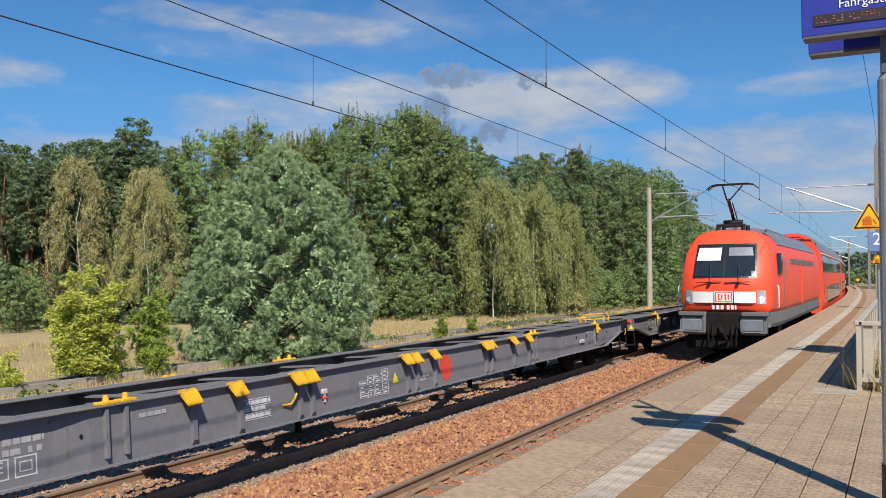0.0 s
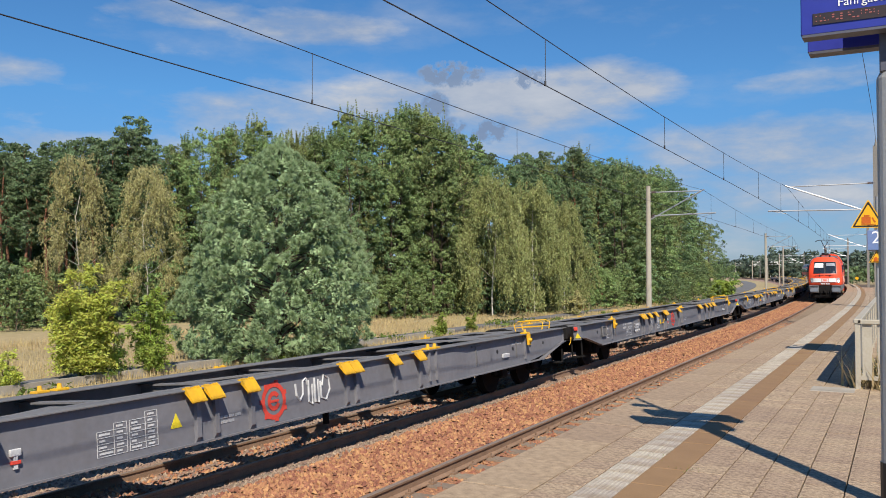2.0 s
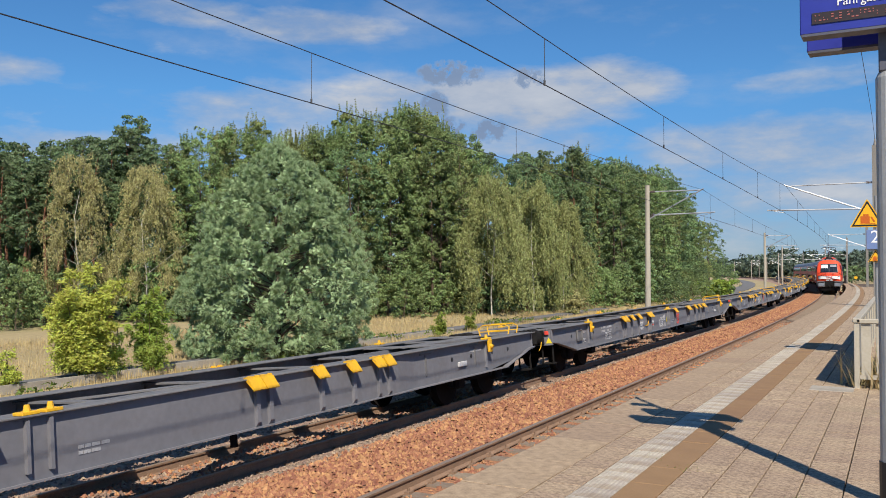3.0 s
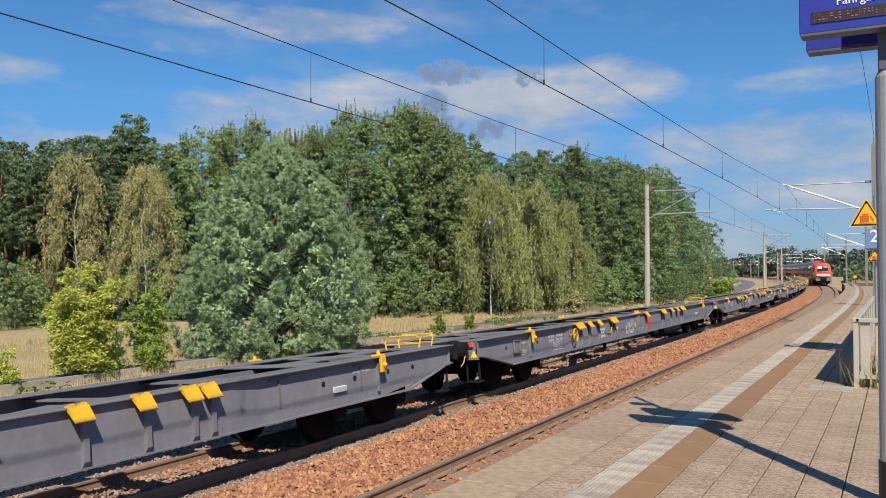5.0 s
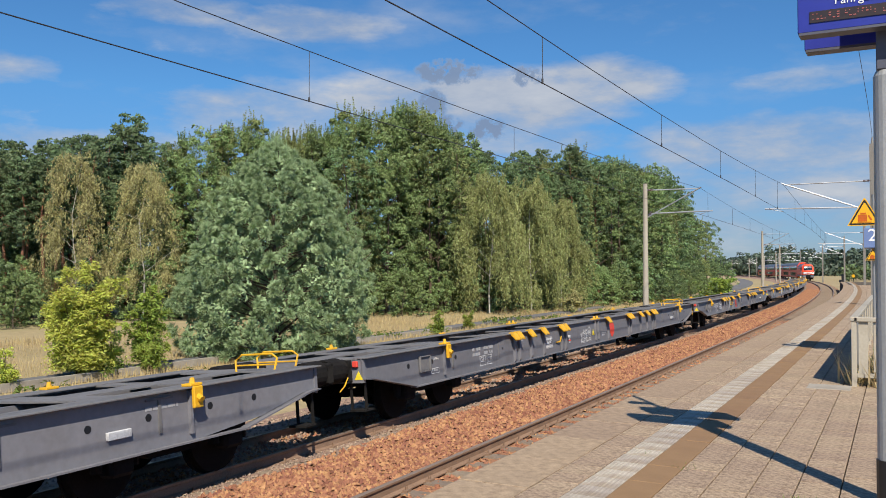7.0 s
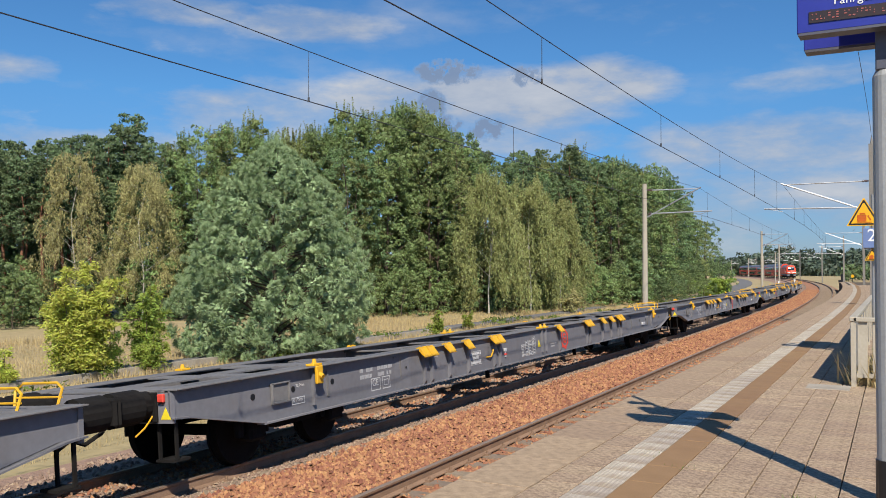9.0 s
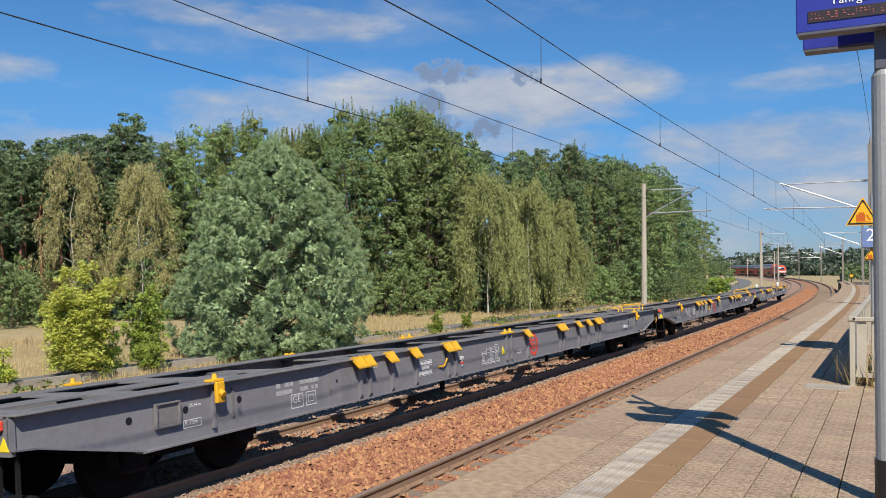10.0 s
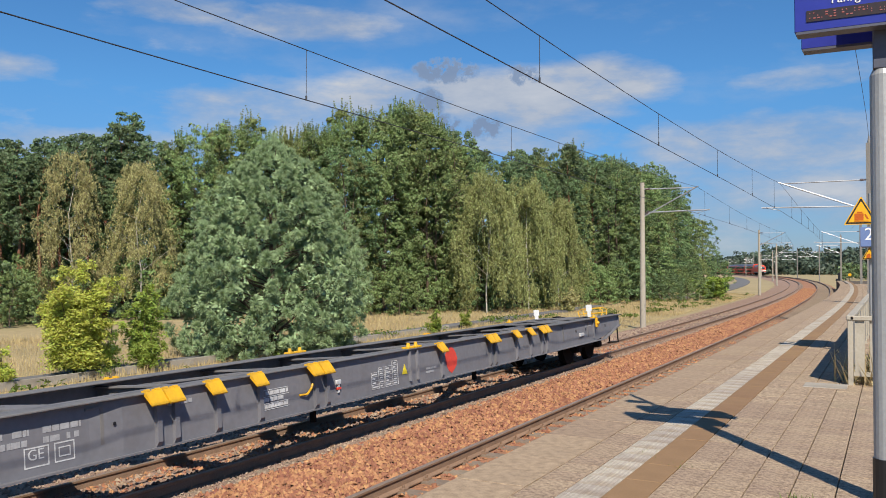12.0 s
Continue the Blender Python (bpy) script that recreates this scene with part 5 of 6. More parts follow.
tube(bm, (0, 0, -0.6), (0, 0, 1.9), 0.05)
part("post", bm, M_BLACK, t)
bm = bmesh.new()
tube(bm, (0, -0.08, 1.75), (0, -0.04, 1.75), 0.22, seg=18)
part("disc", bm, M_YSIGN, t)
t = thing("end_barrier", "dark barrier post at the platform's end", "barrier", pose(*on_line(129, -2.7)))
bm = bmesh.new()
box(bm, (-0.15, -0.08, 0.9), (0.15, 0.08, 2.0), 0.02)
box(bm, (-0.45, -0.06, 0.9), (-0.1, 0.06, 1.25), 0.02)
part("board", bm, M_BLACK, t)
# ---- the container wagons ----
HALF = 12.30          # half the length of a wagon's frame
PITCH = 25.81         # from wagon to wagon, over the buffers


def bars(bm, x, y0, y1, z0, z1, rows, rnd, fill=0.7, t=0.004):
    """Rows of broken bars in place of small stencilled writing."""
    h = (z1 - z0) / rows
    for r in range(rows):
        y = y0
        while y < y1 - 0.01:
            w = min(rnd.uniform(0.04, 0.14), y1 - y)
            if rnd.random() < fill:
                box(bm, (x, y, z0 + r * h + h * 0.2), (x + t, y + w * 0.85, z0 + r * h + h * 0.8))
            y += w


def frame_ring(bm, x, y0, y1, z0, z1, w=0.014, t=0.004):
    """A thin rectangular painted frame on the wagon's side."""
    o = [bm.verts.new((x + t, y, z)) for y, z in ((y0, z0), (y1, z0), (y1, z1), (y0, z1))]
    i = [bm.verts.new((x + t, y, z)) for y, z in ((y0 + w, z0 + w), (y1 - w, z0 + w), (y1 - w, z1 - w), (y0 + w, z1 - w))]
    for k in range(4):
        bm.faces.new((o[k], o[(k + 1) % 4], i[(k + 1) % 4], i[k]))


def ring(bm, x, y, z, r0, r1, t=0.005, seg=28, a0=0.0, a1=6.2832):
    """A flat ring on the wagon's side."""
    n = seg
    full = a1 - a0 > 6.28
    pts = []
    for i in range(n + (0 if full else 1)):
        a = a0 + (a1 - a0) * i / n
        pts.append([bm.verts.new((x + t, y + r * math.cos(a), z + r * math.sin(a))) for r in (r0, r1)])
    m = len(pts)
    for i in range(m if full else m - 1):
        j = (i + 1) % m
        bm.faces.new((pts[i][0], pts[i][1], pts[j][1], pts[j][0]))


def build_wagon(us, raised, emblem, mark, panels, load, wheel, solid):
    """us: folded locks; raised: twist locks; all places in metres from the wagon's rear end."""
    rnd = random.Random(77)
    t = thing("container_wagon", "empty dark grey container flat wagon with yellow folding locks", "freight wagon", group="wagons of the freight train")
    ZT, ZB, ZE = 1.20, 0.54, 0.86
    XE = 1.26
    for sx in (1, -1):
        bm = bmesh.new()
        # the web stands back at both ends, so that the flange shades it there
        ya, yb = HALF - 19.15, HALF - 6.0
        prism(bm, [(ya, ZB + 0.02), (ya, ZT - 0.012), (yb, ZT - 0.012), (yb, ZB + 0.02)], "x", sx * 1.285, sx * 1.305)
        prism(bm, [(-HALF, ZE), (-HALF, ZT - 0.012), (ya - 0.4, ZT - 0.012), (ya - 0.4, ZB + 0.02), (-HALF + 1.6, ZB + 0.02), (-HALF + 0.25, ZE - 0.02)], "x", sx * 1.24, sx * XE)
        prism(bm, [(yb + 0.6, ZB + 0.02), (yb + 0.6, ZT - 0.012), (HALF, ZT - 0.012), (HALF, ZE), (HALF - 0.3, ZE - 0.01), (HALF - 1.2, ZB + 0.12), (HALF - 2.3, ZB + 0.02)], "x", sx * 1.24, sx * XE)
        for y0, y1 in ((ya, ya - 0.4), (yb, yb + 0.6)):
            prism(bm, [(sx * 1.285, y0), (sx * 1.305, y0), (sx * XE, y1), (sx * 1.24, y1)], "z", ZB + 0.02, ZT - 0.012)
        girder = part("side_girder", bm, M_WAGON, t)
        bm = bmesh.new()
        box(bm, (sx * 0.92, -HALF, ZT - 0.02), (sx * 1.375, HALF, ZT), 0.004)
        part("top_flange", bm, M_WAGTOP, girder, "dusty top flange")
        bm = bmesh.new()
        box(bm, (sx * 1.22, -HALF + 1.55, ZB), (sx * 1.345, HALF - 1.55, ZB + 0.02))
        for e in (-1, 1):
            for (ya, za), (yb, zb) in ((((HALF - 1.6), ZB + 0.01), ((HALF - 0.25), ZE - 0.03)), (((HALF - 0.25), ZE - 0.03), (HALF, ZE - 0.01))):
                v = [bm.verts.new((x, e * y, z)) for x, y, z in ((sx * 1.22, ya, za), (sx * 1.345, ya, za), (sx * 1.345, yb, zb), (sx * 1.22, yb, zb))]
                w = [bm.verts.new(p.co + Vector((0, 0, 0.02))) for p in v]
                bm.faces.new(v)
                bm.faces.new(w)
                for i in range(4):
                    bm.faces.new((v[i], v[(i + 1) % 4], w[(i + 1) % 4], w[i]))
        part("bottom_flange", bm, M_WAGON, girder)
    # inner longitudinals, cross beams, diagonals
    for sx in (1, -1):
        for y0, y1 in ((-HALF + 0.1, -HALF + 5.2), (HALF - 5.2, HALF - 0.1)):
            bm = bmesh.new()
            box(bm, (sx * 0.34, y0, 0.86), (sx * 0.40, y1, 1.14))
            part("centre_sill", bm, M_WAGON, t)
    for y in (-9.2, -7.1, -5.0, -2.9, -0.9, 1.1, 3.2, 5.3, 7.3, 9.3):
        bm = bmesh.new()
        w = 0.16 if abs(y) < 6 else 0.4
        box(bm, (-1.28, y - w / 2, 1.10), (1.28, y + w / 2, 1.125))
        box(bm, (-1.28, y - 0.02, 0.72), (1.28, y + 0.02, 1.10))
        part("cross_beam", bm, M_WAGTOP, t)
    for y0 in (-5.0, 1.1):
        bm = bmesh.new()
        for a in (1, -1):
            v = [(a * 1.2, y0), (a * 1.2 - a * 0.25, y0), (-a * 0.2 - a * 0.25, y0 + 3.9), (-a * 0.2, y0 + 3.9)]
            prism(bm, v if a > 0 else v[::-1], "z", 1.07, 1.09)
        part("diagonal_brace", bm, M_WAGTOP, t)
    for e in (-1, 1):
        # end decks with long holes
        deck = None
        for x0, x1, y0, y1 in ((-0.95, 0.95, HALF - 0.5, HALF), (-1.18, -0.95, 8.6, HALF), (0.95, 1.18, 8.6, HALF), (-0.25, 0.25, 9.1, HALF - 0.5), (-0.95, 0.95, 8.6, 9.1), (-0.95, -0.25, 10.25, 10.6), (0.25, 0.95, 10.25, 10.6)):
            bm = bmesh.new()
            box(bm, (x0, e * y0, 1.165), (x1, e * y1, 1.185))
            o = part("deck_plate", bm, M_WAGTOP, t)
            deck = deck or o
        # added plate under the deck: stops the sun, so that the holes look dark
        bm = bmesh.new()
        box(bm, (-1.20, e * 7.9, 0.93), (1.20, e * (HALF - 0.08), 0.95))
        part("bolster_plate", bm, M_UNDER, t)
        bm = bmesh.new()
        box(bm, (-1.28, e * (HALF - 0.06), 0.80), (1.28, e * HALF, 1.16))
        part("headstock", bm, M_WAGON, t)
        yy = e * HALF
        for x in (-0.875, 0.875):
            bm = bmesh.new()
            box(bm, (x - 0.2, yy, 0.82), (x + 0.2, yy + e * 0.04, 1.17), 0.01)
            tube(bm, (x, yy, 1.02), (x, yy + e * 0.40, 1.02), 0.165, seg=16)
            tube(bm, (x, yy + e * 0.18, 1.02), (x, yy + e * 0.55, 1.02), 0.205, seg=18)
            buf = part("buffer", bm, M_UNDER, t)
            bm = bmesh.new()
            box(bm, (x - 0.24, yy + e * 0.545, 0.85), (x + 0.24, yy + e * 0.61, 1.19), 0.035)
            part("buffer_head", bm, M_UNDER, buf)
        bm = bmesh.new()
        box(bm, (-0.06, e * HALF, 0.98), (0.06, e * (HALF + 0.60), 1.06))
        part("coupling", bm, M_UNDER, t)
        for q in (1, -1):
            bm = bmesh.new()
            polytube(bm, [(q * 0.32, e * HALF, 0.95), (q * 0.33, e * (HALF + 0.2), 0.72), (q * 0.30, e * (HALF + 0.42), 0.62), (q * 0.28, e * (HALF + 0.6), 0.70)], 0.028)
            part("brake_hose", bm, M_UNDER, t)
        bm = bmesh.new()
        for k in (0.95, 1.22):
            box(bm, (k, e * (HALF - 0.12), 0.36), (k + 0.03, e * (HALF - 0.08), 0.85))
        box(bm, (0.95, e * (HALF - 0.3), 0.34), (1.25, e * (HALF - 0.04), 0.37))
        part("step", bm, M_UNDER, t)
    # yellow hand rails over one end
    for yy in (HALF + 0.02, HALF - 0.46):
        bm = bmesh.new()
        x = 0.2
        polytube(bm, [(x, yy - 0.04, 1.16), (x - 0.06, yy + 0.02, 1.34), (x + 0.04, yy + 0.05, 1.42), (x + 0.60, yy + 0.05, 1.42), (x + 0.72, yy + 0.02, 1.36), (x + 0.70, yy - 0.04, 1.16)], 0.016)
        polytube(bm, [(x - 0.04, yy + 0.01, 1.27), (x + 0.72, yy + 0.01, 1.27)], 0.012)
        part("hand_rail", bm, M_YELLOW, t, "yellow tubular hand rail")
    # folding container locks and the ribs under them
    bm = bmesh.new()
    prism(bm, [(0.0, 0.0), (0.03, 0.01), (0.135, -0.145), (0.125, -0.158), (0.0, -0.03)], "y", -0.122, 0.122)
    for k in (-0.075, 0.075):
        tube(bm, (0.005, k - 0.035, 0.012), (0.005, k + 0.035, 0.012), 0.022, seg=8)
        box(bm, (-0.06, k - 0.025, 0.0), (0.01, k + 0.025, 0.02))
    flap = part("folding_lock", bm, M_YELLOW, t, "yellow folding container lock")
    bm = bmesh.new()
    prism(bm, [(0.0, -0.02), (0.055, -0.05), (0.055, -0.56), (0.0, -0.64)], "y", -0.035, 0.035)
    rib = part("rib", bm, M_WAGON, t)
    first = True
    for u in us:
        for sx in (1, -1) if u in (us[3], us[-3]) else (1,):
            m = pose(sx * 1.36, HALF - u, ZT, 0, 0, 0 if sx > 0 else 180)
            m2 = pose(sx * 1.305, HALF - u + 0.1 * sx, ZT - 0.02, 0, 0, 0 if sx > 0 else 180)
            if first:
                flap.matrix_basis, rib.matrix_basis = m, m2
                first = False
                continue
            o = new("folding_lock", flap.data)
            o.parent, o.matrix_basis = t, m
            tagged(o, "yellow folding container lock")
            o = new("rib", rib.data)
            o.parent, o.matrix_basis = t, m2
    # raised twist locks
    for u, sx in [(u, 1) for u in raised] + [(12.9, -1), (12.6, -1), (2.5, 1), (21.84, 1), (2.5, -1), (21.84, -1)]:
        bm = bmesh.new()
        y = HALF - u
        box(bm, (sx * 1.22, y - 0.10, ZT), (sx * 1.37, y + 0.10, ZT + 0.035), 0.006)
        tube(bm, (sx * 1.30, y, ZT), (sx * 1.30, y, ZT + 0.10), 0.045, 0.025)
        if u < 5 or u > 20:
            box(bm, (sx * 1.35, y - 0.075, ZT - 0.26), (sx * 1.40, y + 0.075, ZT), 0.01)
            tube(bm, (sx * 1.38, y, ZT - 0.12), (sx * 1.45, y, ZT - 0.16), 0.04)
        part("twist_lock", bm, M_YELLOW, t, "yellow twist lock")
        bm = bmesh.new()
        xr = XE if u < 5 or u > 20 else 1.305
        box(bm, (sx * xr, y - 0.05, ZB + 0.1), (sx * (xr + 0.05), y - 0.01, ZT - 0.05))
        part("rib", bm, M_WAGON, t)
    # stencils and emblem
    X = 1.307
    bm = bmesh.new()
    # two ruled tables, the second one taller
    for (ua, ub), rows in zip(panels, (5, 6)):
        ya, yb = HALF - ua, HALF - ub
        z1 = 0.64 + 0.066 * rows
        for k in range(rows + 1):
            box(bm, (X, ya if k < rows else yb - 0.18, 0.64 + 0.066 * k - 0.003), (X + 0.004, yb, 0.64 + 0.066 * k + 0.003))
        for y in (ya, yb - 0.18, yb - 0.006):
            box(bm, (X + 0.0005, y, 0.64), (X + 0.0045, y + 0.006, z1 - (0.066 if y == ya else 0)))
        for k in range(rows):
            for y0, w in ((ya + 0.03, rnd.uniform(0.06, 0.2)), (yb - 0.14, rnd.uniform(0.05, 0.1))):
                if k < rows - 1 or y0 > ya + 0.1:
                    box(bm, (X, y0, 0.662 + 0.066 * k), (X + 0.004, y0 + w, 0.684 + 0.066 * k))
    part("data_panel", bm, M_WAGWHITE, t, "worn white stencilled data panel")["kind"] = "stuff"
    bm = bmesh.new()
    XL = X
    bars(bm, XL, HALF - load, HALF - load + 0.6, 0.70, 0.96, 3, rnd, 0.9)
    for z in (0.70, 0.78, 0.87, 0.96):
        box(bm, (XL, HALF - load, z - 0.004), (XL + 0.004, HALF - load + 0.6, z + 0.004))
    part("load_table", bm, M_WAGWHITE, t, "white stencilled load table")
    for u0, u1, z0, z1, rows in ((20.75, 20.25, 0.84, 1.04, 2), (20.1, 19.65, 0.84, 1.04, 2), (12.35, 11.9, 0.70, 0.88, 3), (18.5, 18.1, 0.98, 1.06, 1), (3.2, 2.7, 0.98, 1.05, 1)):
        bm = bmesh.new()
        bars(bm, XE if u1 > 19.4 or u0 < 5 else X, HALF - u0, HALF - u1, z0, z1, rows, rnd, 0.7)
        part("stencil", bm, M_FAINT, t, "worn white stencilled marks")["kind"] = "stuff"
    for y0, y1, inner in ((HALF - 20.32, HALF - 20.04, False), (HALF - 19.98, HALF - 19.74, True)):
        bm = bmesh.new()
        frame_ring(bm, XE, y0, y1, 0.64, 0.84)
        fr = part("framed_mark", bm, M_WAGWHITE, t, "white framed stencil mark")
        if inner:
            bm = bmesh.new()
            frame_ring(bm, XE, y0 + 0.05, y1 - 0.05, 0.69, 0.79, 0.012)
            part("inner_frame", bm, M_WAGWHITE, fr)
        else:
            text_part("lettering", "GE", 0.15, Matrix(((0, 0, 1, XE + 0.002), (1, 0, 0, y0 + 0.04), (0, 1, 0, 0.685), (0, 0, 0, 1))), M_WAGWHITE, t, "white stencilled lettering")
    bm = bmesh.new()
    y = HALF - emblem
    if solid:
        # sprayed over to a worn solid blot
        pts = [(y + r * math.cos(k * 0.5236), 0.86 + r * math.sin(k * 0.5236)) for k, r in enumerate((0.26, 0.24, 0.24, 0.25, 0.22, 0.25, 0.23, 0.21, 0.23, 0.25, 0.22, 0.24))]
        prism(bm, pts, "x", X, X + 0.004)
    else:
        ring(bm, X, y, 0.86, 0.185, 0.25)
        ring(bm, X, y, 0.86, 0.07, 0.13, a0=0.6, a1=5.9)
        box(bm, (X, y - 0.10, 0.84), (X + 0.005, y + 0.10, 0.875))
        for k in range(7):
            a = 0.4 + k * 0.9
            box(bm, (X, y + 0.25 * math.cos(a) - 0.035, 0.86 + 0.25 * math.sin(a) - 0.03), (X + 0.006, y + 0.25 * math.cos(a) + 0.035, 0.86 + 0.25 * math.sin(a) + 0.03))
    part("emblem", bm, M_WAGRED, t, "round red emblem of plain rings")
    bm = bmesh.new()
    y = HALF - mark
    prism(bm, [(y - 0.09, 0.78), (y + 0.09, 0.78), (y, 0.95)], "x", X, X + 0.004)
    part("warning_mark", bm, M_MARK, t, "yellow warning triangle")
    bm = bmesh.new()
    prism(bm, [(1.11, 0.85), (1.27, 0.85), (1.19, 0.99)], "y", -HALF - 0.006, -HALF - 0.001)
    part("warning_mark", bm, M_MARK, t, "yellow warning triangle")
    holes = {}
    for u in (23.16, 22.31, 21.37, 3.98, 3.16, 2.18, 1.37, 19.26):
        r = 0.045 if u > 19.5 or u < 4.5 else 0.02
        if r not in holes:
            bm = bmesh.new()
            tube(bm, (-0.002, 0, 0), (0.003, 0, 0), r, seg=14)
            o = part("drain_hole", bm, M_BLACK, t, "dark round drain hole")
            holes[r] = o.data
        else:
            o = tagged(new("drain_hole", holes[r]), "dark round drain hole")
            o.parent = t
        o.matrix_basis = pose(XE if u > 19.6 or u < 5.4 else X, HALF - u, 0.92)
    # small red and white handle, and a yellow changeover lever
    bm = bmesh.new()
    box(bm, (X, HALF - 15.16, 0.84), (X + 0.03, HALF - 15.04, 0.91), 0.006)
    box(bm, (X, HALF - 15.12, 0.72), (X + 0.025, HALF - 15.08, 0.84))
    part("brake_handle", bm, M_WAGWHITE, t, "small white brake handle")
    bm = bmesh.new()
    box(bm, (X + 0.002, HALF - 15.15, 0.765), (X + 0.034, HALF - 15.05, 0.80), 0.004)
    part("handle_band", bm, M_WAGRED, t, "red band")
    bm = bmesh.new()
    polytube(bm, [(X + 0.01, HALF - 16.05, 0.80), (X + 0.05, HALF - 15.92, 0.80), (X + 0.05, HALF - 15.82, 0.87), (X + 0.05, HALF - 15.78, 0.93)], 0.016)
    part("changeover_lever", bm, M_YELLOW, t, "yellow changeover lever")
    # brake hand wheel
    if wheel:
        bm = bmesh.new()
        y, z = HALF - 19.1, 0.93
        pts = [(1.42, y + 0.16 * math.cos(k * 0.4488), z + 0.16 * math.sin(k * 0.4488)) for k in range(15)]
        polytube(bm, pts, 0.018)
        for k in range(4):
            a = k * 1.5708 + 0.4
            tube(bm, (1.40, y, z), (1.42, y + 0.16 * math.cos(a), z + 0.16 * math.sin(a)), 0.012, seg=5)
        tube(bm, (1.30, y, z), (1.43, y, z), 0.03)
        part("hand_wheel", bm, M_YELLOW, t, "yellow brake hand wheel")
    bm = bmesh.new()
    box(bm, (XE, HALF - 22.8, 0.79), (XE + 0.03, HALF - 22.45, 1.04), 0.006)
    for y0, y1, z0, z1 in ((22.82, 22.79, 0.78, 1.05), (22.46, 22.43, 0.78, 1.05), (22.82, 22.43, 0.77, 0.795), (22.82, 22.43, 1.035, 1.055)):
        box(bm, (XE + 0.02, HALF - y0, z0), (XE + 0.06, HALF - y1, z1), 0.003)
    part("label_holder", bm, M_WAGTOP, t, "framed grey label holder")
    bm = bmesh.new()
    frame_ring(bm, XE, HALF - 22.36, HALF - 22.06, 0.70, 0.80, 0.012)
    text_part("lettering", "25,94 m", 0.06, Matrix(((0, 0, 1, XE + 0.002), (1, 0, 0, HALF - 22.25), (0, 1, 0, 0.93), (0, 0, 0, 1))), M_WAGWHITE, t, "white stencilled lettering")
    text_part("lettering", "R 75m", 0.085, Matrix(((0, 0, 1, XE + 0.002), (1, 0, 0, HALF - 22.335), (0, 1, 0, 0.722), (0, 0, 0, 1))), M_WAGWHITE, t, "white stencilled lettering")
    part("framed_mark", bm, M_WAGWHITE, t, "white framed stencil mark")
    bm = bmesh.new()
    box(bm, (XE, HALF - 3.76, 0.76), (XE + 0.045, HALF - 3.44, 0.85), 0.006)
    part("label_plate", bm, M_WAGWHITE, t, "small pale label plate")
    bm = bmesh.new()
    box(bm, (1.10, -HALF - 0.05, 1.05), (1.20, -HALF, 1.15), 0.012)
    part("tail_lamp_bracket", bm, M_WAGRED, t, "small red lamp bracket")
    bm = bmesh.new()
    polytube(bm, [(1.0, -HALF, 0.92), (1.02, -HALF - 0.1, 0.84), (1.05, -HALF - 0.2, 0.78), (1.05, -HALF - 0.34, 0.70)], 0.011)
    part("release_handle", bm, M_YELLOW, t, "yellow release handle")
    # brake gear under the frame
    bm = bmesh.new()
    box(bm, (-0.5, -2.0, 0.52), (0.35, -0.6, 0.80), 0.05)
    tube(bm, (-0.2, 0.4, 0.72), (-0.2, 1.7, 0.72), 0.17, seg=12)
    tube(bm, (0.3, -7, 0.66), (0.3, 7, 0.66), 0.03, seg=6)
    for y in (-3.0, 2.6):
        box(bm, (0.9, y, 0.30), (0.98, y + 0.06, 0.60))
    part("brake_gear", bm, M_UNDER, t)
    # bogies
    for yc in (-9.75, 9.75):
        bm = bmesh.new()
        for sx in (1, -1):
            prism(bm, [(yc - 1.35, 0.62), (yc - 0.9, 0.66), (yc - 0.45, 0.42), (yc + 0.45, 0.42), (yc + 0.9, 0.66), (yc + 1.35, 0.62), (yc + 1.35, 0.78), (yc + 0.5, 0.80), (yc - 0.5, 0.80), (yc - 1.35, 0.78)],
                  "x", sx * 0.95, sx * 1.07)
            for e in (-0.9, 0.9):
                box(bm, (sx * 0.93, yc + e - 0.17, 0.32), (sx * 1.16, yc + e + 0.17, 0.64), 0.04)
                for q in (-0.25, 0.25):
                    tube(bm, (sx * 1.02, yc + e + q, 0.40), (sx * 1.02, yc + e + q, 0.68), 0.07, seg=8)
        box(bm, (-1.05, yc - 0.25, 0.50), (1.05, yc + 0.25, 0.82), 0.03)
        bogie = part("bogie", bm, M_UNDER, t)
        for e in (-0.9, 0.9):
            bm = bmesh.new()
            for sx in (1, -1):
                tube(bm, (sx * 0.69, yc + e, 0.46), (sx * 0.82, yc + e, 0.46), 0.455, seg=28)
                tube(bm, (sx * 0.67, yc + e, 0.46), (sx * 0.70, yc + e, 0.46), 0.485, seg=28)
            tube(bm, (-0.8, yc + e, 0.46), (0.8, yc + e, 0.46), 0.08, seg=10)
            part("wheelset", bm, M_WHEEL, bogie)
    return t


WAGON_SPEED, TAIL_AT_END = 27.846, 26.23
FRONT, REAR = [18.77, 18.5], [9.72, 9.46, 8.31, 7.48]
BACK = [6.76, 6.45]
MID = [17.81, 17.0, 15.78, 15.5]
A_PANELS, B_PANELS = ((14.16, 13.76), (13.73, 13.33)), ((17.74, 17.3), (16.77, 16.36))
wagon_a = build_wagon(FRONT + MID + [11.87] + REAR + BACK, [12.91, 12.65], 11.36, 13.1, A_PANELS, 16.88, False, True)
wagon_b = build_wagon(FRONT + MID + [13.49] + REAR + BACK, [12.91, 12.65], 14.28, 16.15, B_PANELS, 19.5, False, False)
wagon_c = build_wagon(FRONT + MID + [11.87] + REAR + BACK, [12.91, 12.65], 11.36, 13.1, A_PANELS, 16.88, True, True)
tagged(wagon_c, "empty dark grey container flat wagon with yellow brake wheel")
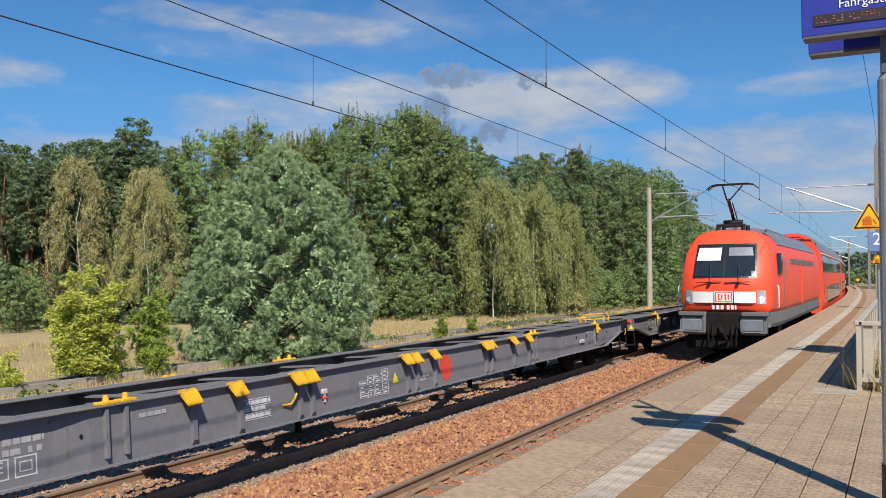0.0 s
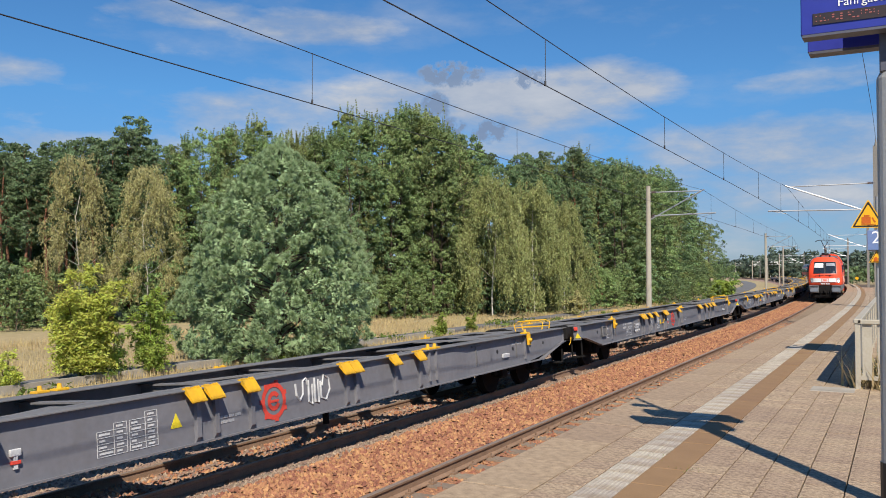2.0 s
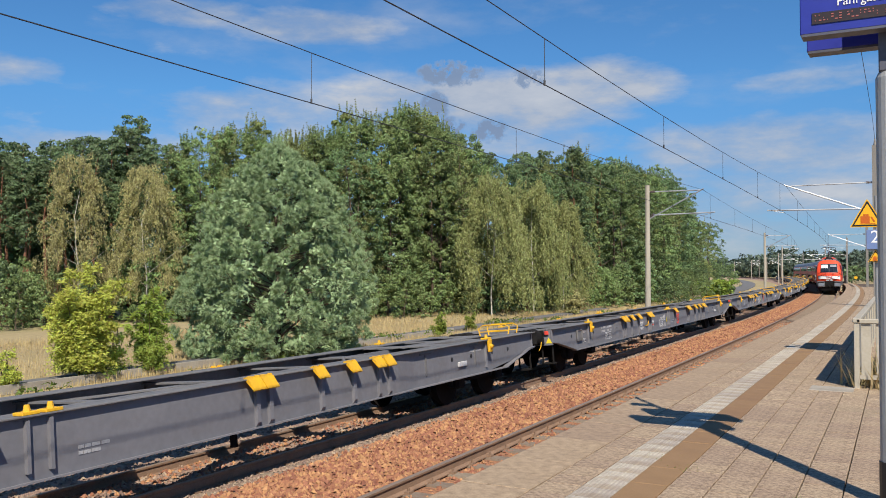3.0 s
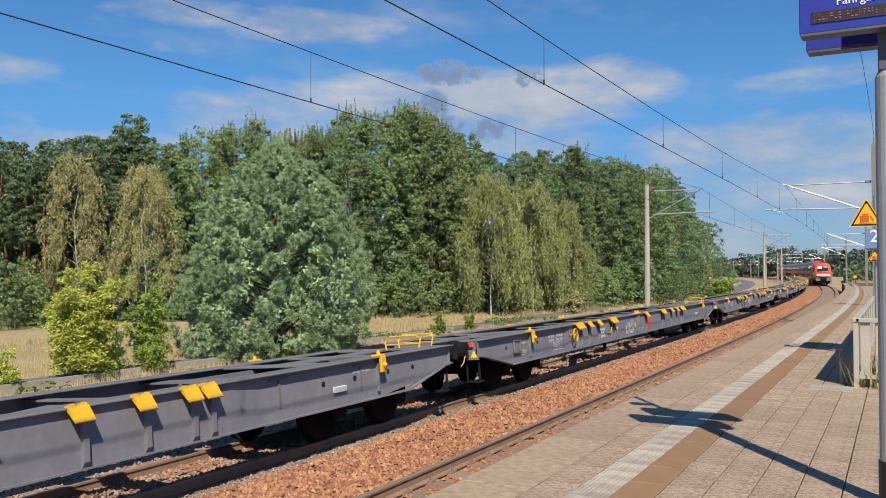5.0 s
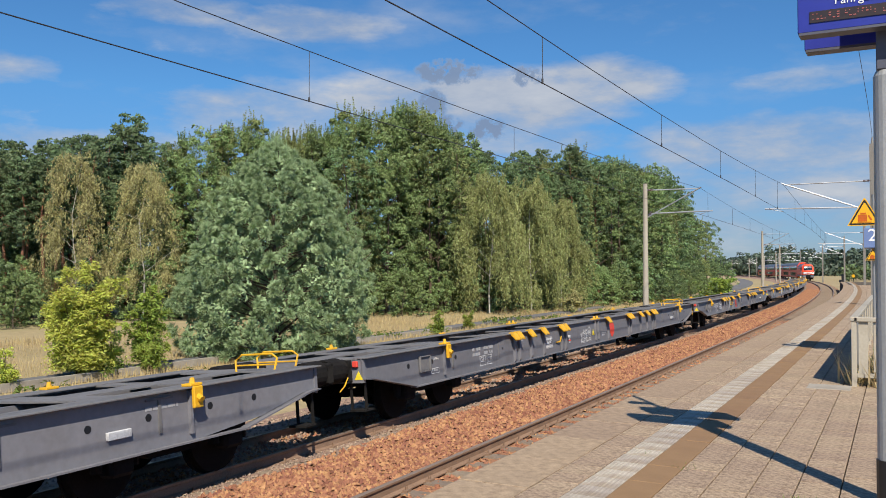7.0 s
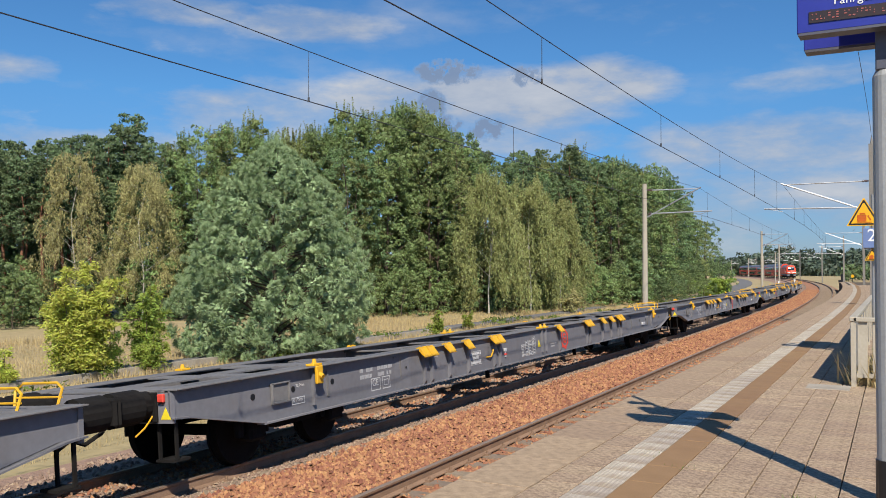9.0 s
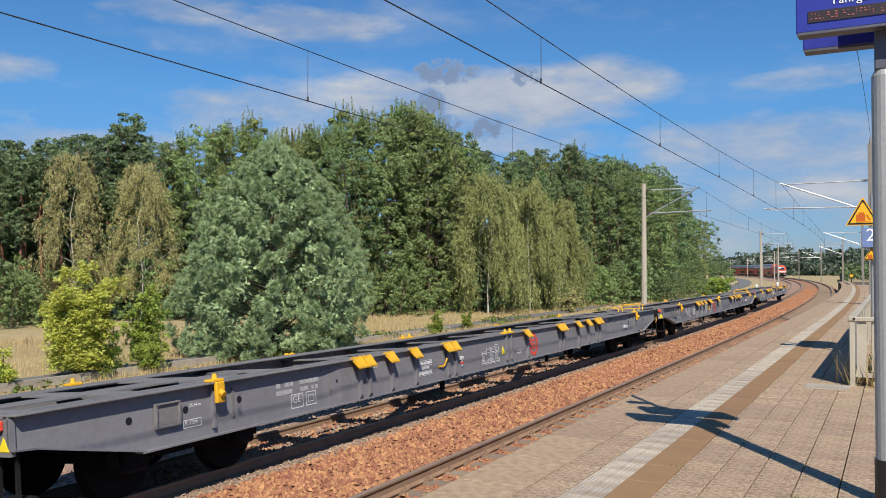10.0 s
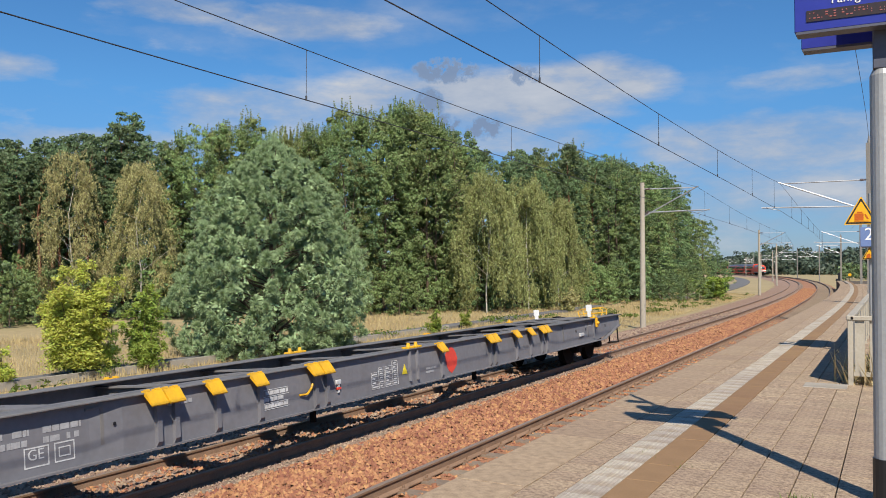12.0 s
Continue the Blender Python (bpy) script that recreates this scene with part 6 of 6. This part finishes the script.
wagon_d = build_wagon(MID + [12.83, 12.52, 11.87] + REAR, [18.97, 18.7, 7.0, 6.75], 11.3, 13.05, A_PANELS, 16.88, True, False)
tagged(wagon_d, "empty dark grey container flat wagon with brake wheel and white scrawl")
wagon_e = build_wagon(MID + [12.83, 12.52, 11.87] + REAR, [18.93, 18.67, 7.1, 6.87], 11.32, 13.1, A_PANELS, 16.88, False, True)
tagged(wagon_e, "empty dark grey container flat wagon with raised twist locks")
wagon_f = build_wagon(FRONT + MID + [11.87] + REAR + BACK, [12.91, 12.65], 11.36, 13.1, A_PANELS, 16.88, False, False)
KINDS = [wagon_a, wagon_b, wagon_f, wagon_f, wagon_b, wagon_a, wagon_f, wagon_c, wagon_a, wagon_f, wagon_b, wagon_d, wagon_b, wagon_e, wagon_a, wagon_b]
wagons, seen = [], []
for k in KINDS:
    wagons.append(copy_thing(k, Matrix()) if k in seen else k)
    seen.append(k)
# reflecting tail plates on the last wagon
for x, u, z in ((-1.18, 0.6, 1.30), (0.60, 0.75, 1.36)):
    bm = bmesh.new()
    box(bm, (x - 0.09, HALF - u - 0.012, z), (x + 0.09, HALF - u + 0.012, z + 0.19), 0.006)
    box(bm, (x - 0.05, HALF - u - 0.02, 1.18), (x + 0.05, HALF - u + 0.02, z))
    part("tail_plate", bm, M_TWHITE, wagons[0], "white tail plate on a bracket")
# looping white paint scrawl on one wagon's side
bm = bmesh.new()
for pts in (((0.42, 0.14), (0.40, -0.02), (0.33, -0.10), (0.26, -0.02), (0.25, 0.16), (0.18, 0.20), (0.14, 0.10)), ((0.12, 0.16), (0.13, -0.14), (0.05, -0.19), (0.03, 0.10)), ((-0.02, 0.18), (-0.02, -0.16), (-0.10, -0.18), (-0.11, 0.15)),
            ((-0.16, 0.12), (-0.17, -0.12), (-0.28, -0.16), (-0.38, -0.02), (-0.36, 0.14), (-0.24, 0.2), (-0.2, 0.05))):
    polytube(bm, [(1.309, HALF - 10.41 - u, 0.89 + z) for u, z in pts], 0.017, 5)
part("paint_scrawl", bm, M_WAGWHITE, wagons[11], "looping white paint scrawl")
# slight unevenness of the freight train's run, metres at seconds
SLIP_T = [0, 0.5, 1, 1.5, 2, 2.5, 3, 5, 5.5, 6, 6.5, 7, 9, 9.5, 10, 10.5, 11, 11.5, 12]
SLIP = [0.36, 0.37, 0.39, 0.34, -0.47, -0.48, -0.46, -0.46, 0.38, 0.42, 0.43, -0.5, -0.46, -0.49, -0.46, 0.44, 0.4, 0.42, -0.5]


# ---- the red train ----
def loft(bm, rings):
    vs = [[bm.verts.new(p) for p in r] for r in rings]
    n = len(vs[0])
    for a, b in zip(vs, vs[1:]):
        for i in range(n):
            bm.faces.new((a[i], a[(i + 1) % n], b[(i + 1) % n], b[i]))
    return vs


def nose(x, z):
    """How far the loco's front surface lies behind its foremost line."""
    return 0.30 + 0.95 * max(0.0, (z - 2.25) / 1.6) ** 1.35 + 0.42 * (abs(x) / 1.36) ** 3.2 + 0.10 * max(0.0, (1.6 - z))


LOCO_L = 19.28
LOCO_PROFILE = [(1.40, 1.42), (1.47, 1.6), (1.485, 2.2), (1.47, 2.75), (1.41, 3.20), (1.29, 3.56), (1.06, 3.82), (0.74, 3.94), (0.35, 3.99), (0, 4.0)]


def front_patch(bm, x0, x1, z0, z1, off, nx=8, nz=6, skew=0.0):
    """A patch that follows the curved front, off metres proud of it."""
    g = []
    for j in range(nz + 1):
        z = z0 + (z1 - z0) * j / nz
        row = []
        for i in range(nx + 1):
            x = x0 + (x1 - x0) * i / nx
            x = x * (1 - skew * j / nz)
            row.append(bm.verts.new((x, nose(x, z) - off, z)))
        g.append(row)
    for j in range(nz):
        for i in range(nx):
            bm.faces.new((g[j][i], g[j][i + 1], g[j + 1][i + 1], g[j + 1][i]))


def build_loco():
    t = thing("locomotive", "red electric locomotive with white front stripe and raised pantograph", "locomotive")
    half = LOCO_PROFILE
    prof = half + [(-x, z) for x, z in half[-2::-1]]
    bm = bmesh.new()
    rings = []
    zc = 2.4
    for k in (0.02, 0.35, 0.6, 0.8, 0.92, 0.98, 1.0):
        rings.append([(0.9 * x * k, nose(0.9 * x * k, zc + (z - zc) * k), zc + (z - zc) * k) for x, z in prof])
    for y, k in ((0.12, 0.912), (0.5, 0.94), (1.2, 0.98), (2.2, 1.0), (8.0, 1.0), (14.0, 1.0), (LOCO_L - 2.8, 1.0), (LOCO_L - 1.9, 0.95)):
        rings.append([(x * k, nose(0.9 * x, z) + y, z) for x, z in prof])
    rings.append([(0.9 * x, LOCO_L - nose(0.9 * x, z), z) for x, z in prof])
    vs = loft(bm, rings)
    bm.faces.new(vs[0])
    bm.faces.new(vs[-1])
    body = part("body", bm, M_RED, t, smooth=True)
    # grey skirt, side sill and bogie area
    bm = bmesh.new()
    sk = [(1.42, 0.98), (1.46, 1.1), (1.44, 1.43), (-1.44, 1.43), (-1.46, 1.1), (-1.42, 0.98)]
    vs = loft(bm, [[(x * k, nose(0.9 * x, 1.42) + y, z) for x, z in sk] for y, k in ((0.0, 0.9), (0.5, 0.94), (1.3, 0.98), (2.2, 1.0), (LOCO_L - 2.8, 1.0), (LOCO_L - 1.4, 0.93))])
    bm.faces.new(vs[0])
    bm.faces.new(vs[-1])
    part("skirt", bm, M_TGREY, t)
    # roof equipment cover
    bm = bmesh.new()
    prism(bm, [(-1.12, 3.65), (-0.95, 4.03), (-0.5, 4.13), (0.5, 4.13), (0.95, 4.03), (1.12, 3.65)], "y", 3.2, 16.2)
    part("roof_cover", bm, M_ROOF, t, "grey roof cover")
    for sx in (1, -1):
        bm = bmesh.new()
        prism(bm, [(sx * 1.28, 3.53), (sx * 1.08, 3.80), (sx * 0.85, 3.96), (sx * 0.86, 3.99), (sx * 1.12, 3.84), (sx * 1.325, 3.54)], "y", 2.6, 16.6)
        part("roof_slope", bm, M_ROOF, t)
    # windscreen with frame and pillar
    bm = bmesh.new()
    front_patch(bm, -0.95, 0.95, 2.48, 3.54, 0.006, skew=0.06)
    frame_ = part("windscreen_frame", bm, M_BLACK, t)
    for x0, x1 in ((-0.90, -0.045), (0.045, 0.90)):
        bm = bmesh.new()
        front_patch(bm, x0, x1, 2.53, 3.49, 0.014, skew=0.06)
        part("pane", bm, M_GLASS, frame_, "dark reflecting windscreen")
        bm = bmesh.new()
        front_patch(bm, x0 + (0.03 if x0 < 0 else 0.06), x1 - 0.08, 3.02 if x0 < 0 else 3.16, 3.42, 0.02, skew=0.06)
        part("sun_blind", bm, M_TWHITE if x0 < 0 else M_ROOF, frame_, "pale sun blind behind the glass")
    for sx in (1, -1):
        bm = bmesh.new()
        x = sx * 0.42
        polytube(bm, [(x + 0.35, nose(x, 2.42) - 0.06, 2.36), (x - 0.40, nose(x, 2.42) - 0.06, 2.33)], 0.014)
        polytube(bm, [(x, nose(x, 2.3) - 0.03, 2.30), (x + 0.05, nose(x, 2.7) - 0.05, 2.95)], 0.012)
        tube(bm, (x, nose(x, 2.3), 2.30), (x, nose(x, 2.3) - 0.09, 2.30), 0.05)
        part("wiper", bm, M_BLACK, t)
    # white band, emblem, number bars
    for x0, x1 in ((-1.05, -0.30), (0.30, 0.92)):
        bm = bmesh.new()
        front_patch(bm, x0, x1, 1.72, 2.06, 0.008)
        part("white_band", bm, M_TWHITE, t, "white warning band")
    bm = bmesh.new()
    front_patch(bm, -0.27, 0.27, 1.72, 2.08, 0.008)
    em = part("emblem_plate", bm, M_TWHITE, t, "white emblem plate with red border")
    bm = bmesh.new()
    for x0, x1, z0, z1 in ((-0.25, 0.25, 2.03, 2.06), (-0.25, 0.25, 1.74, 1.77), (-0.25, -0.22, 1.77, 2.03), (0.22, 0.25, 1.77, 2.03), (-0.17, -0.12, 1.80, 2.0), (-0.08, -0.03, 1.83, 1.97),
                           (0.03, 0.08, 1.80, 2.0), (0.12, 0.16, 1.82, 1.98), (-0.12, -0.08, 1.8, 1.83), (-0.12, -0.08, 1.97, 2.0)):
        front_patch(bm, x0, x1, z0, z1, 0.012, 1, 1)
    part("emblem_bars", bm, M_RED, em)
    bm = bmesh.new()
    for x0, x1 in ((-0.34, -0.27), (-0.22, -0.13), (-0.09, 0.0), (0.09, 0.17), (0.21, 0.29), (0.32, 0.37)):
        front_patch(bm, x0, x1, 1.52, 1.65, 0.008, 1, 1)
    part("number_bars", bm, M_TWHITE, t, "white bars of a number")
    # lamps
    for sx in (1, -1):
        bm = bmesh.new()
        x0, x1 = sorted((sx * 0.95, sx * 1.19))
        front_patch(bm, x0, x1, 1.68, 2.10, 0.012, 4, 4)
        hl = part("headlight", bm, M_LENS, t)
        bm = bmesh.new()
        x = sx * 1.06
        tube(bm, (x, nose(x, 1.82) - 0.03, 1.82), (x, nose(x, 1.82) + 0.02, 1.82), 0.09, seg=14)
        part("lamp", bm, M_LAMP if sx > 0 else M_LENS, hl)
        # steps, rail and mirror beside the cab
        bm = bmesh.new()
        polytube(bm, [(sx * 1.46, 1.0, 1.55), (sx * 1.50, 1.0, 1.6), (sx * 1.50, 1.0, 2.2), (sx * 1.46, 1.0, 2.25)], 0.018)
        part("grab_rail", bm, M_TWHITE, t)
        bm = bmesh.new()
        prism(bm, [(1.55, 2.60), (2.15, 2.58), (2.35, 3.08), (1.88, 3.25)], "x", sx * 1.36, sx * 1.486)
        part("side_window", bm, M_GLASS, t)
        bm = bmesh.new()
        box(bm, (sx * 1.478, 2.7, 1.45), (sx * 1.49, 2.72, 3.1))
        box(bm, (sx * 1.478, 3.4, 1.45), (sx * 1.49, 3.42, 3.1))
        part("door_seam", bm, M_TGREY, t)
        bm = bmesh.new()
        for k in range(5):
            box(bm, (sx * 1.40, 5.0 + 1.9 * k, 2.95), (sx * 1.474, 6.5 + 1.9 * k, 3.12))
        part("side_grille", bm, M_TGREY, t)
        bm = bmesh.new()
        for k in range(3):
            box(bm, (sx * 1.478, 8.2 + 0.22 * k, 1.5), (sx * 1.497, 8.26 + 0.22 * k, 2.9))
        part("side_rib", bm, M_RED, t)
        bm = bmesh.new()
        box(bm, (sx * 1.30, 1.9, 0.30), (sx * 1.42, 2.35, 0.36))
        box(bm, (sx * 1.30, 1.9, 0.62), (sx * 1.42, 2.35, 0.68))
        box(bm, (sx * 1.36, 1.88, 0.30), (sx * 1.40, 1.92, 1.0))
        box(bm, (sx * 1.36, 2.33, 0.30), (sx * 1.40, 2.37, 1.0))
        part("cab_step", bm, M_UNDER, t)
        bm = bmesh.new()
        box(bm, (sx * 0.50, 0.10, 0.76), (sx * 1.24, 0.55, 1.44), 0.06)
        part("buffer_beam", bm, M_TGREY, t)
        bm = bmesh.new()
        x = sx * 0.88
        tube(bm, (x, 0.15, 1.06), (x, -0.12, 1.06), 0.14, seg=16)
        box(bm, (x - 0.33, -0.17, 0.86), (x + 0.33, -0.12, 1.27), 0.05)
        part("buffer", bm, M_ROOF, t, "grey buffer with rectangular head")
        bm = bmesh.new()
        box(bm, (sx * 0.55, -0.02, 1.33), (sx * 1.3, 0.3, 1.45), 0.02)
        part("buffer_step", bm, M_TGREY, t)
    bm = bmesh.new()
    box(bm, (-0.5, 0.15, 0.72), (0.5, 0.8, 1.43), 0.03)
    box(bm, (-1.15, 0.3, 0.32), (1.15, 0.5, 0.72), 0.05)
    polytube(bm, [(-0.1, 0.15, 1.0), (0.0, -0.1, 0.85), (0.1, 0.15, 0.6)], 0.06)
    for x in (-0.42, -0.28, 0.28, 0.42):
        polytube(bm, [(x, 0.12, 1.05), (x, -0.08, 0.8), (x * 0.9, 0.0, 0.45), (x * 0.9, 0.12, 0.55)], 0.03)
    part("coupling_gear", bm, M_UNDER, t)
    for yc in (4.7, 14.6):
        bm = bmesh.new()
        for sx in (1, -1):
            box(bm, (sx * 1.0, yc - 2.2, 0.48), (sx * 1.15, yc + 2.2, 0.80), 0.05)
            for e in (-1.5, 1.5):
                box(bm, (sx * 0.98, yc + e - 0.25, 0.38), (sx * 1.22, yc + e + 0.25, 0.78), 0.05)
            tube(bm, (sx * 1.1, yc - 0.5, 0.95), (sx * 1.1, yc + 0.4, 0.6), 0.08)
        bogie = part("bogie", bm, M_UNDER, t)
        for e in (-1.5, 1.5):
            bm = bmesh.new()
            for sx in (1, -1):
                tube(bm, (sx * 0.69, yc + e, 0.575), (sx * 0.83, yc + e, 0.575), 0.575, seg=28)
            tube(bm, (-0.8, yc + e, 0.575), (0.8, yc + e, 0.575), 0.1)
            part("wheelset", bm, M_WHEEL, bogie)
    bm = bmesh.new()
    box(bm, (-0.8, 7.8, 0.35), (0.8, 11.5, 1.0), 0.05)
    part("transformer", bm, M_UNDER, t)
    # pantographs: one raised over the front end, one folded at the rear
    bm = bmesh.new()
    box(bm, (-0.42, 1.72, 4.14), (0.42, 1.80, 4.2))
    box(bm, (-0.42, 2.80, 4.14), (0.42, 2.88, 4.2))
    for x in (-0.40, 0.34):
        box(bm, (x, 1.80, 4.14), (x + 0.06, 2.80, 4.2))
    tube(bm, (-0.3, 2.3, 4.27), (0.3, 2.3, 4.27), 0.09)
    polytube(bm, [(0.12, 2.6, 4.25), (0.10, 1.6, 4.86)], 0.02)
    for x in (-0.38, 0.38):
        for y in (1.8, 2.8):
            tube(bm, (x, y, 3.9), (x, y, 4.2), 0.07)
    polytube(bm, [(0, 2.75, 4.2), (0, 1.45, 4.95)], 0.055, 8)
    polytube(bm, [(0.05, 1.45, 4.95), (0.30, 2.25, 5.46)], 0.028)
    polytube(bm, [(-0.05, 1.45, 4.95), (-0.30, 2.25, 5.46)], 0.028)
    for y in (2.1, 2.4):
        polytube(bm, [(-0.80, y, 5.36), (-0.66, y, 5.48), (-0.5, y, 5.52), (0.5, y, 5.52), (0.66, y, 5.48), (0.80, y, 5.36)], 0.022)
    tube(bm, (0, 2.1, 5.48), (0, 2.4, 5.48), 0.02)
    part("pantograph", bm, M_BLACK, t, "raised dark single-arm pantograph")
    bm = bmesh.new()
    box(bm, (-0.5, 15.2, 4.0), (0.5, 16.6, 4.12))
    polytube(bm, [(0, 15.2, 4.18), (0, 16.9, 4.25)], 0.05)
    for y in (16.3, 16.6):
        polytube(bm, [(-0.9, y, 4.2), (-0.7, y, 4.32), (0.7, y, 4.32), (0.9, y, 4.2)], 0.022)
    part("folded_pantograph", bm, M_BLACK, t)
    bm = bmesh.new()
    tube(bm, (0.75, 1.9, 3.84), (0.75, 2.5, 3.9), 0.05)
    tube(bm, (-0.6, 1.8, 3.9), (-0.6, 2.3, 3.95), 0.05)
    tube(bm, (0.9, 3.0, 4.05), (0.9, 15.0, 4.05), 0.03)
    part("roof_horn", bm, M_TGREY, t)
    return t


COACH_L = 26.8


def build_coach():
    t = thing("double_deck_coach", "red double-deck coach with dark window bands", "railway coach", group="coaches of the red train")
    half = [(1.37, 0.62), (1.40, 1.0), (1.405, 2.4), (1.39, 3.2), (1.28, 3.75), (1.05, 4.22), (0.72, 4.52), (0.36, 4.62), (0, 4.64)]
    prof = half + [(-x, z) for x, z in half[-2::-1]]
    L = COACH_L - 0.5
    bm = bmesh.new()
    vs = loft(bm, [[(x * k, y, 0.62 + (z - 0.62) * (0.4 + 0.6 * k)) for x, z in prof] for y, k in ((0.25, 0.985), (0.6, 1.0), (L / 2, 1.0), (L - 0.1, 1.0), (L + 0.25, 0.985))])
    bm.faces.new(vs[0])
    bm.faces.new(vs[-1])
    part("body", bm, M_RED, t)
    bm = bmesh.new()
    prism(bm, [(1.295, 3.76), (1.07, 4.24), (0.73, 4.54), (0.36, 4.64), (-0.36, 4.64), (-0.73, 4.54), (-1.07, 4.24), (-1.295, 3.76), (-1.0, 3.7), (1.0, 3.7)], "y", 0.4, L + 0.1)
    part("roof", bm, M_ROOF, t)
    for sx in (1, -1):
        for z0, z1, y0, y1, xx in ((1.0, 1.95, 5.0, L - 4.8, 1.41), (2.68, 3.55, 1.2, L - 1.0, 1.41)):
            n = 9
            w = (y1 - y0) / n
            for k in range(n):
                bm = bmesh.new()
                a, b = y0 + k * w + 0.03, y0 + (k + 1) * w - 0.03
                if z0 < 2:
                    prism(bm, [(a, z0), (b, z0), (b, z1), (a, z1)], "x", sx * 1.38, sx * xx)
                else:
                    prism(bm, [(sx * 1.30, z0), (sx * 1.412, z0), (sx * 1.402, 3.2), (sx * 1.33, z1), (sx * 1.2, z1)], "y", a, b)
                part("window", bm, M_GLASS, t)
        bm = bmesh.new()
        box(bm, (sx * 1.39, 0.7, 3.60), (sx * 1.33, L - 0.3, 3.66))
        part("light_stripe", bm, M_TWHITE, t, "pale stripe between the decks")
        for y in (2.2, L - 3.4):
            bm = bmesh.new()
            box(bm, (sx * 1.38, y, 0.55), (sx * 1.412, y + 1.5, 2.3), 0.006)
            door = part("door", bm, M_RED, t)
            bm = bmesh.new()
            for q in (0.15, 0.85):
                box(bm, (sx * 1.40, y + q, 1.15), (sx * 1.416, y + q + 0.5, 2.1))
            part("door_window", bm, M_GLASS, door)
    for yc in (3.2, COACH_L - 3.2):
        bm = bmesh.new()
        for sx in (1, -1):
            box(bm, (sx * 0.95, yc - 1.8, 0.40), (sx * 1.12, yc + 1.8, 0.66), 0.04)
        bogie = part("bogie", bm, M_UNDER, t)
        for e in (-1.25, 1.25):
            bm = bmesh.new()
            for sx in (1, -1):
                tube(bm, (sx * 0.69, yc + e, 0.46), (sx * 0.83, yc + e, 0.46), 0.46, seg=24)
            tube(bm, (-0.8, yc + e, 0.46), (0.8, yc + e, 0.46), 0.08)
            part("wheelset", bm, M_WHEEL, bogie)
    bm = bmesh.new()
    box(bm, (-0.7, -0.12, 0.9), (0.7, 0.3, 3.2), 0.05)
    box(bm, (-0.7, L + 0.2, 0.9), (0.7, L + 0.62, 3.2), 0.05)
    part("gangway", bm, M_BLACK, t)
    return t


TRAIN_SPEED, TRAIN_START = 27.8, 26.5
loco = build_loco()
coach = build_coach()
coaches = [coach] + [copy_thing(coach, Matrix()) for k in range(4)]
build_paving()


def motions():
    """Both trains run at an even speed: the freight train towards the camera, the red one away from it."""
    times = [0.5 * k for k in range(25)]
    for j, w in enumerate(wagons):
        walk(w, [(t, own_pose(TAIL_AT_END - HALF + WAGON_SPEED * (12.0 - t) - j * PITCH + float(np.interp(t, SLIP_T, SLIP)), X_FREIGHT)) for t in times])

    def origin(s, length):
        # the vehicle's space begins at its front end
        return own_pose(s + length / 2, X_NEAR) @ Matrix.Translation((0, -length / 2, 0))
    walk(loco, [(t, origin(TRAIN_START + TRAIN_SPEED * t, LOCO_L)) for t in times])
    for j, c in enumerate(coaches):
        walk(c, [(t, origin(TRAIN_START + TRAIN_SPEED * t + LOCO_L + j * COACH_L, COACH_L)) for t in times])


motions()
